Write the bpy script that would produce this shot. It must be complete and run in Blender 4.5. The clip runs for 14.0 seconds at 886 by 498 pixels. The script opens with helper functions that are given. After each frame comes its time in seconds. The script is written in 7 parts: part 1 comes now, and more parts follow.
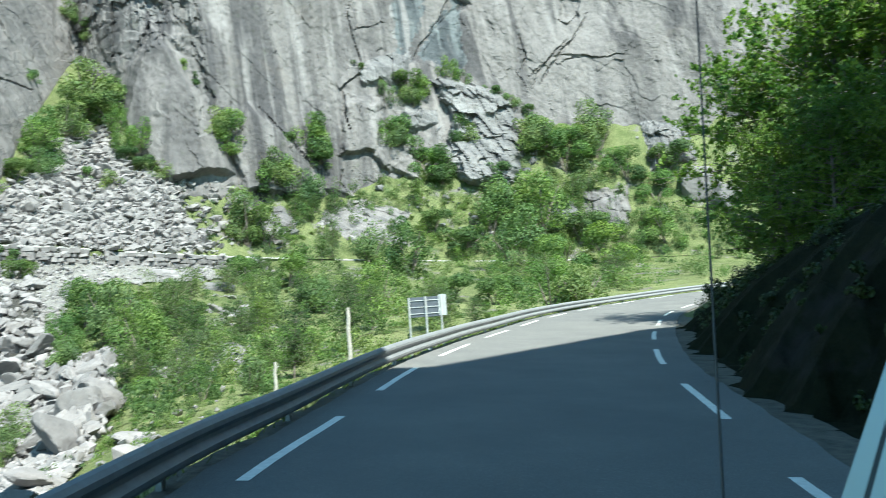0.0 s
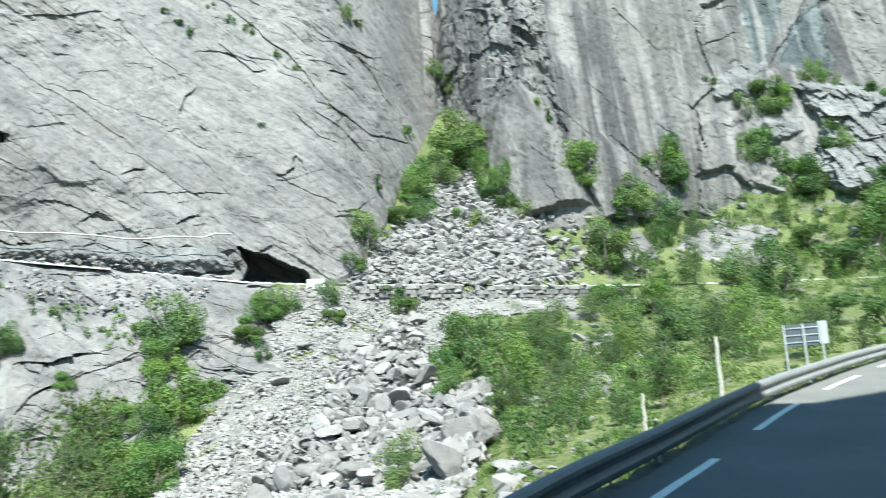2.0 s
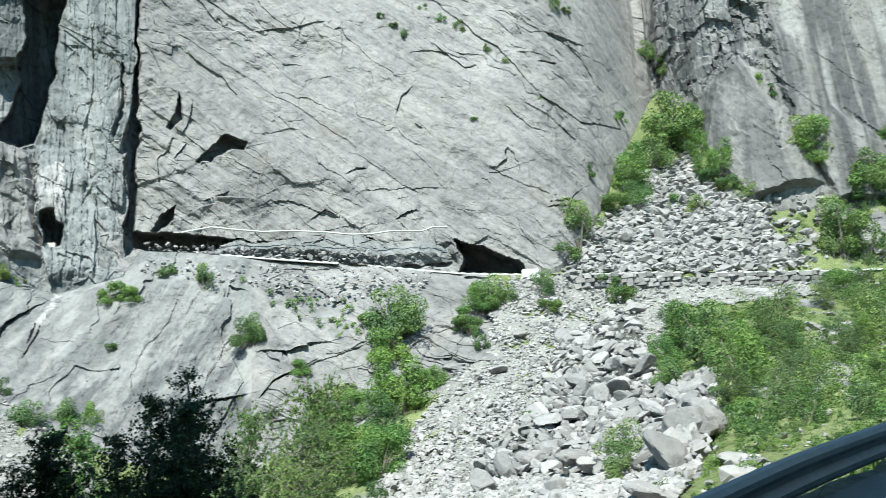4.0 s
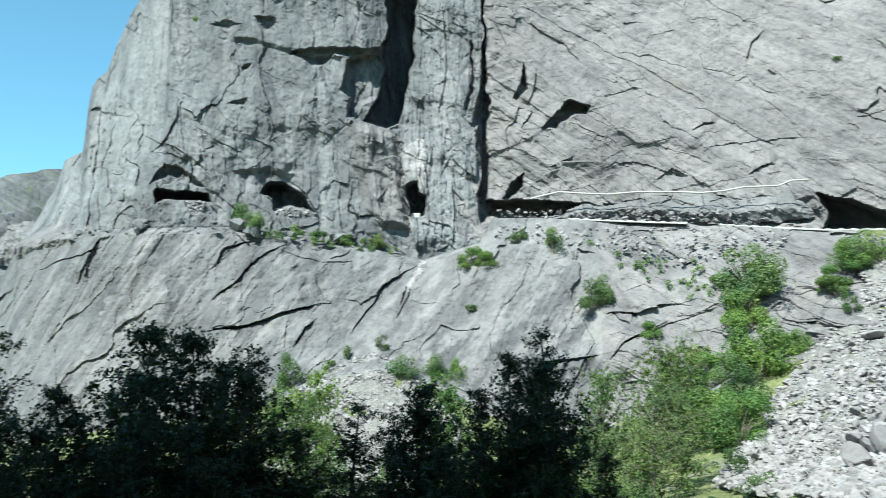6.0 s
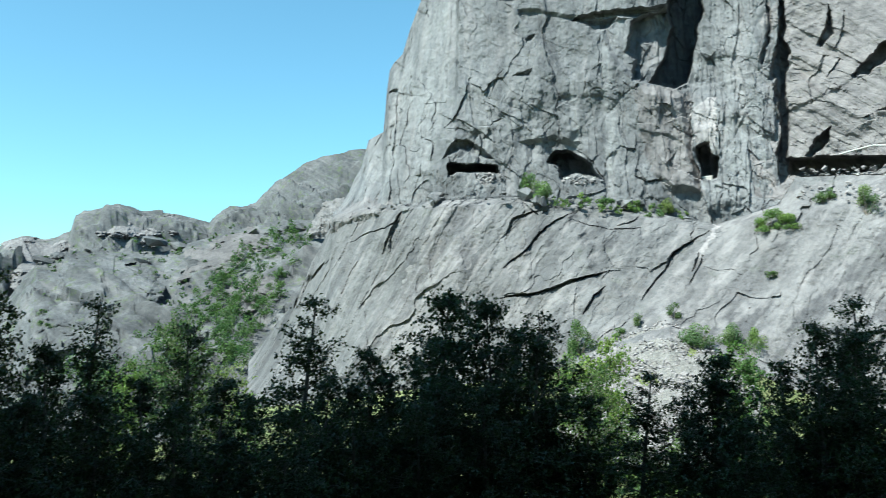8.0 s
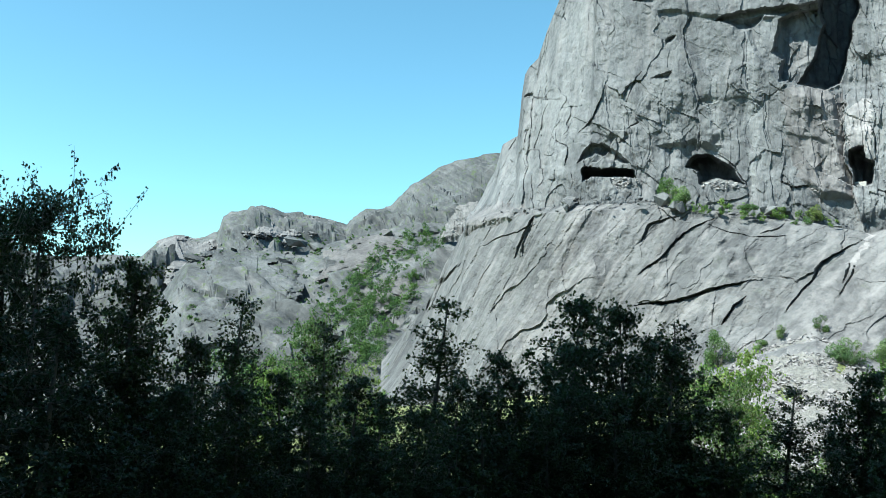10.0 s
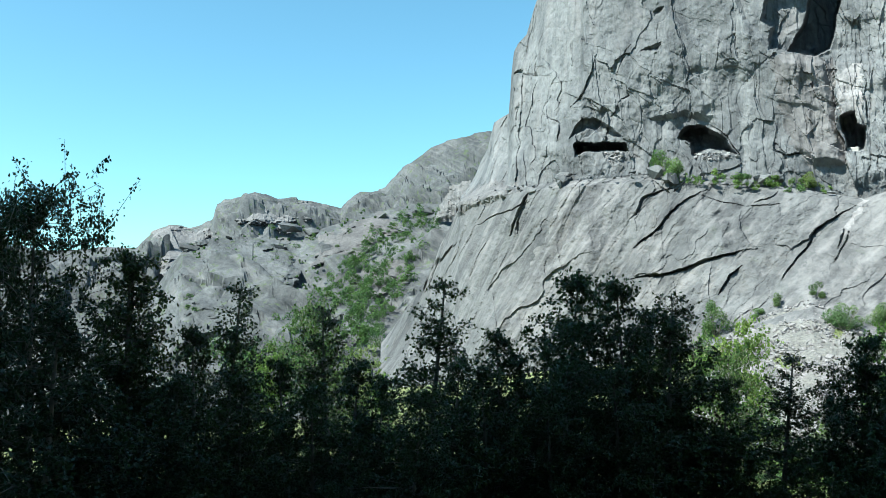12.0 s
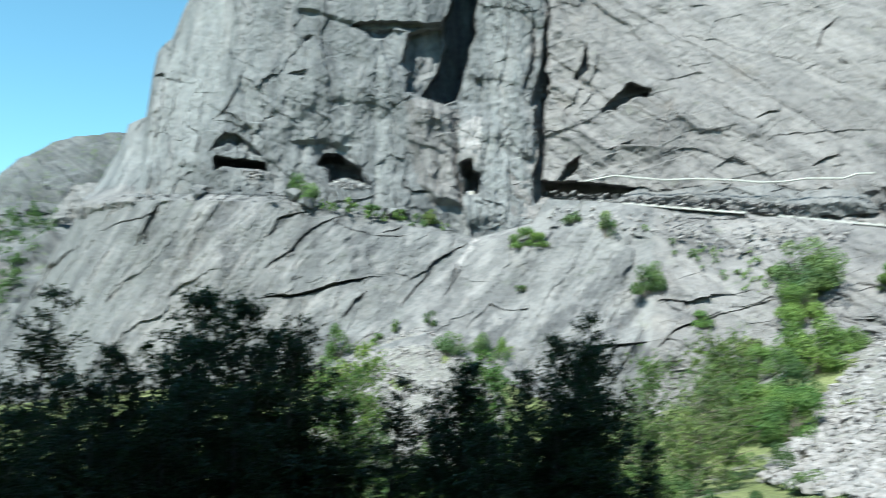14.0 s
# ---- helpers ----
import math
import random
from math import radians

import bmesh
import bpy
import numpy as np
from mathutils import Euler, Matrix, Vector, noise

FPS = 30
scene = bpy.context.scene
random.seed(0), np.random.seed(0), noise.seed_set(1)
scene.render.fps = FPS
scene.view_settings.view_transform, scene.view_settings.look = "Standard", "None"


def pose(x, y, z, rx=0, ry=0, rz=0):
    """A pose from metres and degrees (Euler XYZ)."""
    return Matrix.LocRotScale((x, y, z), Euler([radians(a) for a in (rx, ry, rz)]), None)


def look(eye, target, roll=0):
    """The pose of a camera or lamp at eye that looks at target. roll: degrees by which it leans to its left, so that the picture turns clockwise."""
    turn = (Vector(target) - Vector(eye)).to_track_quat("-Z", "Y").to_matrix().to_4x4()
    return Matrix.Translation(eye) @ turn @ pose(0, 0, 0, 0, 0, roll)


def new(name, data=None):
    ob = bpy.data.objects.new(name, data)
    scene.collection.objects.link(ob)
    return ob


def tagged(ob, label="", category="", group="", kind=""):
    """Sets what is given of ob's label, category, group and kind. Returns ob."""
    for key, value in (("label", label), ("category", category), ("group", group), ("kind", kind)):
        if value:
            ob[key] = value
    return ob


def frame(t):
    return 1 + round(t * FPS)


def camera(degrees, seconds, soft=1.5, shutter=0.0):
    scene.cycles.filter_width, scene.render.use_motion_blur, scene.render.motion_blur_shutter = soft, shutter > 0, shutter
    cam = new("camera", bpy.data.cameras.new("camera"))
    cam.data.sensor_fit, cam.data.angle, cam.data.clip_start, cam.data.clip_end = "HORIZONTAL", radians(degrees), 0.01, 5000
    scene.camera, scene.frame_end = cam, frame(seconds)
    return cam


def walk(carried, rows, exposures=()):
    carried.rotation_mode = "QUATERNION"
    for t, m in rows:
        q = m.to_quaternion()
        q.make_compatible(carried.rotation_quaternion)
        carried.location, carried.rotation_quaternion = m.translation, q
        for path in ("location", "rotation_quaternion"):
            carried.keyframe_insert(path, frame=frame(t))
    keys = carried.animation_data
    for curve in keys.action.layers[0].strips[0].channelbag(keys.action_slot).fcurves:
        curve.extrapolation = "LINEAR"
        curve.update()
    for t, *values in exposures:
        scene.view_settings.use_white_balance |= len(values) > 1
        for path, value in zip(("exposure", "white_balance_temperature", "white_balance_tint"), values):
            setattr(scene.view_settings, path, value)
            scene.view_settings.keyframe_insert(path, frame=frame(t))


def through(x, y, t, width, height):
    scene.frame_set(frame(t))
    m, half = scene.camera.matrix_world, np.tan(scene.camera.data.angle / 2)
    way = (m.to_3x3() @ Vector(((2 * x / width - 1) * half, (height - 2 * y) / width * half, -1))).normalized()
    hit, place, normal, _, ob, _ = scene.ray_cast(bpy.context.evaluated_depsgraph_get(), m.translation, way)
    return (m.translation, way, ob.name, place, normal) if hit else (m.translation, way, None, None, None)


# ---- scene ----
EYE = Vector((0.0, 0.0, 2.1))
cam = camera(53.98, 14.0, soft=0.45, shutter=0.36)
# seconds, bearing to the left, rise, lean
PATH = [
    (0.00, 0.52, 7.44, 3.96),
    (0.50, 7.29, 7.11, 3.54),
    (0.70, 11.06, 8.02, 4.79),
    (1.00, 15.40, 10.65, 3.97),
    (1.50, 17.69, 10.61, 4.26),
    (2.00, 24.13, 10.72, 3.55),
    (2.20, 26.69, 11.67, 2.21),
    (4.30, 40.95, 10.53, 2.59),
    (4.50, 43.22, 10.33, 2.46),
    (5.00, 48.75, 10.18, 1.55),
    (5.50, 54.48, 9.19, 0.81),
    (6.00, 60.74, 8.89, 0.27),
    (6.50, 65.31, 8.67, -0.65),
    (7.00, 70.34, 8.21, 0.13),
    (7.50, 74.82, 7.59, -0.28),
    (8.00, 79.51, 6.63, -1.03),
    (8.50, 83.28, 6.37, -2.83),
    (9.00, 86.43, 6.84, -4.33),
    (11.30, 88.49, 5.65, -1.89),
    (11.50, 88.29, 5.45, -1.76),
    (12.00, 87.95, 5.30, -0.94),
    (12.50, 88.18, 4.84, -1.66),
    (13.00, 87.46, 4.56, -2.44),
    (13.30, 84.47, 4.52, -2.99),
    (13.50, 79.90, 5.16, -2.10),
    (13.70, 72.48, 5.91, -2.05),
    (14.00, 63.74, 7.36, -2.81),
]
EXPOSURES = [(0.0, 1.28, 6230, -6), (2.0, 1.31, 6230, -6), (5.0, 1.11, 6200, -6), (7.0, 1.07, 6100, -5), (14.0, 1.08, 6120, -5)]
LIFT = ((0.0, -0.05), (0.5, -0.01), (1.0, 0.05), (1.5, 0.07), (2.0, 0.13), (2.2, 0.13), (4.3, 0.0), (14.0, 0.0))      # the eye rises a little at first


def eye_lift(t):
    for (t0, z0), (t1, z1) in zip(LIFT, LIFT[1:]):
        if t <= t1:
            return z0 + (z1 - z0) * (t - t0) / (t1 - t0)
    return 0.0


walk(cam, [(t, pose(0, 0, 2.1 + eye_lift(t), 90 + p, r, y)) for t, y, p, r in PATH], EXPOSURES)

# ---- light: sun from behind the camera, clear sky ----
SUN_BEARING, SUN_RISE = -152.0, 50.0          # degrees to the left of +y, above the horizon
world = bpy.data.worlds.new("sky")
scene.world = world
world.use_nodes = True
wn = world.node_tree.nodes
sky = wn.new("ShaderNodeTexSky")
sky.sky_type, sky.sun_disc = "NISHITA", False
sky.sun_elevation, sky.sun_rotation = radians(SUN_RISE), radians(-SUN_BEARING)
sky.altitude, sky.air_density, sky.dust_density, sky.ozone_density = 200, 1.0, 0.4, 1.2
wn["Background"].inputs["Strength"].default_value = 0.108
hue = wn.new("ShaderNodeMix")
hue.data_type, hue.blend_type = "RGBA", "MULTIPLY"
hue.inputs[0].default_value, hue.inputs[7].default_value = 1.0, (0.76, 1.05, 1.02, 1)
world.node_tree.links.new(sky.outputs[0], hue.inputs[6])
world.node_tree.links.new(hue.outputs[2], wn["Background"].inputs["Color"])
sun = new("sun", bpy.data.lights.new("sun", "SUN"))
sun.data.energy, sun.data.angle, sun.data.color = 5.0, radians(0.6), (1.0, 0.945, 0.88)
sb, se = radians(SUN_BEARING), radians(SUN_RISE)
sun.matrix_world = look((-math.sin(sb) * math.cos(se) * 300, math.cos(sb) * math.cos(se) * 300, math.sin(se) * 300), (0, 0, 0))


# ---- materials ----
def material(name):
    m = bpy.data.materials.new(name)
    m.use_nodes = True
    return m, m.node_tree.nodes, m.node_tree.links, m.node_tree.nodes["Principled BSDF"]


def tex_noise(nodes, links, vec, scale, detail=5.0, rough=0.6, stretch=None, distortion=0.0):
    if stretch:
        mp = nodes.new("ShaderNodeMapping")
        mp.inputs["Scale"].default_value = stretch
        links.new(vec, mp.inputs[0])
        vec = mp.outputs[0]
    n = nodes.new("ShaderNodeTexNoise")
    n.inputs["Scale"].default_value, n.inputs["Detail"].default_value = scale, detail
    n.inputs["Roughness"].default_value, n.inputs["Distortion"].default_value = rough, distortion
    links.new(vec, n.inputs["Vector"])
    return n.outputs["Fac"]


def ramp(nodes, links, fac, stops):
    r = nodes.new("ShaderNodeValToRGB")
    el = r.color_ramp.elements
    while len(el) < len(stops):
        el.new(0.5)
    for e, (p, c) in zip(el, stops):
        e.position, e.color = p, (*c, 1) if len(c) == 3 else c
    links.new(fac, r.inputs[0])
    return r.outputs[0]


def mix(nodes, links, fac, a, b, mode="MIX"):
    n = nodes.new("ShaderNodeMix")
    n.data_type, n.blend_type = "RGBA", mode
    for sock, v in ((n.inputs[0], fac), (n.inputs[6], a), (n.inputs[7], b)):
        if isinstance(v, (int, float)):
            sock.default_value = v
        elif isinstance(v, tuple):
            sock.default_value = (*v, 1)
        else:
            links.new(v, sock)
    return n.outputs[2]


def bump(nodes, links, bsdf, height, strength, dist, prev=None):
    b = nodes.new("ShaderNodeBump")
    b.inputs["Strength"].default_value, b.inputs["Distance"].default_value = strength, dist
    links.new(height, b.inputs["Height"])
    if prev:
        links.new(prev, b.inputs["Normal"])
    links.new(b.outputs[0], bsdf.inputs["Normal"])
    return b.outputs[0]


def grey(v, t=0.0):
    return (v * (1.01 + t), v * 0.975, v * (1.0 - 0.4 * t))


def rock_material(name, light, dark, tint=0.02, streak=0.0, lichen=0.25, streak_scale=0.30, tilt=0.0, calm=1.0, green=0.60):
    """Bare gneiss: pale and dark patches, fine speckle, dark water streaks along the fall line, rusty and mossy spots. tilt: of the jointing."""
    m, n, l, b = material(name)
    pos = n.new("ShaderNodeNewGeometry").outputs["Position"]
    sn, cs = math.sin(radians(tilt)), math.cos(radians(tilt))
    comb = n.new("ShaderNodeCombineXYZ")
    for k, axis in enumerate(((0.6 * cs, 0.8 * cs, sn), (-0.6 * sn, -0.8 * sn, cs), (0.8, -0.6, 0.0))):
        dot = n.new("ShaderNodeVectorMath")
        dot.operation = "DOT_PRODUCT"
        dot.inputs[1].default_value = axis
        l.new(pos, dot.inputs[0])
        l.new(dot.outputs["Value"], comb.inputs[k])
    wall = comb.outputs[0]
    big = tex_noise(n, l, pos, 0.045, 6, 0.62, (1, 1, 0.6))
    col = ramp(n, l, big, [(0.32, grey(dark, tint)), (0.68, grey(light, tint))])
    fine = tex_noise(n, l, pos, 1.1, 7, 0.72)
    col = mix(n, l, 0.85, col, ramp(n, l, fine, [(0.28, (0.54, 0.54, 0.56)), (0.5, (1.0, 1.0, 1.0)), (0.72, (1.26, 1.255, 1.24))]), "MULTIPLY")
    joint = tex_noise(n, l, wall, 0.45, 5, 0.65, (1.0, 0.16, 0.5), 0.6)
    col = mix(n, l, 0.8 * calm, col, ramp(n, l, joint, [(0.34, (0.66, 0.67, 0.69)), (0.5, (1.0, 1.0, 1.0)), (0.66, (1.14, 1.13, 1.12))]), "MULTIPLY")
    seam = tex_noise(n, l, wall, 0.42, 4, 0.6, (1.0, 0.16, 0.5), 1.2)
    col = mix(n, l, 0.28 * calm, col, ramp(n, l, seam, [(0.47, (1, 1, 1)), (0.495, (0.35, 0.36, 0.38)), (0.53, (1, 1, 1))]), "MULTIPLY")
    if streak:
        s = tex_noise(n, l, wall, streak_scale, 3, 0.6, (1.0, 0.03, 0.6), 0.2)
        zone = tex_noise(n, l, pos, 0.03, 2, 0.5)
        s2 = ramp(n, l, s, [(0.46, (1.0, 1.0, 1.0)), (0.56, (0.36, 0.37, 0.40))])
        col = mix(n, l, ramp(n, l, zone, [(0.40, (0.4 * streak,) * 3), (0.6, (streak,) * 3)]), col, mix(n, l, 1.0, col, s2, "MULTIPLY"))
        w = tex_noise(n, l, wall, streak_scale * 1.7, 3, 0.6, (1.0, 0.05, 0.6), 0.2)
        col = mix(n, l, ramp(n, l, w, [(0.54, (0, 0, 0)), (0.70, (0.75 * streak,) * 3)]), col, grey(light * 1.28, 0.02))
    rust = tex_noise(n, l, pos, 0.16, 5, 0.7)
    col = mix(n, l, ramp(n, l, rust, [(0.58, (0, 0, 0)), (0.78, (0.3, 0.3, 0.3))]), col, (light * 0.9, light * 0.74, light * 0.62))
    moss = tex_noise(n, l, pos, 0.5, 6, 0.7)
    col = mix(n, l, ramp(n, l, moss, [(green, (0, 0, 0)), (green + 0.1, (lichen,) * 3)]), col, (0.085, 0.12, 0.04))
    l.new(col, b.inputs["Base Color"])
    b.inputs["Roughness"].default_value = 0.85
    b.inputs["Specular IOR Level"].default_value = 0.25
    p = bump(n, l, b, tex_noise(n, l, wall, 1.0, 8, 0.72, (1, 0.4, 0.7)), 0.25 + 0.40 * calm, 0.5)
    p = bump(n, l, b, tex_noise(n, l, pos, 4.0, 5, 0.65), 0.35, 0.12, p)
    return m


def stone_material(name, light, dark):
    """Broken stone: each piece has its own grey."""
    m, n, l, b = material(name)
    geo = n.new("ShaderNodeNewGeometry")
    info = n.new("ShaderNodeObjectInfo")
    add = n.new("ShaderNodeMath")
    add.operation = "ADD"
    l.new(geo.outputs["Random Per Island"], add.inputs[0])
    l.new(info.outputs["Random"], add.inputs[1])
    fr = n.new("ShaderNodeMath")
    fr.operation = "FRACT"
    l.new(add.outputs[0], fr.inputs[0])
    col = ramp(n, l, fr.outputs[0], [(0.0, grey(dark)), (0.45, grey((light + dark) / 2, 0.03)), (1.0, grey(light, 0.02))])
    sp = tex_noise(n, l, geo.outputs["Position"], 2.2, 7, 0.75)
    col = mix(n, l, 0.8, col, ramp(n, l, sp, [(0.25, (0.6, 0.6, 0.62)), (0.5, (1, 1, 1)), (0.75, (1.25, 1.24, 1.22))]), "MULTIPLY")
    l.new(col, b.inputs["Base Color"])
    b.inputs["Roughness"].default_value = 0.9
    b.inputs["Specular IOR Level"].default_value = 0.2
    bump(n, l, b, tex_noise(n, l, geo.outputs["Position"], 5, 6, 0.7), 0.6, 0.1)
    return m


def soil_material(name, grass, dry, stone, stone_share):
    m, n, l, b = material(name)
    pos = n.new("ShaderNodeNewGeometry").outputs["Position"]
    a = tex_noise(n, l, pos, 0.35, 7, 0.7)
    col = ramp(n, l, a, [(0.3, grass), (0.62, dry)])
    f = tex_noise(n, l, pos, 3.5, 7, 0.75)
    col = mix(n, l, 0.85, col, ramp(n, l, f, [(0.28, (0.4, 0.42, 0.4)), (0.5, (1, 1, 1)), (0.75, (1.5, 1.45, 1.3))]), "MULTIPLY")
    s = tex_noise(n, l, pos, 0.22, 6, 0.65)
    col = mix(n, l, ramp(n, l, s, [(stone_share, (0, 0, 0)), (stone_share + 0.06, (1, 1, 1))]), col, stone)
    l.new(col, b.inputs["Base Color"])
    b.inputs["Roughness"].default_value = 0.95
    b.inputs["Specular IOR Level"].default_value = 0.1
    bump(n, l, b, f, 0.9, 0.3)
    return m


def leaf_material(name, dark, light, through=0.35, rough=0.55, gloss=0.3):
    m, n, l, b = material(name)
    geo = n.new("ShaderNodeNewGeometry")
    info = n.new("ShaderNodeObjectInfo")
    col = ramp(n, l, geo.outputs["Random Per Island"], [(0.0, dark), (0.6, tuple((p + q) / 2 for p, q in zip(dark, light))), (1.0, light)])
    hue = ramp(n, l, info.outputs["Random"], [(0.0, (0.8, 0.92, 0.85)), (0.5, (1, 1, 1)), (1.0, (1.12, 1.06, 0.88))])
    col = mix(n, l, 1.0, col, hue, "MULTIPLY")
    patch = tex_noise(n, l, geo.outputs["Position"], 0.25, 3, 0.6)
    col = mix(n, l, 0.8, col, ramp(n, l, patch, [(0.36, (0.5, 0.62, 0.68)), (0.64, (1.3, 1.2, 0.95))]), "MULTIPLY")
    l.new(col, b.inputs["Base Color"])
    b.inputs["Roughness"].default_value = rough
    b.inputs["Specular IOR Level"].default_value = gloss
    tr = n.new("ShaderNodeBsdfTranslucent")
    l.new(mix(n, l, 1.0, col, (1.05, 1.25, 0.65), "MULTIPLY"), tr.inputs["Color"])
    ms = n.new("ShaderNodeMixShader")
    ms.inputs[0].default_value = through
    l.new(b.outputs[0], ms.inputs[1])
    l.new(tr.outputs[0], ms.inputs[2])
    l.new(ms.outputs[0], n["Material Output"].inputs["Surface"])
    return m


def plain(name, col, rough, metal=0.0, vary=0.25, scale=6.0, relief=0.2):
    m, n, l, b = material(name)
    co = n.new("ShaderNodeTexCoord").outputs["Object"]
    a = tex_noise(n, l, co, scale, 6, 0.65)
    c = ramp(n, l, a, [(0.3, tuple(v * (1 - vary) for v in col)), (0.7, tuple(min(1, v * (1 + vary)) for v in col))])
    l.new(c, b.inputs["Base Color"])
    l.new(ramp(n, l, a, [(0.2, (rough * 0.8,) * 3), (0.8, (min(1, rough * 1.2),) * 3)]), b.inputs["Roughness"])
    b.inputs["Metallic"].default_value = metal
    bump(n, l, b, tex_noise(n, l, co, scale * 8, 5, 0.7), relief, 0.01)
    return m


def asphalt_material():
    m, n, l, b = material("asphalt")
    pos = n.new("ShaderNodeNewGeometry").outputs["Position"]
    a = tex_noise(n, l, pos, 0.5, 5, 0.6)
    c = ramp(n, l, a, [(0.3, (0.16, 0.16, 0.163)), (0.7, (0.206, 0.204, 0.20))])
    g = tex_noise(n, l, pos, 70, 3, 0.8)
    c = mix(n, l, 0.9, c, ramp(n, l, g, [(0.3, (0.55, 0.55, 0.55)), (0.62, (1.1, 1.1, 1.1)), (0.72, (2.2, 2.2, 2.1))]), "MULTIPLY")
    l.new(c, b.inputs["Base Color"])
    b.inputs["Roughness"].default_value = 0.92
    b.inputs["Specular IOR Level"].default_value = 0.1
    bump(n, l, b, g, 0.5, 0.01)
    return m


M_SLAB = rock_material("pale_slab_rock", 0.238, 0.165, 0.03, 0.3, 0.2, 0.3, 50, 1.0)
M_HEAD = rock_material("grey_headland_rock", 0.225, 0.14, -0.05, 0.5, 0.12, 0.3, 5, 1.0)
M_LOW = rock_material("smooth_slab_rock", 0.188, 0.115, -0.03, 0.8, 0.12, 0.5, -24, 0.6)
M_STREAK = rock_material("streaked_cliff_rock", 0.195, 0.135, 0.03, 0.95, 0.15, 0.24, 0, 0.3)
# rock darker than the wall, used inside the chimney polygon
M_CHIMNEY = rock_material("dark_chimney_rock", 0.15, 0.085, 0.0, 0.8, 0.2, 0.3, 0, 0.6)
M_CRAG = rock_material("dark_crag_rock", 0.215, 0.13, 0.0, 0.6, 0.25, 0.4, 5, 1.0)
M_CRAGPALE = rock_material("broken_crag_rock", 0.235, 0.13, -0.02, 0.4, 0.2, 0.4, 40, 1.0)
M_WET = rock_material("bluish_wet_rock", 0.20, 0.12, -0.13, 0.9, 0.05, 0.3, 0, 0.3)
M_TAN = rock_material("tan_smooth_rock", 0.195, 0.155, 0.02, 0.5, 0.05, 0.3, 8, 0.3)
M_QUARTZ = rock_material("pale_fresh_rock", 0.31, 0.25, 0.02, 0.2, 0.0, 0.3, 0, 0.4)
M_FAR = rock_material("far_rock", 0.16, 0.07, -0.06, 0.5, 0.6, 0.3, 60, 1.0, 0.55)
M_FARSLAB = rock_material("far_tan_slab", 0.15, 0.11, 0.02, 0.4, 0.25, 0.3, 60, 0.6)
# rock of the unseen hill, darkened so the colour holds shade
M_BANK = rock_material("shaded_hill_rock", 0.05, 0.025, 0.03, 0.2, 0.8)
M_BLOCK = stone_material("block_stone", 0.275, 0.155)
# dark bed colour standing for the shade between the blocks
M_GAP = soil_material("gap_shade", (0.05, 0.05, 0.047), (0.09, 0.088, 0.083), (0.07, 0.09, 0.035), 0.7)
# bank soil with the hill's shade put into its colour
M_BANKSOIL = soil_material("shaded_bank_soil", (0.012, 0.016, 0.008), (0.024, 0.026, 0.014), (0.036, 0.034, 0.031), 0.6)
M_STONE = stone_material("broken_stone", 0.31, 0.20)
M_WALLSTONE = stone_material("wall_stone", 0.25, 0.13)
M_GRASS = soil_material("grass_slope", (0.092, 0.122, 0.05), (0.168, 0.19, 0.09), (0.19, 0.18, 0.17), 0.57)
M_SCREE = soil_material("scree_soil", (0.20, 0.194, 0.188), (0.28, 0.272, 0.265), (0.10, 0.125, 0.055), 0.87)
M_VERGE = soil_material("verge_soil", (0.125, 0.165, 0.066), (0.235, 0.255, 0.125), (0.20, 0.19, 0.18), 0.58)
M_LEAF = leaf_material("bush_leaf", (0.092, 0.16, 0.052), (0.195, 0.295, 0.098), 0.36)
M_LEAF3 = leaf_material("tree_leaf", (0.058, 0.104, 0.042), (0.126, 0.195, 0.072), 0.34)
M_LEAF4 = leaf_material("grey_leaf", (0.11, 0.16, 0.075), (0.21, 0.285, 0.13), 0.36)
# brighter leaf copy: sunlight on the bank trees put into the colour
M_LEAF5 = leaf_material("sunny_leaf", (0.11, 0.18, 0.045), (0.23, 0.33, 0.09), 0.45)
# leaves of the roadside plants, coloured darker to carry the hill's shade
M_LEAF2 = leaf_material("shaded_leaf", (0.022, 0.037, 0.016), (0.06, 0.088, 0.03), 0.26, 0.42, 0.45)
M_BARK = plain("birch_bark", (0.16, 0.14, 0.12), 0.85, 0, 0.5, 8)
M_ASPHALT = asphalt_material()
M_PAINT = plain("road_paint", (0.74, 0.74, 0.72), 0.6, 0, 0.15, 9)
M_STEEL = plain("galvanised_steel", (0.26, 0.27, 0.285), 0.55, 0.2, 0.2, 5, 0.1)
M_CONCRETE = plain("pale_concrete", (0.40, 0.395, 0.38), 0.85, 0, 0.2, 2, 0.4)


# ---- small tools ----
def mesh_from(name, verts, faces, mat, smooth=False):
    me = bpy.data.meshes.new(name)
    verts, faces = np.asarray(verts, np.float32), np.asarray(faces, np.int32)
    k = faces.shape[1]
    me.vertices.add(len(verts))
    me.vertices.foreach_set("co", verts.ravel())
    me.loops.add(faces.size)
    me.loops.foreach_set("vertex_index", faces.ravel())
    me.polygons.add(len(faces))
    me.polygons.foreach_set("loop_start", np.arange(0, faces.size, k, dtype=np.int32))
    me.polygons.foreach_set("use_smooth", np.full(len(faces), smooth))
    me.update(calc_edges=True)
    me.materials.append(mat)
    return me


def part(name, bm, mat, parent, label=""):
    me = bpy.data.meshes.new(name)
    bm.to_mesh(me)
    bm.free()
    me.materials.append(mat)
    ob = new(name, me)
    ob.parent = parent
    if label:
        ob["label"] = label
    return ob


def box(bm, size, m=Matrix(), bevel=0.0):
    r = bmesh.ops.create_cube(bm, size=1.0, matrix=m @ Matrix.Diagonal((*size, 1)))
    if bevel:
        es = list({e for v in r["verts"] for e in v.link_edges})
        bmesh.ops.bevel(bm, geom=es, offset=bevel, segments=1, affect="EDGES")


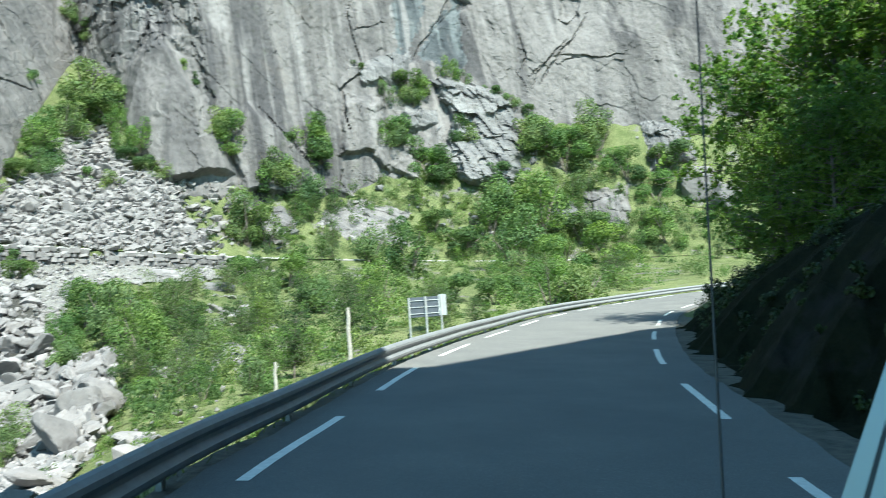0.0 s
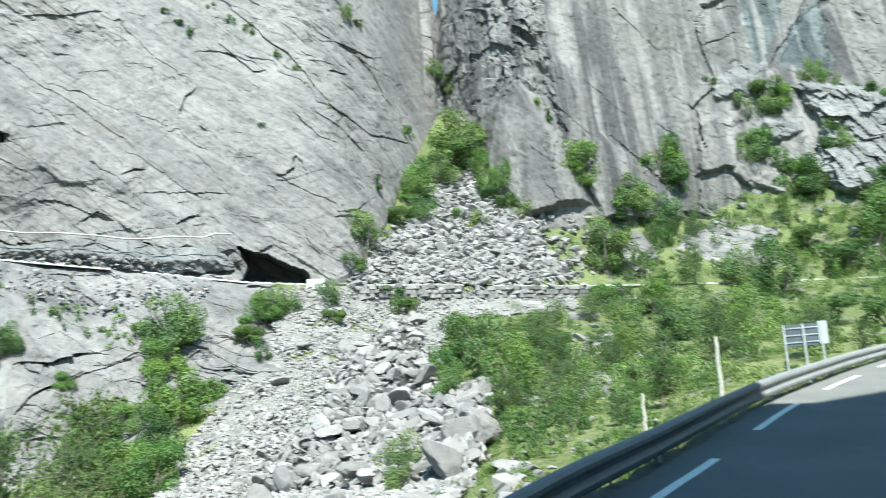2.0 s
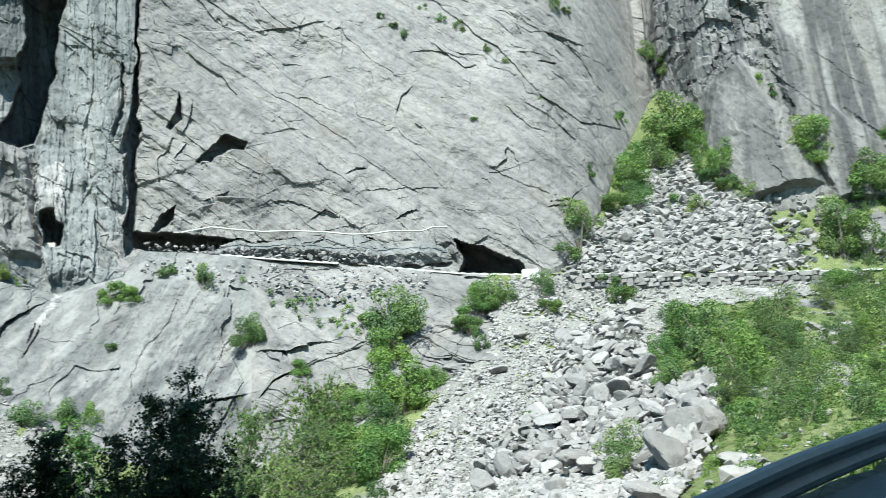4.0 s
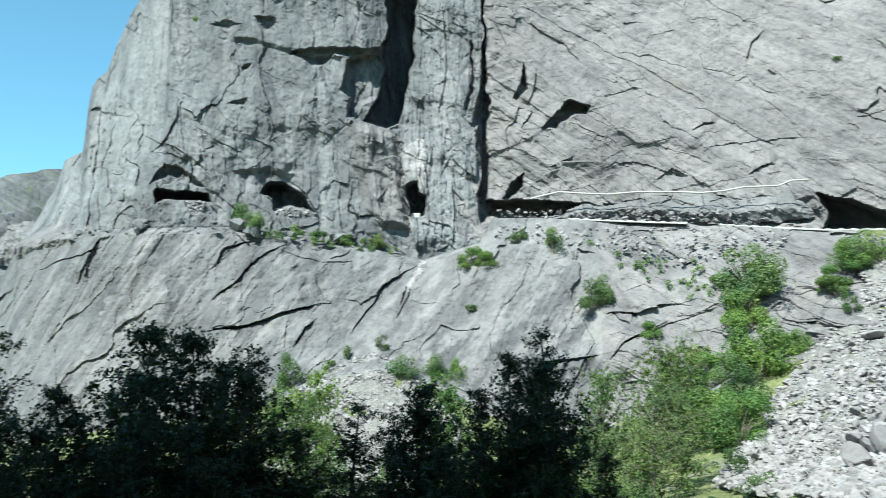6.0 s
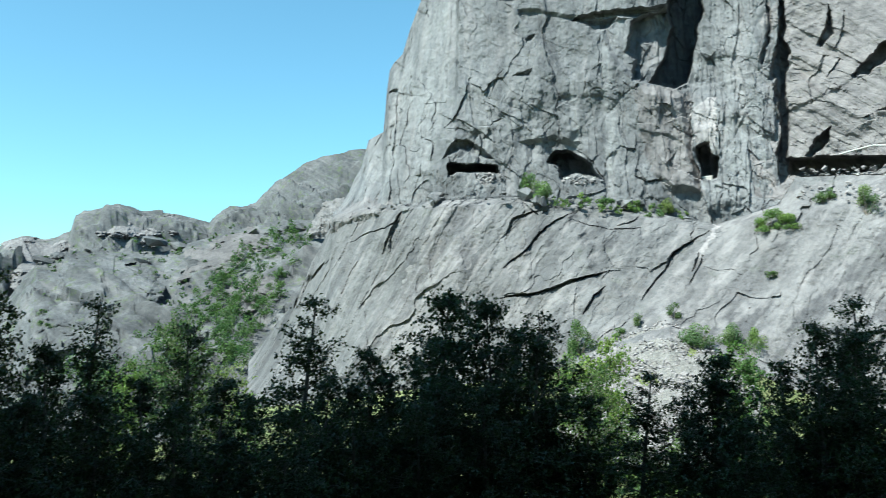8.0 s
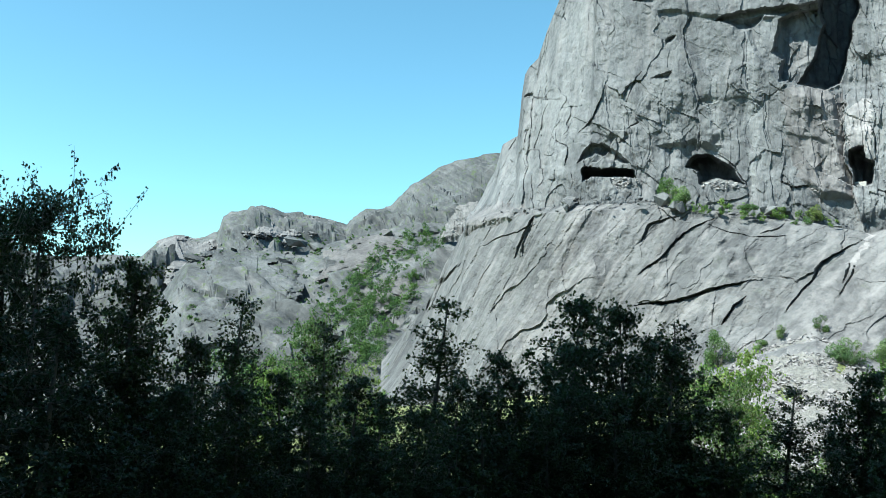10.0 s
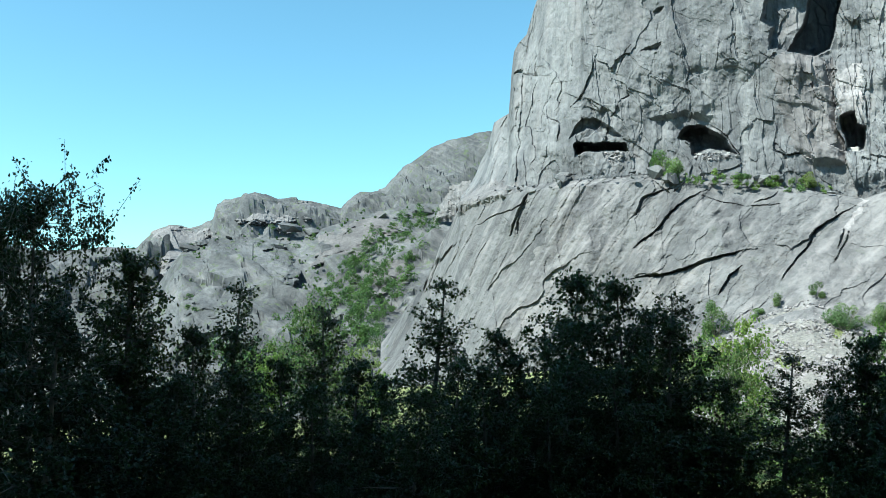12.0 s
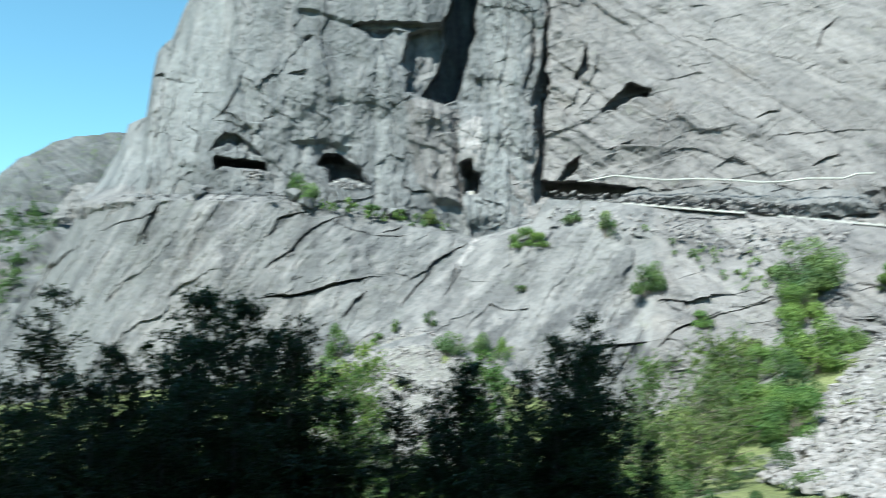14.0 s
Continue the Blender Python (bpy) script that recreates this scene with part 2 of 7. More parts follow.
def tube(points, radii, sides=6):
    """A tapered tube along points, as verts and quads."""
    pts = [Vector(p) for p in points]
    vs, fs = [], []
    for i, p in enumerate(pts):
        d = (pts[min(i + 1, len(pts) - 1)] - pts[max(i - 1, 0)]).normalized()
        a = d.orthogonal().normalized()
        b = d.cross(a)
        for k in range(sides):
            w = 2 * math.pi * k / sides
            vs.append(p + (a * math.cos(w) + b * math.sin(w)) * radii[i])
    for i in range(len(pts) - 1):
        for k in range(sides):
            j = (k + 1) % sides
            fs.append((i * sides + k, i * sides + j, (i + 1) * sides + j, (i + 1) * sides + k))
    return vs, fs


def hash3(ix, iy, iz, seed):
    h = (ix.astype(np.int64) * 374761393 + iy.astype(np.int64) * 668265263 + iz.astype(np.int64) * 2147483647 + seed * 1274126177) & 0xFFFFFFFF
    h = ((h ^ (h >> 13)) * 1274126177) & 0xFFFFFFFF
    h = ((h ^ (h >> 16)) * 2246822519) & 0xFFFFFFFF
    return ((h ^ (h >> 15)) & 0xFFFFFF) / float(0xFFFFFF)


def vnoise(p, seed=0):
    """Smooth noise in -1..1 at the rows of p."""
    i = np.floor(p).astype(np.int64)
    f = p - i
    f = f * f * (3 - 2 * f)
    out = 0
    for dx in (0, 1):
        for dy in (0, 1):
            for dz in (0, 1):
                w = (f[:, 0] if dx else 1 - f[:, 0]) * (f[:, 1] if dy else 1 - f[:, 1]) * (f[:, 2] if dz else 1 - f[:, 2])
                out = out + w * hash3(i[:, 0] + dx, i[:, 1] + dy, i[:, 2] + dz, seed)
    return out * 2 - 1


def fbm(p, octaves=4, seed=0, gain=0.5):
    out, amp = 0, 1.0
    for k in range(octaves):
        out = out + amp * vnoise(p * 2.0 ** k, seed + k)
        amp *= gain
    return out


def curve(table):
    """A smooth-enough function of the bearing through a few values."""
    ks = sorted(table)
    vs = [table[k] for k in ks]
    return lambda a: np.interp(a, ks, vs)


def smooth_curve(table, wide=0.9):
    """The same, with its corners rounded over a degree or so, less in the narrow gully."""
    f = curve(table)
    off = np.linspace(-1, 1, 9)
    weight = 1 - off ** 2 + 0.05

    def g(a):
        a = np.asarray(a, float)
        w = np.where((a > 21.5) & (a < 24.2), 0.12, wide)
        return sum(k * f(a + w * o) for k, o in zip(weight, off)) / weight.sum()
    return g


def tan_d(v):
    return np.tan(np.radians(v))


# ---- the plan of the valley: bearings in degrees to the left of +y, seen from the eye; rise in degrees ----
TOP_CAP = curve({-60: 60, 22.2: 60, 22.6: 27.4, 22.95: 25.6, 23.25: 27.4, 23.8: 60, 77: 60, 79.0: 27.0, 80.5: 24.2, 81.3: 22.9, 82.1: 20.88, 82.63: 19.16, 83.2: 18.6, 83.47: 18.1, 83.63: 16.7, 83.7: 15.4, 83.78: 14.19, 84.3: 13.9, 84.76: 13.6, 85.0: 12.6, 85.21: 11.8, 85.6: 11.1, 85.99: 10.13, 86.5: 9.2, 86.9: 8.82, 87.05: 7.9, 87.77: 6.38, 88.2: 5.6, 88.64: 4.31, 89.1: 3.3, 89.52: 2.61, 91.29: -0.04, 92.7: -1.92, 94: -6, 130: -6})
R_A = curve({-60: 40, 0: 27, 20: 25, 130: 25})
E_A = curve({-60: 2, -20: 2.5, 0: 0.0, 10: -2.8, 25: -6.5, 45: -10, 70: -14, 130: -14})
R_B = curve({-60: 85, -20: 80, 0: 56, 20: 52, 45: 55, 70: 58, 130: 60})
E_B = curve({-60: 3, -20: 3.8, 0: 1.6, 10: -0.2, 21: -0.9, 30: -3.0, 40: -4.6, 48: -6.5, 55: -7.0, 90: -6, 130: -6})
R_C = smooth_curve({-60: 130, -20: 110, 0: 86, 15: 80, 30: 76, 45: 79, 60: 80, 72: 82, 85: 92, 92: 112, 130: 120})
E_C = curve({-60: 4, -20: 4.4, 0: 3.6, 10: 3.0, 21: 3.0, 30: 2.8, 38: 2.0, 42: 0.8, 46: -1.6, 52: -3.0, 57: -1.6, 61: 0.4, 65: 1.9, 69: 0.6, 74: -1.5, 92: -4, 130: -4})
R_E = smooth_curve({-60: 190, -20: 150, -6: 135, 15: 112, 24: 103, 32: 97, 44: 93, 54: 93, 62: 94, 71: 93.5, 79: 95, 83: 101, 87: 112, 92: 128, 130: 160})
E_E = curve({-60: 4.4, -20: 5.4, -6: 6.17, 15: 7.72, 24: 8.45, 32: 8.85, 36.4: 9.15, 44: 10.05, 54: 10.85, 57.3: 10.9, 58.3: 9.3, 62: 8.15, 65: 8.8, 70: 9.7, 75: 10.1, 80: 9.8, 82: 9.6, 85: 9.1, 87: 8.6, 130: 6})
E_D = curve({-60: 3.9, -20: 4.9, -6: 5.6, 15: 6.9, 32: 7.7, 40: 8.0, 46: 8.5, 52: 9.0, 58: 8.7, 62: 7.85, 65: 8.4, 70: 9.3, 75: 9.7, 80: 9.4, 82: 9.2, 85: 8.8, 87: 8.4, 130: 5})
R_W = smooth_curve({-60: 200, -20: 165, -10: 158, -3: 150, 0: 146, 5: 138, 12: 126, 17: 120, 20: 127, 22.4: 141, 22.9: 143, 23.1: 143, 23.5: 140, 24.5: 131, 26: 120, 27.2: 111, 30: 102, 32: 100, 44: 96.5, 54: 96.5, 60: 97, 63: 99, 66: 97, 79: 98, 83: 104, 87: 116, 92: 132, 130: 164})
E_W = curve({-60: 14, -20: 14, -10: 14.7, -6: 15.5, -3: 16.3, 0: 14, 5: 12, 12: 11.2, 17: 12.3, 20: 16.5, 22.4: 19.3, 22.9: 19.5, 23.1: 19.5, 23.4: 19.3, 24.5: 17.6, 26: 15.2, 27.2: 12.7, 30: 9.4, 31.5: 8.9, 32: 8.86, 36.4: 9.16, 44: 10.06, 54: 10.86, 57.3: 10.92, 58.3: 9.35, 62: 8.2, 65: 8.9, 70: 9.8, 75: 10.2, 80: 9.9, 82: 9.7, 85: 9.2, 87: 8.65, 130: 6.1})
LEAN = smooth_curve({-60: 7, 18: 9, 22: 4, 23: 3, 24: 22, 35: 20, 50: 15, 58: 8, 62: 6, 70: 7, 80: 10, 87: 14, 130: 14})


def knots(az):
    """The section of the valley side along each bearing: (n, 9) distances and heights."""
    cap = TOP_CAP(az)
    rs = [R_A(az), R_B(az), R_C(az), R_E(az) - np.interp(az, [9, 11, 29.5, 31, 40, 46, 57, 62], [6, 0.35, 0.35, 5, 5, 4, 4, 1.6]), R_E(az)]
    es = [E_A(az), E_B(az), E_C(az), E_D(az), E_E(az)]
    bench = np.minimum(np.interp(az, [57, 60], [2.4, 0.7]), np.maximum(0.2, R_W(az) - R_E(az) - 0.3))
    rs += [rs[4] + bench, np.maximum(R_W(az), R_E(az) + 0.4 + bench)]
    ragged = np.where(az < 22.0, 0.2 * np.sin(az * 1.9) + 0.15 * np.sin(az * 3.7 + 1) - 0.3, 0)
    es += [E_E(az) - 0.05, np.maximum(E_W(az) + ragged, E_E(az) - 0.02)]
    rs.append(rs[6] + LEAN(az))
    es.append(np.full(len(az), 30.0))
    rs.append(rs[7] + 70)
    es.append(np.full(len(az), 28.0))
    out = []
    for r, e in zip(rs, es):
        out.append((r, EYE.z + r * tan_d(np.minimum(e, cap))))
    z5 = out[5][1]
    out[5] = (out[5][0], np.minimum(out[4][1] + 0.02, z5 + 9))
    return np.stack([np.stack(o, 1) for o in out], 1)


AZ_ALL = np.linspace(-60, 130, 3801)
KNOTS = knots(AZ_ALL)


def spot(az, el, deep=0.0):
    """Where the sight line with this bearing and rise first meets the valley side."""
    k = KNOTS[int(np.clip(round((az + 60) / 0.05), 0, 3800))]
    t = math.tan(radians(el))
    prev = None
    for r, z in k:
        d = z - (EYE.z + r * t)
        if d >= 0 and prev is not None:
            pr, pd = prev
            r = pr + (r - pr) * (-pd) / max(d - pd, 1e-6)
            break
        prev = (r, d)
    r += deep
    return Vector((-math.sin(radians(az)) * r, math.cos(radians(az)) * r, EYE.z + r * t))


def inside(a, e, poly):
    """Which of the points (a, e) lie in the polygon."""
    hit = np.zeros(np.shape(a), bool)
    for (x0, y0), (x1, y1) in zip(poly, poly[1:] + poly[:1]):
        c = ((y0 > e) != (y1 > e)) & (a < (x1 - x0) * (e - y0) / ((y1 - y0) or 1e-9) + x0)
        hit ^= c
    return hit


def line_dist(a, e, pts):
    """Distance in degrees to a polyline, the place along it, 0..1, and the rise and bearing there."""
    best, at, e_at, a_at = np.full(a.shape, 99.0), np.zeros(a.shape), np.zeros(a.shape), np.zeros(a.shape)
    n = len(pts) - 1
    for i, ((x0, y0), (x1, y1)) in enumerate(zip(pts, pts[1:])):
        dx, dy = x1 - x0, y1 - y0
        t = np.clip(((a - x0) * dx + (e - y0) * dy) / (dx * dx + dy * dy + 1e-9), 0, 1)
        d = np.hypot(a - x0 - t * dx, e - y0 - t * dy)
        at = np.where(d < best, (i + t) / n, at)
        e_at = np.where(d < best, y0 + t * dy, e_at)
        a_at = np.where(d < best, x0 + t * dx, a_at)
        best = np.minimum(best, d)
    return best, at, e_at, a_at


def facets(p, seed=0):
    """Broken planes: each block of a cellular pattern has a slope of its own."""
    i = np.floor(p).astype(np.int64)
    d1, out = np.full(len(p), 9.0), np.zeros(len(p))
    for dx in (-1, 0, 1):
        for dy in (-1, 0, 1):
            for dz in (-1, 0, 1):
                c = i + np.array((dx, dy, dz))
                h = [hash3(c[:, 0], c[:, 1], c[:, 2], seed + s) for s in (21, 22, 23, 24, 25, 26)]
                v = p - (np.stack(h[:3], 1) + c)
                d = np.linalg.norm(v, axis=1)
                near = d < d1
                out = np.where(near, v[:, 0] * (h[3] * 2 - 1) + v[:, 1] * (h[4] * 2 - 1) + 0.35 * (h[5] - 0.5), out)
                d1 = np.where(near, d, d1)
    return out


def joints(q, su, sv, seed, slope=0.5):
    """Long slabs between straight joints: each stands at a depth and a slope of its own."""
    w = fbm(q / (6.0 * su), 2, seed)
    u = q[:, 0] / su + 0.5 * w
    i = np.floor(u)
    none = np.zeros(len(i))
    v = q[:, 1] / sv + 5 * hash3(i, none, none, seed + 1) + 0.3 * w + 0.3 * (u - i)
    j = np.floor(v)
    return hash3(i, j, none, seed + 2) - 0.5 + slope * (u - i - 0.5) * (hash3(i, j, none, seed + 3) * 2 - 1) + 0.5 * slope * (v - j - 0.5) * (hash3(i, j, none, seed + 4) * 2 - 1)


class Relief:
    """Cracks, steps and caves of one cliff, in bearing and rise; depth in metres away from the eye."""

    def __init__(self, wide=1.0, deep=1.0, sunward=0.5, lip=0.6):
        self.items, self.wide, self.deep, self.sunward, self.lip = [], wide, deep, sunward, lip

    def crack(self, *pts, w=0.12, d=1.5):
        self.items.append(("crack", pts, 0.52 * w * self.wide, 0.55 * d * self.deep))

    def cave(self, *pts, d=4.0, edge=0.12):
        self.items.append(("cave", list(pts), edge, d))

    def plate(self, *pts, d=1.0, edge=0.15):
        """A slab that stands d proud inside the polygon."""
        self.items.append(("plate", list(pts), edge, d))

    def step(self, *pts, d=1.0, wide=2.0):
        """An edge: the rock to the right-hand side of the line, as it runs, stands d proud, and fades back over wide degrees."""
        self.items.append(("step", pts, wide, d))

    def depth(self, a, e, jit):
        out = np.zeros(a.shape)
        ja, je = a + jit[0] * 0.16, e + jit[1] * 0.16
        vary = np.clip(0.75 + 0.8 * jit[2], 0.15, 1.5)
        for kind, pts, w, d in self.items:
            xs, ys = [p[0] for p in pts], [p[1] for p in pts]
            m = 3.0 if kind != "step" else w + 1
            near = (a > min(xs) - m) & (a < max(xs) + m) & (e > min(ys) - m) & (e < max(ys) + m)
            if not near.any():
                continue
            aa, ee = ja[near], je[near]
            if kind == "crack":
                dist, at, e_at, a_at = line_dist(aa, ee, pts)
                ends = np.clip(np.minimum(at, 1 - at) * 5, 0, 1)
                v = 0.7 * d * np.clip(1.25 - dist / (0.65 * w * np.maximum(ends, 0.2) * vary[near]), 0, 1)
                side = ((ee - e_at) * 0.85 + (aa - a_at) * self.sunward) / (dist + 1e-6)
                lip = self.lip * d * ends * np.clip(1 - dist / 1.5, 0, 1) * np.clip(side * 4, 0, 1)
                out[near] = np.where(v > 0, np.maximum(out[near], v), out[near] - lip)
            elif kind == "plate":
                hit = inside(aa, ee, pts)
                dist, _, _, _ = line_dist(aa, ee, pts + pts[:1])
                out[near] -= np.where(hit, d * np.clip(dist / w, 0, 1), 0)
            elif kind == "cave":
                ca, ce = a[near] + 0.26 * jit[0][near], e[near] + 0.26 * jit[1][near]
                hit = inside(ca, ce, pts)
                dist, _, _, _ = line_dist(ca, ce, pts + pts[:1])
                v = np.where(hit, d * np.clip(dist / w, 0, 1) ** 0.6, 0)
                out[near] = np.maximum(out[near], v)
            else:
                dist, at, _, _ = line_dist(aa, ee, pts)
                n = len(pts) - 1
                side = np.zeros(aa.shape)
                for i, ((x0, y0), (x1, y1)) in enumerate(zip(pts, pts[1:])):
                    own = (np.minimum((at * n).astype(int), n - 1) == i)
                    side = np.where(own, (x1 - x0) * (ee - y0) - (y1 - y0) * (aa - x0), side)
                ends = np.clip(np.minimum(at, 1 - at) * 8, 0, 1)
                v = np.where(side > 0, -d * np.clip(1 - dist / w, 0, 1) * ends, 0)
                out[near] += v
        return out


def rough_rock(P, az, el, soft, block, seed, tilt=0.0, crisp=1.0, groove=0.5):
    """Rock relief in metres: broad swells, jointed blocks, fine breakage."""
    s, c = np.sin(np.radians(tilt)), np.cos(np.radians(tilt))
    t = P[:, 0] * 0.6 + P[:, 1] * 0.8          # along the wall
    q = np.stack([t * c + P[:, 2] * s, P[:, 2] * c - t * s, P[:, 0] * 0.8 - P[:, 1] * 0.6], 1)
    v = soft * fbm(q / 14.0, 3, seed) + 0.25 * soft * fbm(q / np.array([3.0, 9.0, 6.0]), 3, seed + 5)
    warp = 0.30 * np.stack([fbm(q / 3, 3, seed + 8), fbm(q / 5, 3, seed + 9), fbm(q / 4, 3, seed + 10)], 1)
    zone = np.clip(0.55 + 1.0 * fbm(q / 15.0, 2, seed + 40), 0.1, 1)
    # exfoliation sheets: long steps along the jointing, and shorter ones across it
    for k, (su, sv, amp) in enumerate(((9.0, 40.0, 0.60), (4.0, 22.0, 0.42), (1.7, 11.0, 0.24 * crisp), (0.8, 5.0, 0.12 * crisp))):
        f = vnoise(np.stack([q[:, 0] / su, q[:, 1] / sv, q[:, 2] / 14.0], 1) + warp, seed + 50 + k)
        v += 0.55 * block * zone * amp * np.tanh(f * 9)
        v += 0.5 * block * amp * groove * np.clip(1 - np.abs(f) / 0.03, 0, 1) * (vnoise(q / 9.0, seed + 70 + k) > 0.0)
    for k, (su, sv, amp) in enumerate(((22.0, 7.0, 0.40), (9.0, 2.6, 0.24))):
        f = vnoise(np.stack([q[:, 0] / su, (q[:, 1] + 0.35 * q[:, 0]) / sv, q[:, 2] / 14.0], 1) + warp, seed + 80 + k)
        v += block * zone * amp * np.tanh(f * 10)
    for k, (su, sv, amp) in enumerate(((7.5, 19.0, 1.0), (3.1, 8.5, 0.62), (1.3, 4.6, 0.30), (0.6, 1.9, 0.14 * crisp))):
        v += block * amp * (0.35 + 0.65 * zone) * joints(q + 1.2 * warp, su, sv, seed + 90 + 7 * k)
    v += 0.7 * block * facets(q / np.array([4.2, 11.0, 9.0]) + 0.7 * warp, seed + 3)
    v += 0.45 * block * zone * facets(q / np.array([1.5, 3.8, 4.0]) + 0.7 * warp, seed + 4)
    return v + 0.12 * soft * fbm(q / 0.9, 3, seed + 9, 0.6)


def sheet(name, az, first, last, rows, mat, relief=None, soft=0.8, block=0.8, seed=1, tilt=0.0, up=0.0, extra=None, smooth=False, crisp=1.0, groove=0.3, stains=()):
    """One face of the valley side, between two of the section's knots. stains: (polygon, rock) of another colour. up: relief upwards instead of away, metres."""
    k = knots(az)[:, first:last + 1]
    n = len(az)
    grid = []
    for i, m in enumerate(rows):
        t = np.linspace(0, 1, m, endpoint=(i == len(rows) - 1))[None, :, None]
        grid.append(k[:, i:i + 1] * (1 - t) + k[:, i + 1:i + 2] * t)
    g = np.concatenate(grid, 1)
    if first == 2:          # a skirt under the valley floor
        g = np.concatenate([g[:, :1] + np.array([-7.0, -3.0]), g[:, :1] + np.array([-2.0, -0.3]), g], 1)
    if first == 6:          # a root in the ground
        g = np.concatenate([g[:, :1] + np.array([0.5, -5.0]), g], 1)
    nv = g.shape[1]
    A = np.repeat(az[:, None], nv, 1).ravel()
    r, z = g[..., 0].ravel(), g[..., 1].ravel()
    sa, ca = np.sin(np.radians(A)), np.cos(np.radians(A))
    P = np.stack([-sa * r, ca * r, z], 1)
    el = np.degrees(np.arctan2(z - EYE.z, r))
    if up:
        P[:, 2] += up * fbm(P / 9.0, 4, seed) + 0.4 * up * fbm(P / 2.0, 3, seed + 4)
    else:
        d = rough_rock(P, A, el, soft, block, seed, tilt(A) if callable(tilt) else tilt, crisp, groove)
        if relief:
            jit = (fbm(P / 3.2, 5, seed + 20, 0.52), fbm(P / 3.2, 5, seed + 30, 0.52), fbm(P / 2.5, 3, seed + 35))
            d = d + relief.depth(A, el, jit)
        if extra is not None:
            d = d + extra(A, el, P)
        rise = np.clip((np.repeat(np.arange(nv)[None, :], n, 0).ravel()) / 3.0, 0 if first == 2 else 1, 1)
        if first == 2:      # the two lower sheets meet here
            d = d * np.clip(np.abs(A - 50.4) / 1.2, 0, 1)
        f = 1 + d * rise / np.hypot(r, z - EYE.z)
        P = np.stack([P[:, 0] * f, P[:, 1] * f, EYE.z + (P[:, 2] - EYE.z) * f], 1)
    i = np.arange(n * nv).reshape(n, nv)
    F = np.stack([i[:-1, :-1], i[:-1, 1:], i[1:, 1:], i[1:, :-1]], -1).reshape(-1, 4)
    me = mesh_from(name, P, F, mat, smooth)
    if stains:
        mid = F[:, 0]
        w = P[mid]
        fa, fe = A[mid] + 0.3 * fbm(w / 1.2, 3, seed + 60, 0.6), el[mid] + 0.3 * fbm(w / 1.2, 3, seed + 61, 0.6)
        slot = np.zeros(len(F), np.int32)
        for k, (poly, rock) in enumerate(stains):
            me.materials.append(rock)
            slot[inside(fa, fe, list(poly))] = k + 1
        me.polygons.foreach_set("material_index", slot)
    return new(name, me)


# ---- the road: centre line (x, y, z), leaning to its right by 4 degrees ----
ROAD = [(-1.75, -105.00, -10.03), (-0.70, -52.50, -5.13), (0.00, -23.33, -2.27), (0.35, 0.00, 0.00), (0.70, 8.75, 0.82), (1.19, 12.72, 1.18), (2.16, 20.07, 1.84), (3.44, 26.25, 2.37), (4.90, 32.20, 2.86), (8.75, 44.92, 3.94), (14.70, 57.17, 5.02), (23.10, 67.08, 6.07), (34.42, 73.50, 6.88), (51.33, 77.00, 7.58), (87.50, 78.17, 8.75)]


def road_line(step=0.5):
    p = np.array(ROAD)
    out = []
    for i in range(len(p) - 1):
        a, b, c, d = p[max(i - 1, 0)], p[i], p[i + 1], p[min(i + 2, len(p) - 1)]
        m = max(2, int(np.linalg.norm(c - b) / step))
        for t in np.arange(m) / m:
            la, lb = np.linalg.norm(c - a), np.linalg.norm(d - b)
            L = np.linalg.norm(c - b)
            m0, m1 = (c - a) * L / la, (d - b) * L / lb
            out.append((2 * t ** 3 - 3 * t ** 2 + 1) * b + (t ** 3 - 2 * t ** 2 + t) * m0 + (3 * t ** 2 - 2 * t ** 3) * c + (t ** 3 - t ** 2) * m1)
    return np.array(out)


RL = road_line()
RS = np.concatenate([[0], np.cumsum(np.linalg.norm(np.diff(RL, axis=0), axis=1))])
RT = np.gradient(RL, axis=0)
RT /= np.linalg.norm(RT[:, :2], axis=1)[:, None]
RN = np.stack([RT[:, 1], -RT[:, 0], np.full(len(RT), -0.070)], 1)     # to the right, falling


def on_road(s, off, lift=0.0):
    """A point at s metres along the road, off metres to the right of its centre."""
    p = np.array([np.interp(s, RS, RL[:, k] + RN[:, k] * off) for k in range(3)])
    return Vector(p) + Vector((0, 0, lift))


def road_s(y):
    return float(np.interp(y, RL[:, 1], RS))


def near_road(x, y):
    """Signed distance from the centre line (right is positive) and its height there."""
    d = np.full(x.shape, 1e9)
    side, h, sy = np.zeros(x.shape), np.zeros(x.shape), np.zeros(x.shape)
    for p, t, n in zip(RL[::3], RT[::3], RN[::3]):
        q = np.hypot(x - p[0], y - p[1])
        lat = (x - p[0]) * n[0] + (y - p[1]) * n[1]
        m = q < d
        d = np.where(m, q, d)
        side, h, sy = np.where(m, lat, side), np.where(m, p[2] + np.clip(lat, -4.2, 3.7) * -0.070, h), np.where(m, p[1], sy)
    return np.where(side > 0, d, -d), h, sy


def smoothstep(a, b, v):
    t = np.clip((v - a) / (b - a), 0, 1)
    return t * t * (3 - 2 * t)


BANK_TOP = curve({-115: 9, -25: 9, -5: 8, 4: 7, 14: 5.4, 23: 4.6, 31: 3.8, 42: 3.2, 54: 2.5, 70: 2.2, 105: 4})


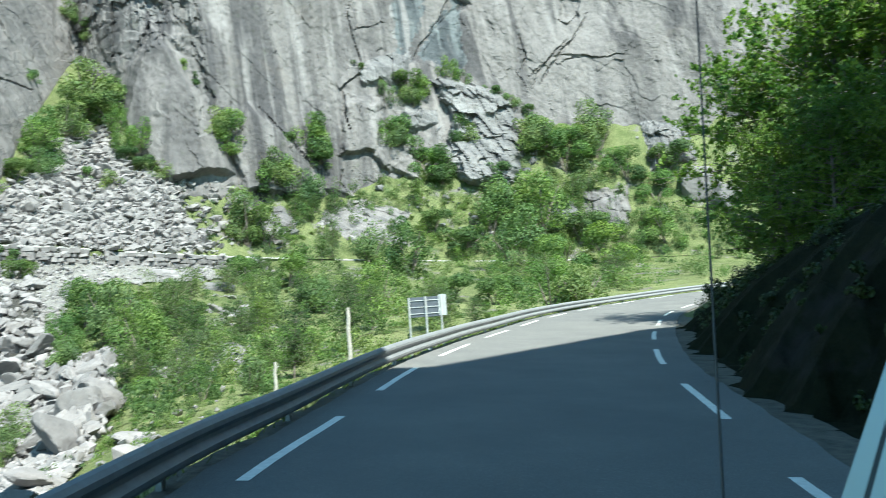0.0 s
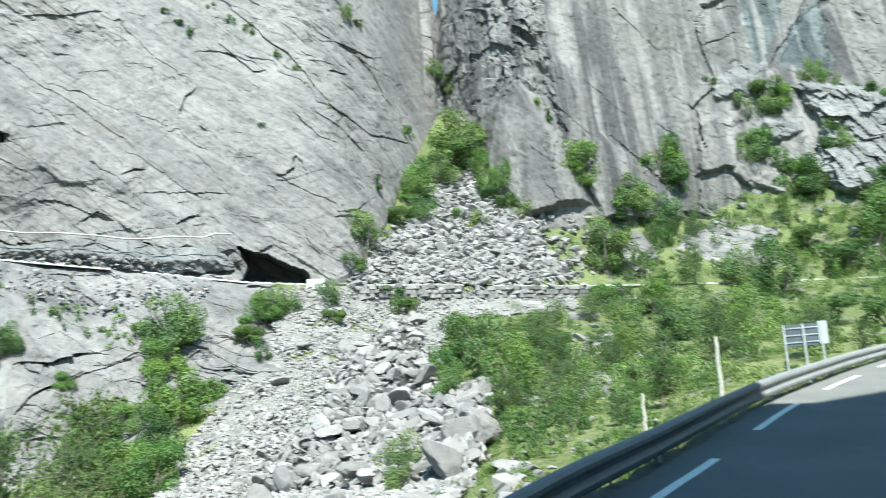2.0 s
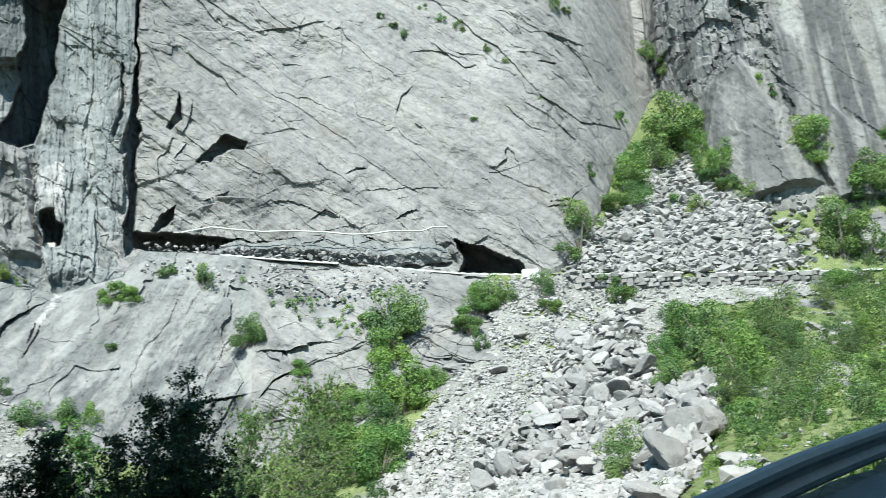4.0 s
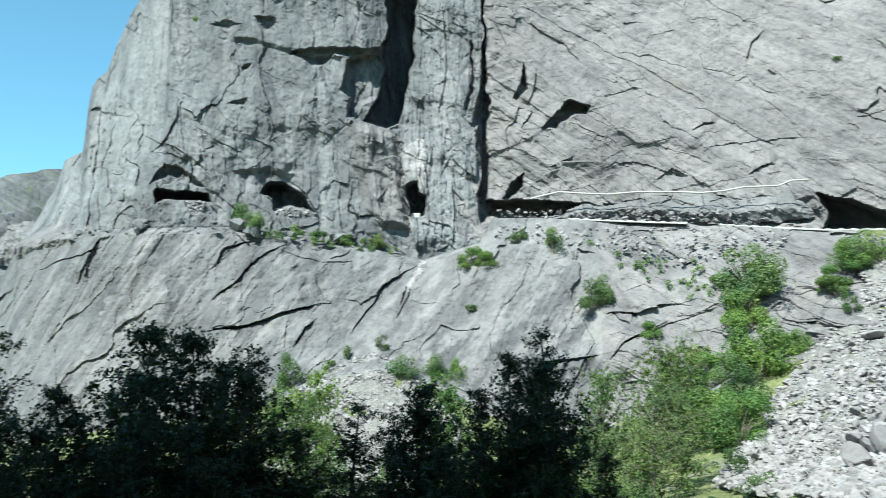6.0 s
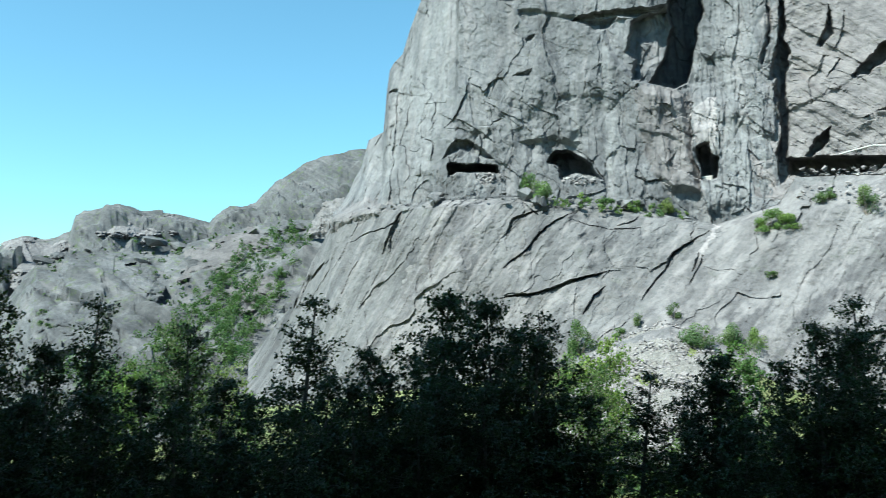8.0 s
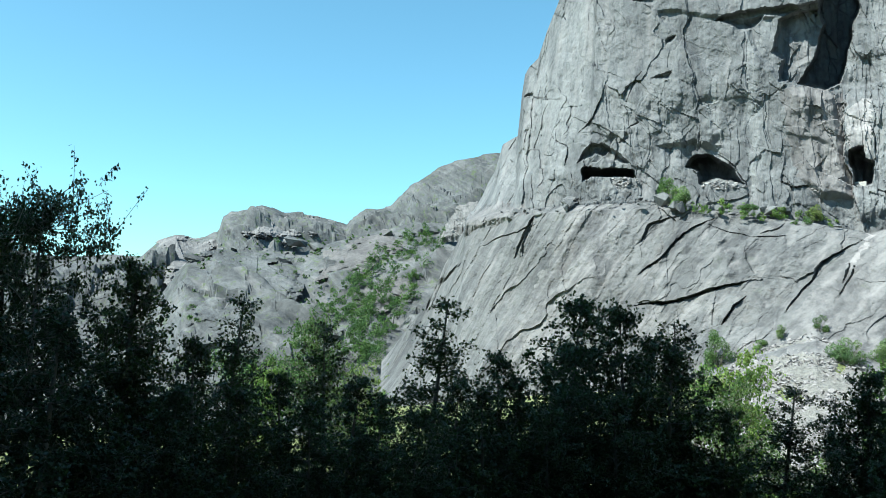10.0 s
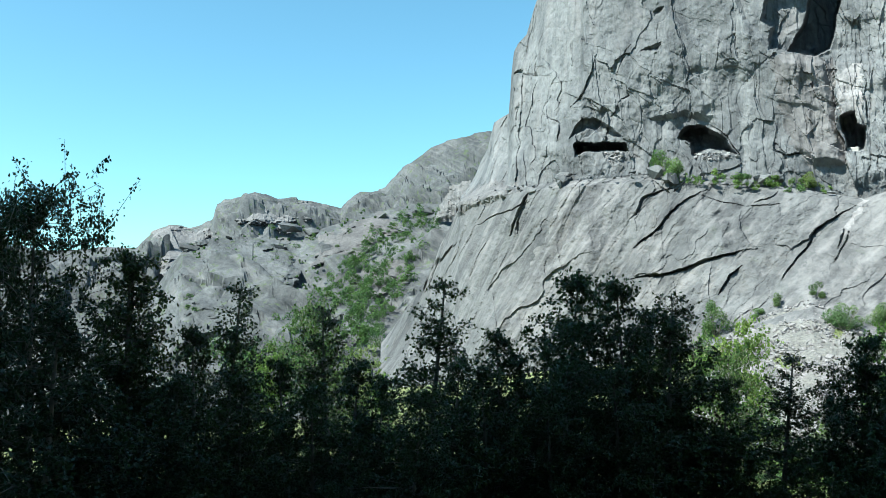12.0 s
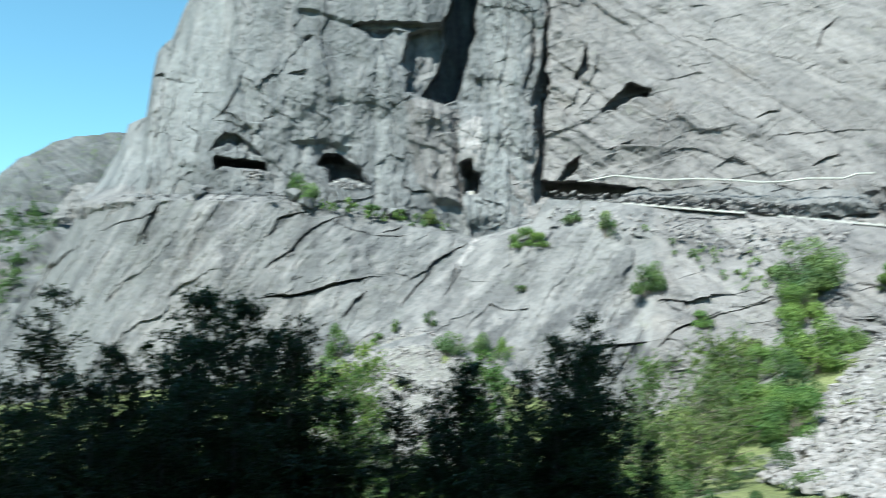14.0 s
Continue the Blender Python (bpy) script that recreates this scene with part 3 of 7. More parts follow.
def base_height(az, r):
    """The valley floor before the road is cut in, over bearing and distance."""
    k = KNOTS[np.clip(np.round((az + 60) / 0.05).astype(int), 0, 3800)]
    zA = k[..., 0, 1]
    out = np.where(r < k[..., 0, 0], zA * r / k[..., 0, 0], 0)
    for i in range(2):
        r0, r1, z0, z1 = k[..., i, 0], k[..., i + 1, 0], k[..., i, 1], k[..., i + 1, 1]
        out = np.where((r >= r0), z0 + (z1 - z0) * np.clip((r - r0) / (r1 - r0), 0, 1.0), out)
    return out


def ground_height(x, y):
    az = np.degrees(np.arctan2(-x, y))
    r = np.hypot(x, y)
    z = base_height(np.clip(az, -60, 130), r)
    back = smoothstep(125, 150, np.abs(az)) * (az > 0)
    z = z * (1 - back) + back * (-6 - 0.02 * r)
    d, h, sy = near_road(x, y)
    left = smoothstep(-10, -4.5, d)
    zl = h - 0.10 - 1.15 * np.maximum(0, -d - 3.75)
    zl = np.where(d < -3.9, np.maximum(zl, np.minimum(z, h - 0.3) - 0.2 * np.maximum(0, -d - 4.0)), zl)
    z_left = z * (1 - left) + zl * left
    top = BANK_TOP(sy)
    up = np.maximum(0, d - 4.1 - 0.6 * np.sin(sy * 0.7))
    bank = top * (1 - np.exp(-up * np.interp(sy, [0, 20, 30, 60], [1.5, 0.9, 0.5, 0.35]) / np.maximum(top, 1) * 1.6))
    z_right = np.maximum(h + bank - 0.1, np.where(sy > 20, z * smoothstep(20, 60, d), -99))
    return np.where(d > 2.0, z_right, np.where(d > -3.75, h - 0.10, z_left)), d, sy


def build_ground():
    rr = np.concatenate([np.linspace(0.001, 40, 160), np.linspace(40.5, 78, 46), np.array([80, 83])])
    aa = np.linspace(-180, 180, 481)
    A, R = np.meshgrid(aa, rr, indexing="ij")
    lim = np.where((A > -60) & (A < 130), R_C(A) + 1.0, 84)
    R = np.where(R > 40, 40 + (R - 40) * (lim - 40) / 43.0, R)
    x, y = -np.sin(np.radians(A)) * R, np.cos(np.radians(A)) * R
    sh = x.shape
    z, d, sy = ground_height(x.ravel(), y.ravel())
    P = np.stack([x.ravel(), y.ravel(), z], 1)
    rough = smoothstep(3.9, 7.0, np.abs(d)) * 0.24
    rough = rough * np.where((d > 3) & (sy < 30), 1.8, 1.0)
    P[:, 2] += rough * (0.7 * fbm(P / 5, 3, 3) + 0.4 * fbm(P / 1.3, 3, 7))
    i = np.arange(x.size).reshape(sh)
    F = np.stack([i[:-1, :-1], i[1:, :-1], i[1:, 1:], i[:-1, 1:]], -1).reshape(-1, 4)
    me = mesh_from("ground", P, F, M_VERGE, True)
    # the shaded stretch of bank gets the soil darkened for that shade
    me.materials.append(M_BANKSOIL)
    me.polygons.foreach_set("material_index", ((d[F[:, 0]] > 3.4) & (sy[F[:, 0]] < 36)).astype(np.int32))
    tagged(new("ground", me), "grassy stony valley floor with roadside verges", "ground", kind="structure")
    ring = []
    for a in aa:
        rad = 84 if not -60 < a < 130 else float(R_C(a)) + 1
        px, py = -math.sin(radians(a)), math.cos(radians(a))
        zz = float(ground_height(np.array([px * rad]), np.array([py * rad]))[0][0])
        ring += [(px * rad * 0.97, py * rad * 0.97, zz - 2.0), (px * 600, py * 600, -12), (px * 3000, py * 3000, -14)]
    j = np.arange(len(ring)).reshape(-1, 3)
    F = np.concatenate([np.stack([j[:-1, k], j[1:, k], j[1:, k + 1], j[:-1, k + 1]], -1) for k in (0, 1)])
    tagged(new("outer_ground", mesh_from("outer_ground", ring, F, M_GRASS, True)), "grassy land reaching to the horizon", "ground", kind="structure")


build_ground()


# ---- the cliffs ----
M_LEDGE = rock_material("ledge_rock", 0.245, 0.155, 0.02, 0.35, 0.35, 0.22, 50, 1.0)
M_PALE = rock_material("pale_washed_slab_rock", 0.222, 0.148, -0.01, 0.7, 0.15, 0.5, -30, 0.6)


TAN = [(67.00, 17.11), (64.90, 16.92), (63.50, 16.55), (63.41, 13.34), (62.77, 10.15), (64.82, 10.20), (65.92, 11.55), (66.95, 14.89)]
QUARTZ = [(63.29, 15.52), (62.64, 16.08), (61.85, 15.83), (61.88, 14.67), (62.14, 13.22), (63.19, 13.11)]
PALE_EAST = [(49.5, -12.0), (49.5, 12.0), (61.6, 9.0), (62.6, 7.0), (64.2, 5.6), (65.6, 4.2), (66.6, 2.6), (67.4, -12.0)]
PALE_BAND = [(80.40, 10.35), (76.02, 10.63), (77.06, 7.30), (78.83, 3.98), (81.28, -1.58), (84.22, -1.67), (82.48, 3.54), (80.90, 7.26)]
FALL = [(62.28, 10.47), (61.87, 10.46), (61.79, 7.74), (62.13, 7.34), (62.96, 6.17), (63.26, 6.18), (62.64, 7.35), (62.23, 7.78)]
CRAG = [(23.88, 28.88), (17.85, 28.59), (17.79, 24.80), (17.56, 21.94), (18.60, 22.66), (19.79, 19.57), (22.16, 19.16), (23.46, 20.13), (23.56, 24.76)]
WET = [(0.83, 19.99), (-0.03, 21.56), (-1.87, 23.23), (-2.31, 22.63), (-2.18, 20.62), (-2.53, 18.77), (-0.92, 19.08)]
WET_B = [(2.37, 25.24), (-0.13, 24.76), (0.35, 22.14), (1.41, 20.26), (2.32, 20.24), (2.37, 22.51)]
CHIMNEY = [(17.34, 24.41), (15.53, 24.26), (15.21, 21.74), (15.10, 19.57), (14.44, 17.50), (14.74, 16.68), (15.67, 19.25), (16.85, 21.88)]


CRAG_ZONE = [(23.5, 31.0), (23.2, 19.0), (20.2, 18.9), (18.7, 20.2), (17.2, 20.8), (16.2, 20.2), (14.9, 18.0), (14.6, 17.0), (15.0, 22.0), (15.5, 31.0)]


def gully_crag(az, el, P):
    """Upright jointed blocks on both sides of the gully's head."""
    rim, _, _, _ = line_dist(az, el, CRAG_ZONE + CRAG_ZONE[:1])
    m = np.where(inside(az, el, CRAG_ZONE), np.clip(rim / 0.5, 0, 1), 0)
    q = np.stack([P[:, 0] * 0.9 + P[:, 1] * 0.4, P[:, 2], P[:, 1]], 1)
    return m * (1.7 * joints(q, 3.4, 9.0, 301, 0.8) + 0.7 * joints(q, 1.1, 3.6, 311, 0.9) + 0.7 * facets(q / 2.0, 321))


def pillar_joints(az, el, P):
    """The tall pillar between the chasm and the dark slit is split by upright joints."""
    m = np.clip((az - 57.6) / 0.5, 0, 1) * np.clip((62.6 - az) / 0.6, 0, 1) * np.clip((el - 9.0) / 1.0, 0, 1)
    q = np.stack([P[:, 0] * 0.5 + P[:, 1] * 0.86, P[:, 2], P[:, 1]], 1)
    return m * (0.55 * joints(q, 1.4, 9.0, 331, 0.8) + 0.2 * joints(q, 0.6, 3.5, 341, 0.8))


def build_cliffs():
    slab = Relief(0.8, 0.75)
    head = Relief(0.75, 0.8)
    low = Relief(0.95, 0.8, 0.5, 0.5)
    right = Relief(1.2, 0.6, -0.5, 0.8)
    features(slab, head, low, right)
    ob = sheet("cliff_centre", np.linspace(22.95, 60.0, 720), 6, 8, [330, 4], M_SLAB, slab, 0.9, 0.48, 3, 50)
    tagged(ob, "pale grey sloping granite slab wall with diagonal cracks", "cliff", kind="structure")
    ob = sheet("cliff_headland", np.linspace(58.0, 92.0, 680), 6, 8, [360, 4], M_HEAD, head, 0.9, 0.72, 8, 5, extra=pillar_joints, crisp=1.0, groove=0.12, stains=((TAN, M_TAN), (QUARTZ, M_QUARTZ)))
    tagged(ob, "steep dark grey headland cliff with road galleries cut in", "cliff", kind="structure")
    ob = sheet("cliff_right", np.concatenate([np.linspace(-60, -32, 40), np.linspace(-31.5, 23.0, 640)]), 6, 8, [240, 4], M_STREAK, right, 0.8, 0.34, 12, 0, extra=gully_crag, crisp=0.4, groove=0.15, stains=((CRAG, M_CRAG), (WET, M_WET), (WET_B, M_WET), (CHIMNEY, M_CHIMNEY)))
    tagged(ob, "high grey cliff streaked by dark water stains", "cliff", kind="structure")
    ob = sheet("cliff_lower", np.linspace(50.4, 92.0, 660), 2, 5, [230, 36, 4], M_LOW, low, 1.1, 0.48, 15, -28, crisp=1.3, groove=0.2, stains=((PALE_EAST, M_PALE), (PALE_BAND, M_PALE), (FALL, M_QUARTZ)))
    tagged(ob, "smooth grey rock slab below the old road", "cliff", kind="structure")
    ob = sheet("cliff_ledges", np.linspace(33.0, 50.4, 320), 2, 5, [230, 36, 4], M_LEDGE, low, 1.1, 1.05, 16, 60)
    tagged(ob, "stepped grey rock ledges below the old road", "cliff", kind="structure")
    ob = sheet("slope_green", np.linspace(-60, 34.5, 480), 2, 6, [50, 14, 4, 50], M_GRASS, None, 0, 0, 21, 0, up=0.14, smooth=True)
    tagged(ob, "grassy mountainside with scattered rock under the cliffs", "slope", kind="structure")


def features(slab, head, low, right):
    # the central slab
    for face in (slab, head):
        face.cave((57.79, 27.57), (57.51, 27.55), (57.62, 24.53), (57.80, 22.47), (57.58, 21.06), (57.71, 19.30), (57.54, 17.50), (57.79, 15.69), (57.65, 13.50), (57.49, 10.93), (58.06, 10.12), (58.34, 12.04), (58.25, 13.88), (58.47, 15.71), (58.30, 16.98), (58.68, 16.98), (58.45, 18.24), (58.12, 21.08), (57.95, 23.17), d=3.5, edge=0.12)
        face.cave((58.88, 22.16), (58.69, 22.33), (58.62, 20.39), (58.75, 18.07), (59.06, 17.90), d=1.2, edge=0.12)
    slab.cave((57.67, 12.10), (55.81, 12.21), (53.25, 11.85), (50.03, 11.44), (49.84, 10.93), (53.63, 10.77), (57.68, 10.70), d=5, edge=0.2)
    slab.cave((50.02, 11.80), (46.56, 11.42), (41.93, 11.13), (41.03, 10.05), (49.88, 10.50), d=1.7, edge=0.3)
    slab.cave((42.16, 11.39), (40.28, 11.51), (38.81, 11.13), (37.15, 11.25), (36.85, 9.69), (42.04, 9.98), d=0.9, edge=0.4)
    slab.cave((49.14, 11.76), (48.61, 11.91), (46.72, 11.57), (46.92, 10.94), (48.64, 11.17), d=3.0, edge=0.2)
    slab.cave((43.55, 11.38), (42.56, 11.52), (41.62, 10.97), (42.30, 10.19), (43.26, 10.46), d=2.4, edge=0.2)
    slab.cave((37.11, 8.98), (36.50, 10.04), (37.14, 11.36), (35.16, 11.11), (33.43, 10.37), (32.36, 9.53), (31.98, 8.57), d=7, edge=0.3)
    slab.cave((54.02, 16.59), (52.66, 17.75), (51.88, 18.22), (50.65, 17.81), (50.93, 17.30), (51.90, 17.13), (52.87, 16.51), d=3, edge=0.15)
    slab.cave((56.92, 12.20), (56.17, 13.17), (55.19, 13.80), (55.43, 12.79), (56.55, 12.19), d=2.5)
    slab.cave((56.10, 18.52), (55.51, 19.92), (55.19, 20.96), (55.03, 19.19), (55.72, 18.33), d=2)
    slab.crack((54.18, 20.55), (54.51, 19.16), (54.97, 18.12), w=0.16, d=1.6)
    slab.crack((54.61, 17.74), (55.37, 16.77), w=0.2, d=1.6)
    slab.crack((53.57, 14.11), (52.47, 14.42), (51.73, 14.68), w=0.14, d=1.6)
    slab.crack((44.34, 15.82), (43.49, 16.15), (42.65, 16.24), w=0.16, d=1.2)
    slab.crack((39.34, 21.41), (40.14, 20.83), (40.66, 19.79), w=0.14, d=1.4)
    slab.crack((40.95, 12.88), (40.18, 13.39), (39.24, 13.44), w=0.14, d=1.6)
    slab.crack((30.57, 13.16), (29.35, 13.22), (28.30, 13.56), w=0.13, d=1.4)
    slab.crack((43.70, 14.86), (40.09, 15.03), (37.11, 14.82), w=0.07, d=0.8)
    slab.crack((46.64, 12.76), (45.48, 13.46), (44.35, 12.97), w=0.13, d=1.3)
    slab.crack((38.33, 24.42), (35.54, 22.52), (34.82, 22.69), w=0.13, d=1.3)
    slab.crack((38.32, 27.35), (34.43, 24.33), (32.28, 22.54), (30.15, 19.95), w=0.2, d=1.2)
    slab.crack((30.80, 22.67), (29.32, 22.24), w=0.16, d=1.6)
    slab.crack((30.86, 20.65), (27.96, 18.51), (24.99, 17.54), w=0.2, d=1.4)
    slab.crack((33.43, 20.26), (31.66, 18.70), (30.21, 18.17), w=0.1, d=0.9)
    slab.crack((34.58, 16.38), (33.53, 15.50), (29.62, 13.84), w=0.07, d=0.7)
    slab.crack((30.36, 13.50), (29.08, 13.65), (28.13, 14.35), w=0.14, d=1.3)
    slab.crack((32.93, 26.08), (29.26, 23.81), (24.80, 20.96), w=0.1, d=0.8)
    slab.crack((58.02, 24.01), (57.63, 22.28), (58.01, 19.07), w=0.2, d=1.5)
    slab.step((56.87, 16.93), (53.85, 14.38), (50.04, 14.34), (49.18, 18.00), d=1.0, wide=1.5)
    # the headland with its galleries
    head.cave((64.70, 27.71), (61.84, 27.69), (62.19, 24.65), (62.69, 22.58), (62.60, 21.52), (62.87, 20.46), (63.13, 18.30), (63.51, 16.78), (64.43, 16.78), (66.24, 17.27), (65.30, 18.66), (64.70, 20.46), (64.83, 21.87), (64.53, 23.28), d=12, edge=0.2)
    head.cave((67.35, 21.06), (64.71, 21.73), (64.46, 20.46), (65.10, 18.48), (66.05, 17.12), (67.52, 17.35), (67.15, 18.63), (67.71, 19.34), d=2.6, edge=0.2)
    head.cave((71.16, 21.29), (70.78, 21.58), (69.93, 21.69), (68.85, 21.94), (67.48, 21.76), (64.63, 21.95), (64.71, 21.38), (67.28, 21.20), (68.14, 21.36), (68.67, 20.81), (69.75, 20.78), (70.38, 21.11), d=1.5, edge=0.15)
    head.plate((70.58, 21.21), (64.71, 21.73), (64.70, 20.46), (65.30, 18.66), (67.40, 17.35), (68.79, 19.31), (69.21, 20.72), d=-0.9, edge=0.3)
    head.cave((79.44, 11.48), (79.39, 12.06), (78.91, 12.41), (78.14, 12.20), (77.24, 12.47), (76.13, 12.35), (75.85, 11.67), d=5, edge=0.2)
    head.cave((79.63, 12.54), (79.37, 13.07), (78.89, 13.60), (78.18, 13.86), (77.29, 13.63), (76.46, 13.17), (76.15, 12.75), (77.26, 12.91), (78.35, 12.99), (79.07, 12.73), d=1.3, edge=0.15)
    head.cave((72.80, 12.46), (72.44, 13.06), (71.32, 13.33), (70.81, 12.86), (70.08, 12.15), (69.22, 11.17), (70.13, 11.37), (71.86, 11.32), (72.11, 12.08), d=5, edge=0.2)
    head.cave((63.29, 12.99), (62.53, 13.25), (62.34, 12.51), (61.81, 12.33), (61.88, 11.03), (63.09, 11.03), d=5, edge=0.2)
    head.plate((74.70, 13.62), (72.47, 14.09), (70.57, 13.79), (70.17, 12.70), (72.42, 12.44), (73.92, 12.56), d=-0.8, edge=0.4)
    head.plate((76.33, 21.40), (74.84, 22.20), (74.20, 20.49), (75.28, 19.00), (76.42, 19.28), d=0.8, edge=0.15)
    head.crack((62.00, 14.65), (61.81, 13.91), (61.81, 12.44), w=0.15, d=1.5)
    head.crack((70.94, 13.33), (69.97, 12.33), (68.92, 10.95), w=0.16, d=1.6)
    head.crack((75.25, 17.75), (74.29, 18.12), (73.72, 18.44), w=0.18, d=1.6)
    head.crack((74.11, 19.90), (73.61, 20.36), w=0.22, d=1.4)
    head.crack((76.34, 22.80), (74.90, 22.95), w=0.2, d=1.4)
    head.crack((73.15, 23.23), (72.17, 22.94), w=0.24, d=1.6)
    head.crack((79.80, 14.40), (78.87, 15.52), (78.50, 16.62), (77.94, 17.72), w=0.15, d=1.4)
    head.crack((77.14, 13.91), (76.38, 15.02), (75.81, 15.31), w=0.14, d=1.4)
    head.crack((81.50, 14.17), (80.35, 13.47), (80.52, 12.37), w=0.16, d=1.5)
    head.crack((76.78, 16.11), (76.40, 17.20), (75.84, 18.29), w=0.1, d=1.0)
    head.crack((78.98, 22.47), (78.56, 20.73), (78.16, 19.68), w=0.1, d=1.0)
    head.crack((67.30, 11.65), (66.38, 11.08), (65.27, 11.05), w=0.15, d=1.3)
    head.crack((82.25, 14.15), (81.92, 16.34), (82.16, 18.48), w=0.12, d=1.0)
    head.plate(*TAN, d=1.1, edge=0.5)
    head.plate((73.55, 20.32), (75.89, 22.03), (73.95, 22.08), (70.45, 21.59), (70.84, 20.88), (70.07, 18.92), (70.84, 17.47), (72.00, 18.55), d=-0.6, edge=0.3)
    head.cave((73.57, 23.48), (72.08, 23.29), (72.16, 22.39), (72.71, 22.52), (73.26, 23.00), d=1.2, edge=0.3)
    head.cave((76.36, 22.64), (75.51, 23.02), (74.19, 22.84), (75.12, 22.51), d=0.9, edge=0.25)
    head.cave((74.13, 20.17), (73.55, 20.54), (73.55, 20.04), (74.01, 19.89), d=0.9, edge=0.2)
    head.cave((75.26, 17.71), (74.31, 18.16), (73.65, 18.43), (73.92, 17.95), (74.88, 17.65), d=1.0, edge=0.2)
    head.cave((83.68, 16.70), (82.88, 16.97), (82.87, 16.61), (83.52, 16.50), d=1.2, edge=0.15)
    head.step((62.17, 7.98), (63.52, 12.80), (63.43, 16.85), d=1.6, wide=3.0)
    # the lower slab
    low.crack((76.00, 3.27), (73.83, 3.72), (70.74, 4.68), (68.73, 5.31), w=0.24, d=2.2)
    low.crack((62.41, 7.75), (64.51, 6.34), (65.72, 5.03), (66.74, 3.30), w=0.18, d=1.8)
    low.crack((68.99, 4.31), (69.74, 3.61), (70.49, 2.32), w=0.3, d=2.2)
    low.crack((71.00, 9.07), (73.29, 7.84), (74.22, 6.76), (75.51, 5.41), w=0.2, d=1.8)
    low.crack((73.03, 9.33), (74.98, 8.61), (75.53, 7.56), w=0.2, d=1.5)
    low.crack((82.39, 9.05), (83.04, 7.72), (83.63, 6.18), w=0.3, d=2.0)
    low.crack((68.22, 8.24), (67.01, 8.60), (66.71, 8.82), w=0.12, d=0.9)
    low.crack((63.03, 6.32), (63.50, 5.22), w=0.24, d=1.6)
    low.plate((63.50, 8.73), (66.00, 5.99), (68.73, 5.23), (70.74, 4.61), (73.82, 3.65), (72.72, 6.76), (70.47, 8.99), (66.71, 9.27), d=0.5, edge=0.8)
    low.crack((63.76, 4.44), (63.20, 5.34), (62.75, 6.24), w=0.2, d=1.4)
    low.crack((83.36, 6.40), (82.50, 8.63), w=0.14, d=1.2)
    low.crack((89.32, 2.28), (88.68, 4.09), (87.50, 5.57), w=0.3, d=1.8)
    low.crack((71.63, 8.75), (68.64, 7.98), (66.79, 8.14), w=0.08, d=0.6)
    low.crack((54.88, 1.40), (52.75, 1.55), (50.14, 1.85), w=0.22, d=1.8)
    low.step((55.24, 1.54), (52.75, 1.70), (49.61, 2.06), (47.84, 4.25), d=1.2, wide=2.5)
    low.crack((49.98, 1.43), (48.91, 2.66), (45.83, 4.22), w=0.14, d=1.0)
    low.crack((48.23, 2.84), (46.18, 3.88), (42.88, 4.86), w=0.12, d=1.0)
    low.crack((86.00, 6.88), (83.04, 8.10), (82.55, 8.49), w=0.12, d=1.0)
    low.crack((83.28, 6.31), (82.72, 8.48), w=0.16, d=1.2)
    low.crack((89.20, 2.27), (88.41, 4.33), (87.23, 5.77), w=0.25, d=1.6)
    # the right-hand cliff
    right.cave(*CHIMNEY, d=1.8, edge=0.8)
    right.plate((18.61, 22.55), (17.61, 21.76), (16.28, 19.49), (14.84, 17.35), (13.17, 12.95), (19.41, 12.15), (20.93, 14.48), (19.84, 18.84), d=2.4, edge=0.5)
    right.plate((12.47, 17.49), (10.79, 16.39), (8.73, 14.51), (6.74, 11.79), (7.62, 11.08), (12.77, 11.61), (13.62, 14.66), d=1.6, edge=0.4)
    right.plate((5.98, 17.43), (4.10, 17.70), (3.19, 16.31), (4.02, 13.92), (6.57, 13.89), d=1.4, edge=0.3)
    right.crack((1.28, 19.89), (-0.62, 21.95), (-1.95, 23.71), w=0.16, d=1.6)
    right.plate((0.93, 19.83), (-0.61, 21.89), (-2.21, 23.15), (-2.28, 18.89), (-0.56, 19.04), d=-0.8, edge=0.3)
    right.crack((11.70, 17.05), (9.78, 15.19), (7.76, 12.76), w=0.2, d=1.4)
    right.crack((4.74, 24.30), (5.40, 23.02), (5.14, 21.23), w=0.2, d=1.6)
    right.crack((5.28, 21.60), (3.91, 22.08), (2.60, 22.21), w=0.1, d=0.8)
    right.crack((-6.53, 18.07), (-8.37, 19.20), (-11.81, 18.71), w=0.12, d=1.0)
    right.crack((-6.32, 16.74), (-7.23, 18.26), (-9.55, 20.42), w=0.16, d=1.3)
    right.crack((-8.89, 21.41), (-9.50, 21.10), (-10.44, 21.85), w=0.16, d=1.4)
    right.crack((3.9, 24.49), (2.91, 24.68), (-0.17, 24.84), w=0.35, d=2.6)
    right.plate((5.2, 24.3), (4.6, 19.4), (4.0, 19.4), (0.9, 19.6), (-0.4, 21.2), (-1.7, 22.3), (-3.2, 23.0), (-0.2, 24.8), (2.9, 24.6), d=-1.3, edge=0.25)
    right.crack((5.24, 21.69), (4.58, 19.44), (6.09, 18.02), (5.63, 15.58), w=0.25, d=2.0)
    right.crack((-6.18, 21.39), (-6.53, 19.26), (-5.64, 18.05), w=0.16, d=1.2)
    right.crack((-11.03, 21.91), (-9.74, 20.23), (-8.12, 18.57), (-7.25, 17.38), w=0.2, d=1.6)
    right.plate((-9.01, 22.75), (-10.51, 22.7), (-10.26, 21.28), (-8.92, 21.27), d=-1.0, edge=0.2)
    right.crack((-7.98, 18.77), (-10.49, 18.87), (-13.57, 18.6), w=0.12, d=1.1)
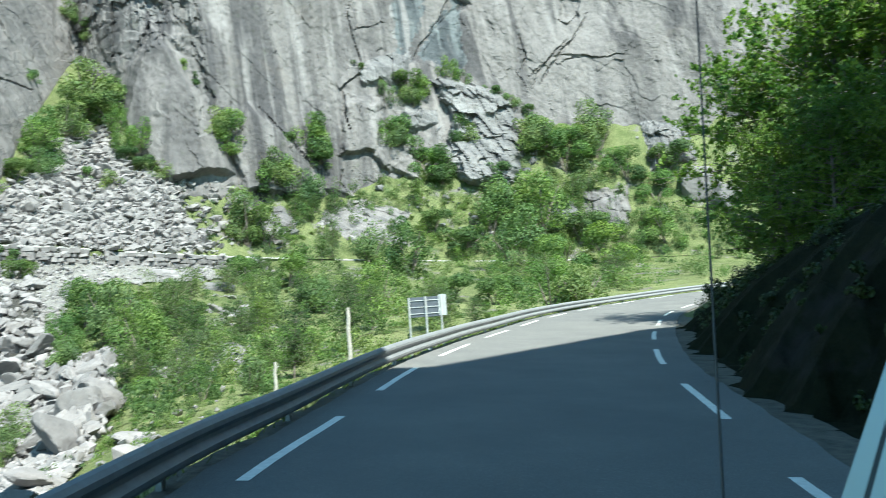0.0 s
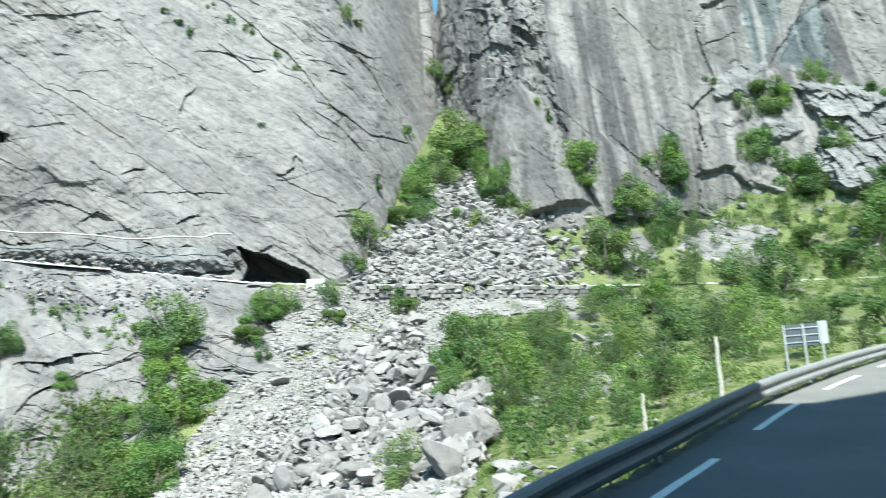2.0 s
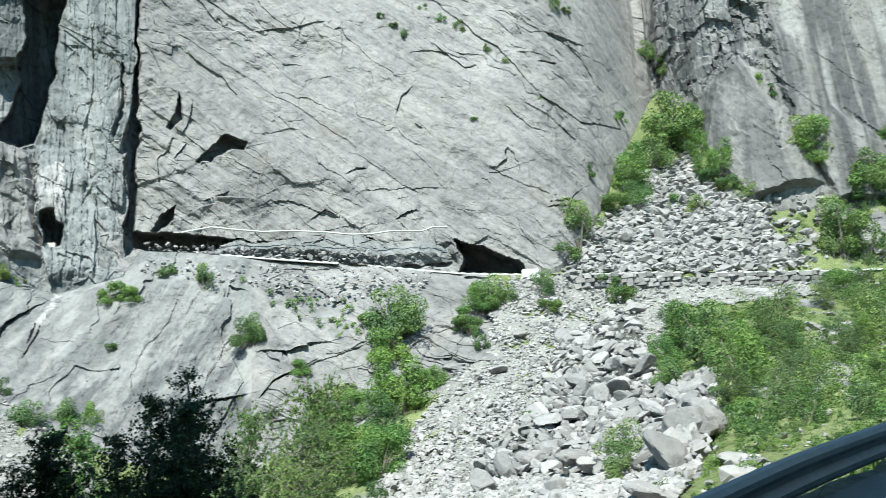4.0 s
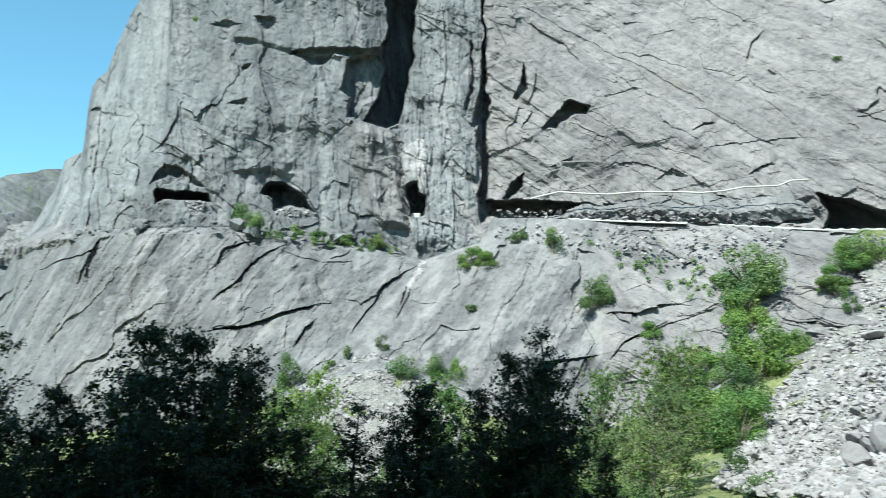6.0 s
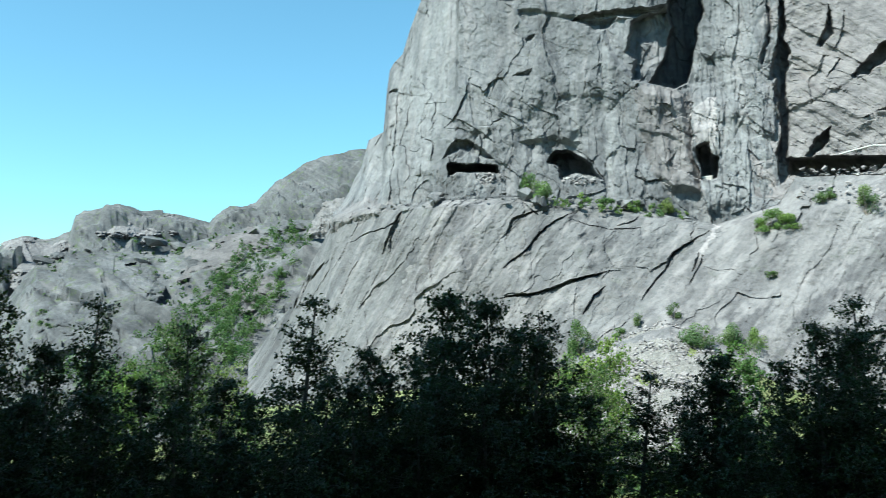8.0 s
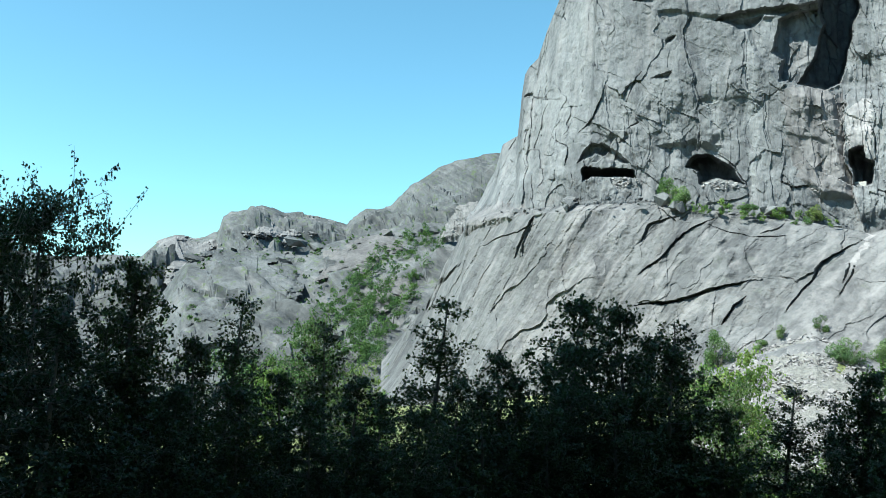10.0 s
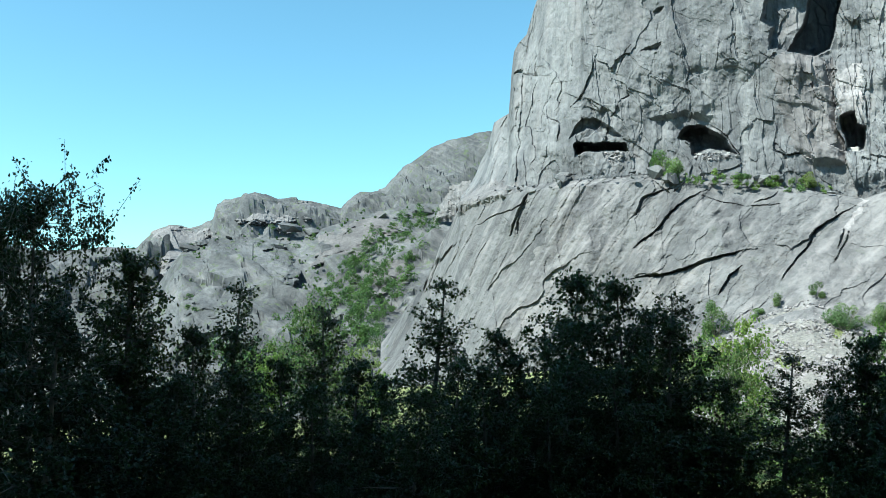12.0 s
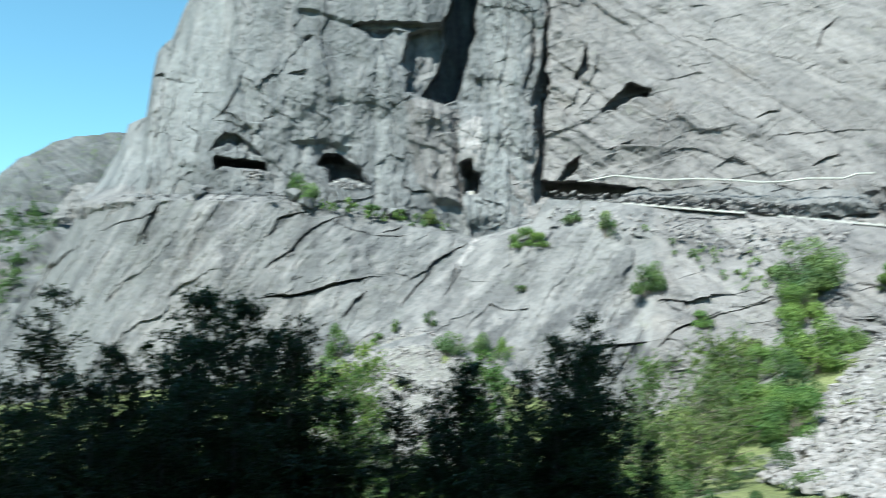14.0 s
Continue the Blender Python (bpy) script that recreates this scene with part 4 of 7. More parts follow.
    right.crack((21.76, 20.14), (21.55, 23.35), (21.95, 26.16), w=0.3, d=2.0)
    right.crack((19.87, 19.32), (18.48, 22.13), w=0.3, d=2.0)


build_cliffs()


# ---- far ridges and the hill that shades the road ----
def ridge(name, az, rises, near, far, low, mat, soft, seed, label, back=60):
    """A mountainside from (near, low degrees) up to a skyline of the given rises, and over it."""
    top = curve(rises)(az)
    n, m = len(az), 120
    t = np.linspace(0, 1, m)[None, :]
    r = near + (far - near) * t ** 1.15 + 0 * az[:, None]
    e = low + (top[:, None] - low) * t ** 0.8
    z = EYE.z + r * tan_d(e)
    r = np.concatenate([r, r[:, -1:] + back, r[:, -1:] + back * 4], 1)
    z = np.concatenate([z, z[:, -1:] - 2, z[:, -1:] - back], 1)
    A = np.repeat(az[:, None], m + 2, 1)
    P = np.stack([(-np.sin(np.radians(A)) * r).ravel(), (np.cos(np.radians(A)) * r).ravel(), z.ravel()], 1)
    lift = soft * (0.6 * fbm(P / 22.0, 4, seed) + 0.9 * facets(P / np.array([20.0, 20.0, 12.0]), seed + 1) + 0.3 * facets(P / np.array([7.0, 7.0, 5.0]), seed + 2) + 0.15 * fbm(P / 4.0, 3, seed + 3))
    along, up = A.ravel() * 0.0175 * near, P[:, 2] - EYE.z
    for k, (su, sv, amp) in enumerate(((45.0, 9.0, 0.55), (20.0, 4.0, 0.3), (9.0, 2.0, 0.16))):
        f = vnoise(np.stack([along / su, (up - 0.35 * along) / sv, 0 * up], 1) + 0.25 * np.stack([fbm(P / 14.0, 3, seed + 6)] * 3, 1), seed + 8 + k)
        lift = lift + soft * amp * np.tanh(f * 8)
    fade = np.concatenate([np.clip(t / 0.1, 0, 1) * np.clip((1.02 - t) / 0.25, 0.10, 1), [[0.3, 1]]], 1)
    P[:, 2] += lift * np.repeat(fade, n, 0).ravel()
    i = np.arange(n * (m + 2)).reshape(n, m + 2)
    F = np.stack([i[:-1, :-1], i[:-1, 1:], i[1:, 1:], i[1:, :-1]], -1).reshape(-1, 4)
    return tagged(new(name, mesh_from(name, P, F, mat)), label, "mountain", kind="structure")


SLOPE_TOP = {84: 8.6, 87.2: 8.35, 90.2: 8.35, 93.8: 7.3, 97.4: 5.9, 101.1: 5.6, 104.7: 4.8, 106.3: 2.2, 108: 1.0, 135: 1.0}
RIDGE_TOP = {82: 12.9, 85.12: 12.94, 86.81: 12.65, 87.94: 12.36, 89.06: 11.89, 90.16: 11.05, 91.08: 10.17, 91.98: 9.14, 92.9: 8.88, 93.65: 8.85, 94.38: 8.37, 94.83: 7.72, 95.66: 7.98, 96.77: 8.22, 98.06: 8.27, 98.96: 8.14, 99.7: 8.36, 100.43: 8.5, 101.49: 8.14, 102.36: 7.87, 102.8: 7.55, 103.0: 6.53, 104.38: 6.16, 105.59: 6.3, 106.59: 5.88, 107.54: 4.94, 112: 4.5, 135: 4.0}
ridge("far_ridge", np.linspace(82, 120, 380), RIDGE_TOP, 220, 330, -3, M_FAR, 7.5, 31, "distant bare grey rock ridge under the sky")
ridge("far_slope", np.linspace(84, 120, 380), SLOPE_TOP, 118, 215, -7, M_FAR, 3.6, 37, "rocky mountainside with green scrub", 30)


def spot_far(az, el):
    """A place on the far rocky mountainside."""
    e0, e1 = -7.0, float(curve(SLOPE_TOP)(az))
    u = np.clip((el - e0) / (e1 - e0), 0, 1)
    r = 118 + 97 * (u ** 1.25) ** 1.15
    return Vector((-math.sin(radians(az)) * r, math.cos(radians(az)) * r, EYE.z + r * math.tan(radians(el))))


def build_hill():
    """The steep hill on the inner side of the road, behind the camera."""
    foot = np.array([(6.5, -150, -14), (6.5, -60, -6), (6.5, -30, -3), (6.8, -14, -1), (7.6, -3, 0.5), (13, 9, 3), (30, 23, 7), (62, 46, 10)], float)
    # out of view: the crest is laid to cast the shadow edge on the road
    crest = np.array([(40, -150, 125), (15, -60, 95), (9.5, -33, 74), (9.2, -15, 48), (9.8, 0.5, 28.2), (16.5, 14.3, 26.6), (33, 27, 29), (70, 52, 32)], float)
    u = np.linspace(0, 7, 200)
    f = np.stack([np.interp(u, range(8), foot[:, k]) for k in range(3)], 1)
    c = np.stack([np.interp(u, range(8), crest[:, k]) for k in range(3)], 1)
    t = np.linspace(0, 1, 90)[None, :, None]
    g = f[:, None] * (1 - t) + c[:, None] * t
    out = c[:, None] + np.array([60, -40, 8.0])
    g = np.concatenate([g, c[:, None] * 0.7 + out * 0.3, out, out * np.array([1, 1, 0]) + np.array([30, -20, -10.0])], 1)
    n, m = g.shape[:2]
    P = g.reshape(-1, 3)
    d = 1.4 * fbm(P / 9.0, 4, 61)
    P = P + np.stack([d * 0.8, -0.3 * d, 0.35 * fbm(P / 3, 3, 62)], 1) * np.repeat(np.clip(np.minimum(np.arange(m), 90 - np.arange(m)) / 8.0, 0, 1)[None], n, 0).reshape(-1, 1)
    i = np.arange(n * m).reshape(n, m)
    F = np.stack([i[:-1, :-1], i[1:, :-1], i[1:, 1:], i[:-1, 1:]], -1).reshape(-1, 4)
    tagged(new("hill_behind", mesh_from("hill_behind", P, F, M_BANK)), "steep rock hill beside the road, unseen, coloured dark for its shade", "hill", kind="structure")


build_hill()


# ---- the road ----
def strip(name, s0, s1, o0, o1, lift, mat, step=0.5, across=1, wobble=0.0):
    s = np.linspace(s0, s1, max(2, int((s1 - s0) / step) + 1))
    vs = []
    for k, si in enumerate(s):
        w = wobble * math.sin(k * 1.7) * math.cos(k * 0.61)
        for j in range(across + 1):
            o = o0 + (o1 - o0) * j / across
            edge = w if j in (0, across) else 0
            vs.append(on_road(si, o + edge, lift))
    c = across + 1
    fs = [(i * c + j, i * c + j + 1, (i + 1) * c + j + 1, (i + 1) * c + j) for i in range(len(s) - 1) for j in range(across)]
    return mesh_from(name, vs, fs, mat, True)


road = new("road", strip("road", 0.5, RS[-1] - 0.5, -3.42, 3.32, 0.0, M_ASPHALT, 0.5, 6, 0.04))
tagged(road, "narrow grey asphalt mountain road climbing round a bend", "road", kind="structure")
M_GRAVEL = soil_material("gravel_edge", (0.15, 0.145, 0.13), (0.22, 0.21, 0.19), (0.09, 0.11, 0.04), 0.64)
shoulder = new("shoulder", strip("shoulder", 0.5, RS[-1] - 0.5, -3.72, 3.95, -0.035, M_GRAVEL, 0.5, 8, 0.10))
tagged(shoulder, "gravel and grass shoulder under the road edge", "road shoulder", kind="structure")


def lane_lines():
    for off, start, period, dash in ((-2.87, road_s(8.7), 6.85, 3.95), (2.62, road_s(12.7), 7.6, 4.0)):
        for k in range(-4, 16):
            s = start + k * period
            if 1 < s < RS[-1] - 6:
                me = strip("lane_line", s, s + dash, off - 0.07, off + 0.07, 0.006, M_PAINT, 0.4, 1, 0.004)
                ob = new("lane_line", me)
                ob.parent = road


lane_lines()


def guard_rail():
    """W-beam crash barrier on steel posts along the outer edge."""
    root = tagged(new("guard_rail"), "galvanised steel crash barrier with posts along the road edge", "guard rail")
    prof = [(0.0, 0.315), (0.035, 0.30), (0.075, 0.265), (0.08, 0.225), (0.02, 0.175), (0.02, 0.14), (0.08, 0.09), (0.075, 0.05), (0.035, 0.015), (0.0, 0.0),
            (-0.012, 0.0), (0.024, 0.02), (0.062, 0.055), (0.066, 0.088), (0.006, 0.14), (0.006, 0.175), (0.066, 0.228), (0.062, 0.262), (0.026, 0.295), (-0.012, 0.315)]
    s_first = road_s(8.35) - 4.0 * 6
    n = 28
    for k in range(n):
        s0 = s_first + k * 4.0
        ss = np.linspace(s0, s0 + 4.01, 8)
        vs, fs = [], []
        for si in ss:
            for px, pz in prof:
                vs.append(on_road(si, -3.52 + px, 0.09 + 1.28 * pz))
        m = len(prof)
        for i in range(len(ss) - 1):
            for j in range(m):
                jj = (j + 1) % m
                fs.append((i * m + j, i * m + jj, (i + 1) * m + jj, (i + 1) * m + j))
        beam = new("beam", mesh_from("beam", vs, fs, M_STEEL))
        beam.parent = root
        p = on_road(s0 + 0.1, -3.60, -0.27)
        a = on_road(s0 + 0.6, -3.60, -0.27) - p
        m4 = Matrix.Translation(p) @ Matrix.Rotation(math.atan2(a.y, a.x), 4, "Z")
        bm = bmesh.new()
        box(bm, (0.10, 0.012, 1.35), m4 @ Matrix.Translation((0, -0.03, 0.02)))
        box(bm, (0.012, 0.06, 1.35), m4 @ Matrix.Translation((0.05, 0, 0.02)))
        box(bm, (0.012, 0.06, 1.35), m4 @ Matrix.Translation((-0.05, 0, 0.02)))
        box(bm, (0.14, 0.13, 0.10), m4 @ Matrix.Translation((0, -0.03, 0.60)), 0.01)
        part("post", bm, M_STEEL, root)


guard_rail()


def road_sign():
    """The back of a bend sign: dark panel with stiffening bars on three tube posts."""
    root = tagged(new("road_sign"), "road sign seen from behind on three grey posts", "road sign")
    m_panel = plain("sign_back", (0.10, 0.115, 0.14), 0.5, 0.3, 0.15, 4)
    m_post = plain("sign_post", (0.45, 0.47, 0.48), 0.5, 0.3, 0.1, 4)
    r = 27.4

    def at(az, el, dr=0.0):
        q = r + dr
        return Vector((-math.sin(radians(az)) * q, math.cos(radians(az)) * q, EYE.z + q * math.tan(radians(el))))
    ax = (at(0.19, 3) - at(2.57, 3)).normalized()
    az_turn = math.atan2(ax.y, ax.x)
    for az, w in ((2.5, 0.06), (1.40, 0.07), (0.40, 0.06)):
        vs, fs = tube([at(az, -2.6), at(az, 4.28)], [w / 2, w / 2], 8)
        ob = new("sign_post", mesh_from("sign_post", vs, fs, m_post, True))
        ob.parent = root
    c = (at(2.5, 3.6, 0.07) + at(0.4, 3.6, 0.07)) / 2
    m4 = Matrix.Translation(c) @ Matrix.Rotation(az_turn, 4, "Z")
    bm = bmesh.new()
    box(bm, (1.07, 0.02, 0.635), m4, 0.004)
    part("panel", bm, m_panel, root, "dark grey back of the panel")
    for dz in (-0.208, 0.0, 0.208):
        bm = bmesh.new()
        box(bm, (1.02, 0.025, 0.028), m4 @ Matrix.Translation((0, -0.024, dz)), 0.003)
        part("stiffener", bm, m_post, root)
    bm = bmesh.new()
    box(bm, (0.25, 0.02, 0.66), m4 @ Matrix.Translation((0.55, -0.05, 0.03)), 0.004)
    part("end_plate", bm, m_post, root, "pale end plate")


road_sign()


def marker_posts():
    m_wood = plain("weathered_wood", (0.36, 0.345, 0.315), 0.9, 0, 0.35, 7, 0.5)
    for az, el0, el1, r, w in ((6.52, 0.1, 3.9, 33.0, 0.095), (11.35, -1.0, 0.7, 33.0, 0.08)):
        pts = []
        for k in range(7):
            e = el0 - 0.6 + (el1 - el0 + 0.6) * k / 6
            a = az + 0.035 * math.sin(k * 2.1)
            pts.append((-math.sin(radians(a)) * r, math.cos(radians(a)) * r, EYE.z + r * math.tan(radians(e))))
        vs, fs = tube(pts, [w * (1 - 0.05 * k) for k in range(7)], 8)
        fs.append((48, 49, 50, 51)), fs.append((51, 52, 53, 48)), fs.append((53, 54, 55, 48))
        tagged(new("marker_post", mesh_from("marker_post", vs, fs, m_wood)), "weathered pale wooden post in the roadside scrub", "post", "roadside posts")


marker_posts()


# ---- broken rock ----
rng = np.random.default_rng(7)


def stone_shape(seed, flat=0.6, points=11):
    """An angular stone: the hull of a few points, as verts and triangles, about 1 m long."""
    g = np.random.default_rng(seed)
    p = g.normal(size=(points, 3))
    p = p / np.linalg.norm(p, axis=1)[:, None] * g.uniform(0.88, 1.0, (points, 1)) * np.array([0.5, 0.38, 0.5 * flat])
    bm = bmesh.new()
    for q in p:
        bm.verts.new(q)
    res = bmesh.ops.convex_hull(bm, input=bm.verts)
    bmesh.ops.delete(bm, geom=[v for v in bm.verts if not v.link_faces], context="VERTS")
    bmesh.ops.triangulate(bm, faces=bm.faces)
    bmesh.ops.recalc_face_normals(bm, faces=bm.faces)
    bm.verts.index_update()
    v = np.array([tuple(x.co) for x in bm.verts])
    f = np.array([[x.index for x in fc.verts] for fc in bm.faces])
    bm.free()
    return v, f


STONES = [stone_shape(100 + k, rng.uniform(0.35, 0.75), 11 + k % 4) for k in range(16)]


def turn_matrix(g, tilt=0.5):
    return np.array(Euler((g.normal(0, tilt), g.normal(0, tilt), g.uniform(0, 6.28))).to_matrix())


def rand_in(poly, n, g):
    xs, ys = [p[0] for p in poly], [p[1] for p in poly]
    out = []
    while len(out) < n:
        a, e = g.uniform(min(xs), max(xs), 400), g.uniform(min(ys), max(ys), 400)
        k = inside(a, e, list(poly))
        out += list(zip(a[k], e[k]))
    return out[:n]


def stones(name, places, sizes, mat, label, seed, sink=0.2, tilt=0.5, flat=1.0):
    """Many stones in one mesh of kind stuff."""
    g = np.random.default_rng(seed)
    V, F, base = [], [], 0
    for p, s in zip(places, sizes):
        v, f = STONES[int(g.integers(16))]
        q = (v * s * g.uniform(0.75, 1.25, 3) * np.array([1, 1, flat])) @ turn_matrix(g, tilt).T + np.array(p) + np.array([0, 0, 0.30 + s * (0.22 - sink)])
        V.append(q)
        F.append(f + base)
        base += len(v)
    return tagged(new(name, mesh_from(name, np.concatenate(V), np.concatenate(F), mat)), label, "stones", kind="stuff")


def sizes_for(n, lo, hi, g, power=2.5):
    return lo + (hi - lo) * g.power(1.0, n) ** power if power == 0 else lo + (hi - lo) * g.uniform(0, 1, n) ** power


LOWER_FAN = [(34.3, 8.5), (30.2, 8.75), (28.5, 8.3), (23.98, 8.03), (14.28, 7.43), (14.78, 5.98), (23.35, 6.04), (24.30, 1.91), (21.05, 1.31), (21.23, -1.55), (22.48, -4.26), (26.24, -8.32), (44.08, -6.55), (40.90, -1.77), (37.44, 2.44), (35.11, 4.38)]
COARSE = [(30.30, 4.10), (25.54, 6.36), (24.32, 1.55), (21.03, 1.67), (21.28, -2.25), (22.84, -4.23), (26.06, -4.65), (36.53, -4.32), (32.16, -0.35)]
UPPER_CONE = [(29.61, 8.83), (27.51, 11.59), (25.24, 12.60), (23.60, 15.11), (21.29, 15.36), (19.92, 13.06), (17.28, 12.51), (16.35, 9.83), (14.62, 7.90)]
LEFT_FAN = [(65.15, 2.04), (63.55, 1.20), (59.62, -2.41), (59.56, -6.82), (72.75, -8.51), (71.94, -3.64), (69.38, 0.42)]
BENCH = [(51.17, 8.60), (46.04, 7.38), (38.97, 8.10), (38.91, 9.26), (57.31, 10.37), (57.32, 9.45)]


def bed(name, poly, mat, lift, label, step=0.12):
    """A sheet of fine debris laid over the slope inside the polygon."""
    xs, ys = [p[0] for p in poly], [p[1] for p in poly]
    a, e = np.arange(min(xs) - 0.5, max(xs) + 0.5, step), np.arange(min(ys) - 0.5, max(ys) + 0.5, step)
    A, E = np.meshgrid(a, e, indexing="ij")
    P = np.array([tuple(spot(u, v)) for u, v in zip(A.ravel(), E.ravel())])
    P[:, 2] += lift + 0.25 * fbm(P / 2.0, 3, 45) + 0.12 * fbm(P / 0.6, 2, 46)
    j = 0.35 * fbm(P / 2.5, 3, 47)
    ok = inside(A.ravel() + j, E.ravel() + j * 0.6, list(poly)).reshape(A.shape)
    i = np.arange(A.size).reshape(A.shape)
    keep = ok[:-1, :-1] & ok[1:, :-1] & ok[1:, 1:] & ok[:-1, 1:]
    F = np.stack([i[:-1, :-1], i[:-1, 1:], i[1:, 1:], i[1:, :-1]], -1)[keep]
    tagged(new(name, mesh_from(name, P, F, mat)), label, "scree", kind="structure")


bed("scree_bed", LOWER_FAN, M_SCREE, 0.18, "fine grey debris under the loose scree")
bed("cone_bed", UPPER_CONE, M_SCREE, 0.18, "fine grey debris in the gully cone")
bed("fan_bed", LEFT_FAN, M_SCREE, 0.26, "fine grey debris of the stone fan")
g0 = np.random.default_rng(5)
# a dark sheet laid under the blocks to paint the shade of the gaps
bed("boulder_bed", COARSE, M_GAP, 0.34, "dark sheet painting shade into the gaps of the boulder field")
pl = [q for q in rand_in(LOWER_FAN, 12500, g0) if g0.uniform() < (0.25 if inside(np.array(q[0]), np.array(q[1]), COARSE) else 1.0)]
stones("scree", [spot(a, e) for a, e in pl], sizes_for(len(pl), 0.22, 0.85, g0, 2.2), M_STONE, "loose pale grey scree below the old road", 51, 0.25, 0.32)
pl = [(a + g0.normal(0, 0.35), e + g0.normal(0, 0.2)) for a, e in rand_in(UPPER_CONE, 3600, g0)]
stones("scree_cone", [spot(a, e) for a, e in pl], sizes_for(len(pl), 0.45, 2.6, g0, 2.0), M_BLOCK, "cone of flat broken grey rock slabs in the gully", 52, 0.25, 0.3, 0.8)
pl = rand_in(LEFT_FAN, 4600, g0)
stones("scree_fan", [spot(a, e) for a, e in pl], sizes_for(len(pl), 0.16, 0.7, g0, 2.6), M_STONE, "fan of small grey stones under the slab", 53)
pl = rand_in(COARSE, 1500, g0)
stones("boulder_field", [spot(a, e) for a, e in pl], sizes_for(len(pl), 0.35, 1.25, g0, 1.4), M_BLOCK, "jumble of grey blocks in the scree", 54, -0.15, 0.6)
pl = rand_in(BENCH, 260, g0)
stones("road_rubble", [spot(a, e) for a, e in pl], sizes_for(len(pl), 0.25, 0.9, g0, 2), M_STONE, "rubble on the ledge under the old road", 55)


NEAR_GREEN = [(22.67, -0.89), (16.50, 3.03), (10.26, 3.28), (5.95, 0.44), (12.63, -2.63), (20.11, -5.97), (25.92, -7.57), (25.74, -4.18)]
pl = rand_in(NEAR_GREEN, 90, g0)
stones("verge_stones", [spot(a, e) for a, e in pl], sizes_for(len(pl), 0.2, 1.1, g0, 2.0), M_STONE, "pale stones lying in the roadside grass", 60, 0.3, 0.3)
CONE_SIDE = [(16.89, 12.67), (13.49, 12.21), (11.88, 9.09), (14.24, 7.95), (16.32, 10.20)]
pl = rand_in(CONE_SIDE, 110, g0)
stones("gully_stones", [spot(a, e) for a, e in pl], sizes_for(len(pl), 0.4, 2.2, g0, 1.6), M_BLOCK, "grey stones lying in grass beside the gully", 61, 0.2, 0.35)
OUTCROPS = [(13.38, 9.22), (8.33, 10.97), (1.40, 10.90), (-10.82, 11.10), (-9.96, 5.53), (0.03, 7.85), (9.03, 7.71), (13.19, 2.91), (17.87, -0.37), (20.78, -0.15), (14.41, 5.95)]
pl = rand_in(OUTCROPS, 150, g0)
stones("slope_stones", [spot(a, e) for a, e in pl], sizes_for(len(pl), 0.5, 2.8, g0, 2.4), M_BLOCK, "pale rocks showing through the hillside scrub", 57, 0.28, 0.3)
BASE_R = [(14.34, 11.16), (8.51, 12.84), (5.84, 16.57), (0.54, 17.61), (-5.85, 15.79), (-11.23, 13.70), (-10.72, 10.44), (1.35, 11.26), (8.70, 11.01)]
pl = rand_in(BASE_R, 130, g0)
stones("cliff_foot_blocks", [spot(a, e) for a, e in pl], sizes_for(len(pl), 0.5, 2.6, g0, 2.4), M_CRAGPALE, "fallen grey blocks heaped at the cliff foot", 58, 0.12, 0.6)
BROW = [(56.93, 11.21), (50.04, 11.01), (41.96, 10.52), (41.04, 9.84), (56.94, 10.62)]
LEDGE_ROCK = [(86.39, 7.90), (84.80, 9.06), (80.01, 9.99), (73.84, 10.17), (67.83, 9.49), (62.55, 8.17), (68.58, 9.03), (73.82, 9.55), (79.98, 9.42)]
pl = rand_in(LEDGE_ROCK, 50, g0)
stones("ledge_rubble", [spot(a, e) for a, e in pl], sizes_for(len(pl), 0.4, 2.4, g0, 2.0), M_HEAD, "dark broken rock along the ledge under the headland", 59, 0.1)
pl = rand_in(BROW, 150, g0)
stones("brow_rubble", [Vector((-math.sin(radians(a)) * (float(R_W(a)) - 0.3), math.cos(radians(a)) * (float(R_W(a)) - 0.3), EYE.z + (float(R_W(a)) - 0.3) * math.tan(radians(e)))) for a, e in pl], sizes_for(len(pl), 0.25, 1.0, g0, 1.8), M_BLOCK, "fallen blocks heaped along the half tunnel", 56)


def boulder_mesh(seed, flat):
    """A larger block: a ball cut by broken planes, with worn edges."""
    g = np.random.default_rng(seed)
    bm = bmesh.new()
    bmesh.ops.create_icosphere(bm, subdivisions=4, radius=1.0)
    d = np.array([tuple(v.co) for v in bm.verts])
    n = g.normal(size=(11, 3)) * np.array([1, 1, 1.2])
    n /= np.linalg.norm(n, axis=1)[:, None]
    h = g.uniform(0.55, 0.95, 11)
    r = (np.clip(d @ n.T / h, 0, None) ** 70).sum(1) ** (-1 / 70)
    p = d * np.minimum(r, 1.15)[:, None]
    p = p + d * (0.03 * fbm(p * 4.0, 4, seed, 0.6))[:, None]
    p = p * np.array([0.5, 0.42, 0.5 * flat])
    for v, q in zip(bm.verts, p):
        v.co = q
    me = bpy.data.meshes.new("boulder")
    bm.to_mesh(me)
    bm.free()
    me.materials.append(M_BLOCK)
    return me


BOULDERS = [boulder_mesh(300 + k, (0.5, 0.9, 0.7, 0.35, 1.1, 0.6)[k]) for k in range(6)]


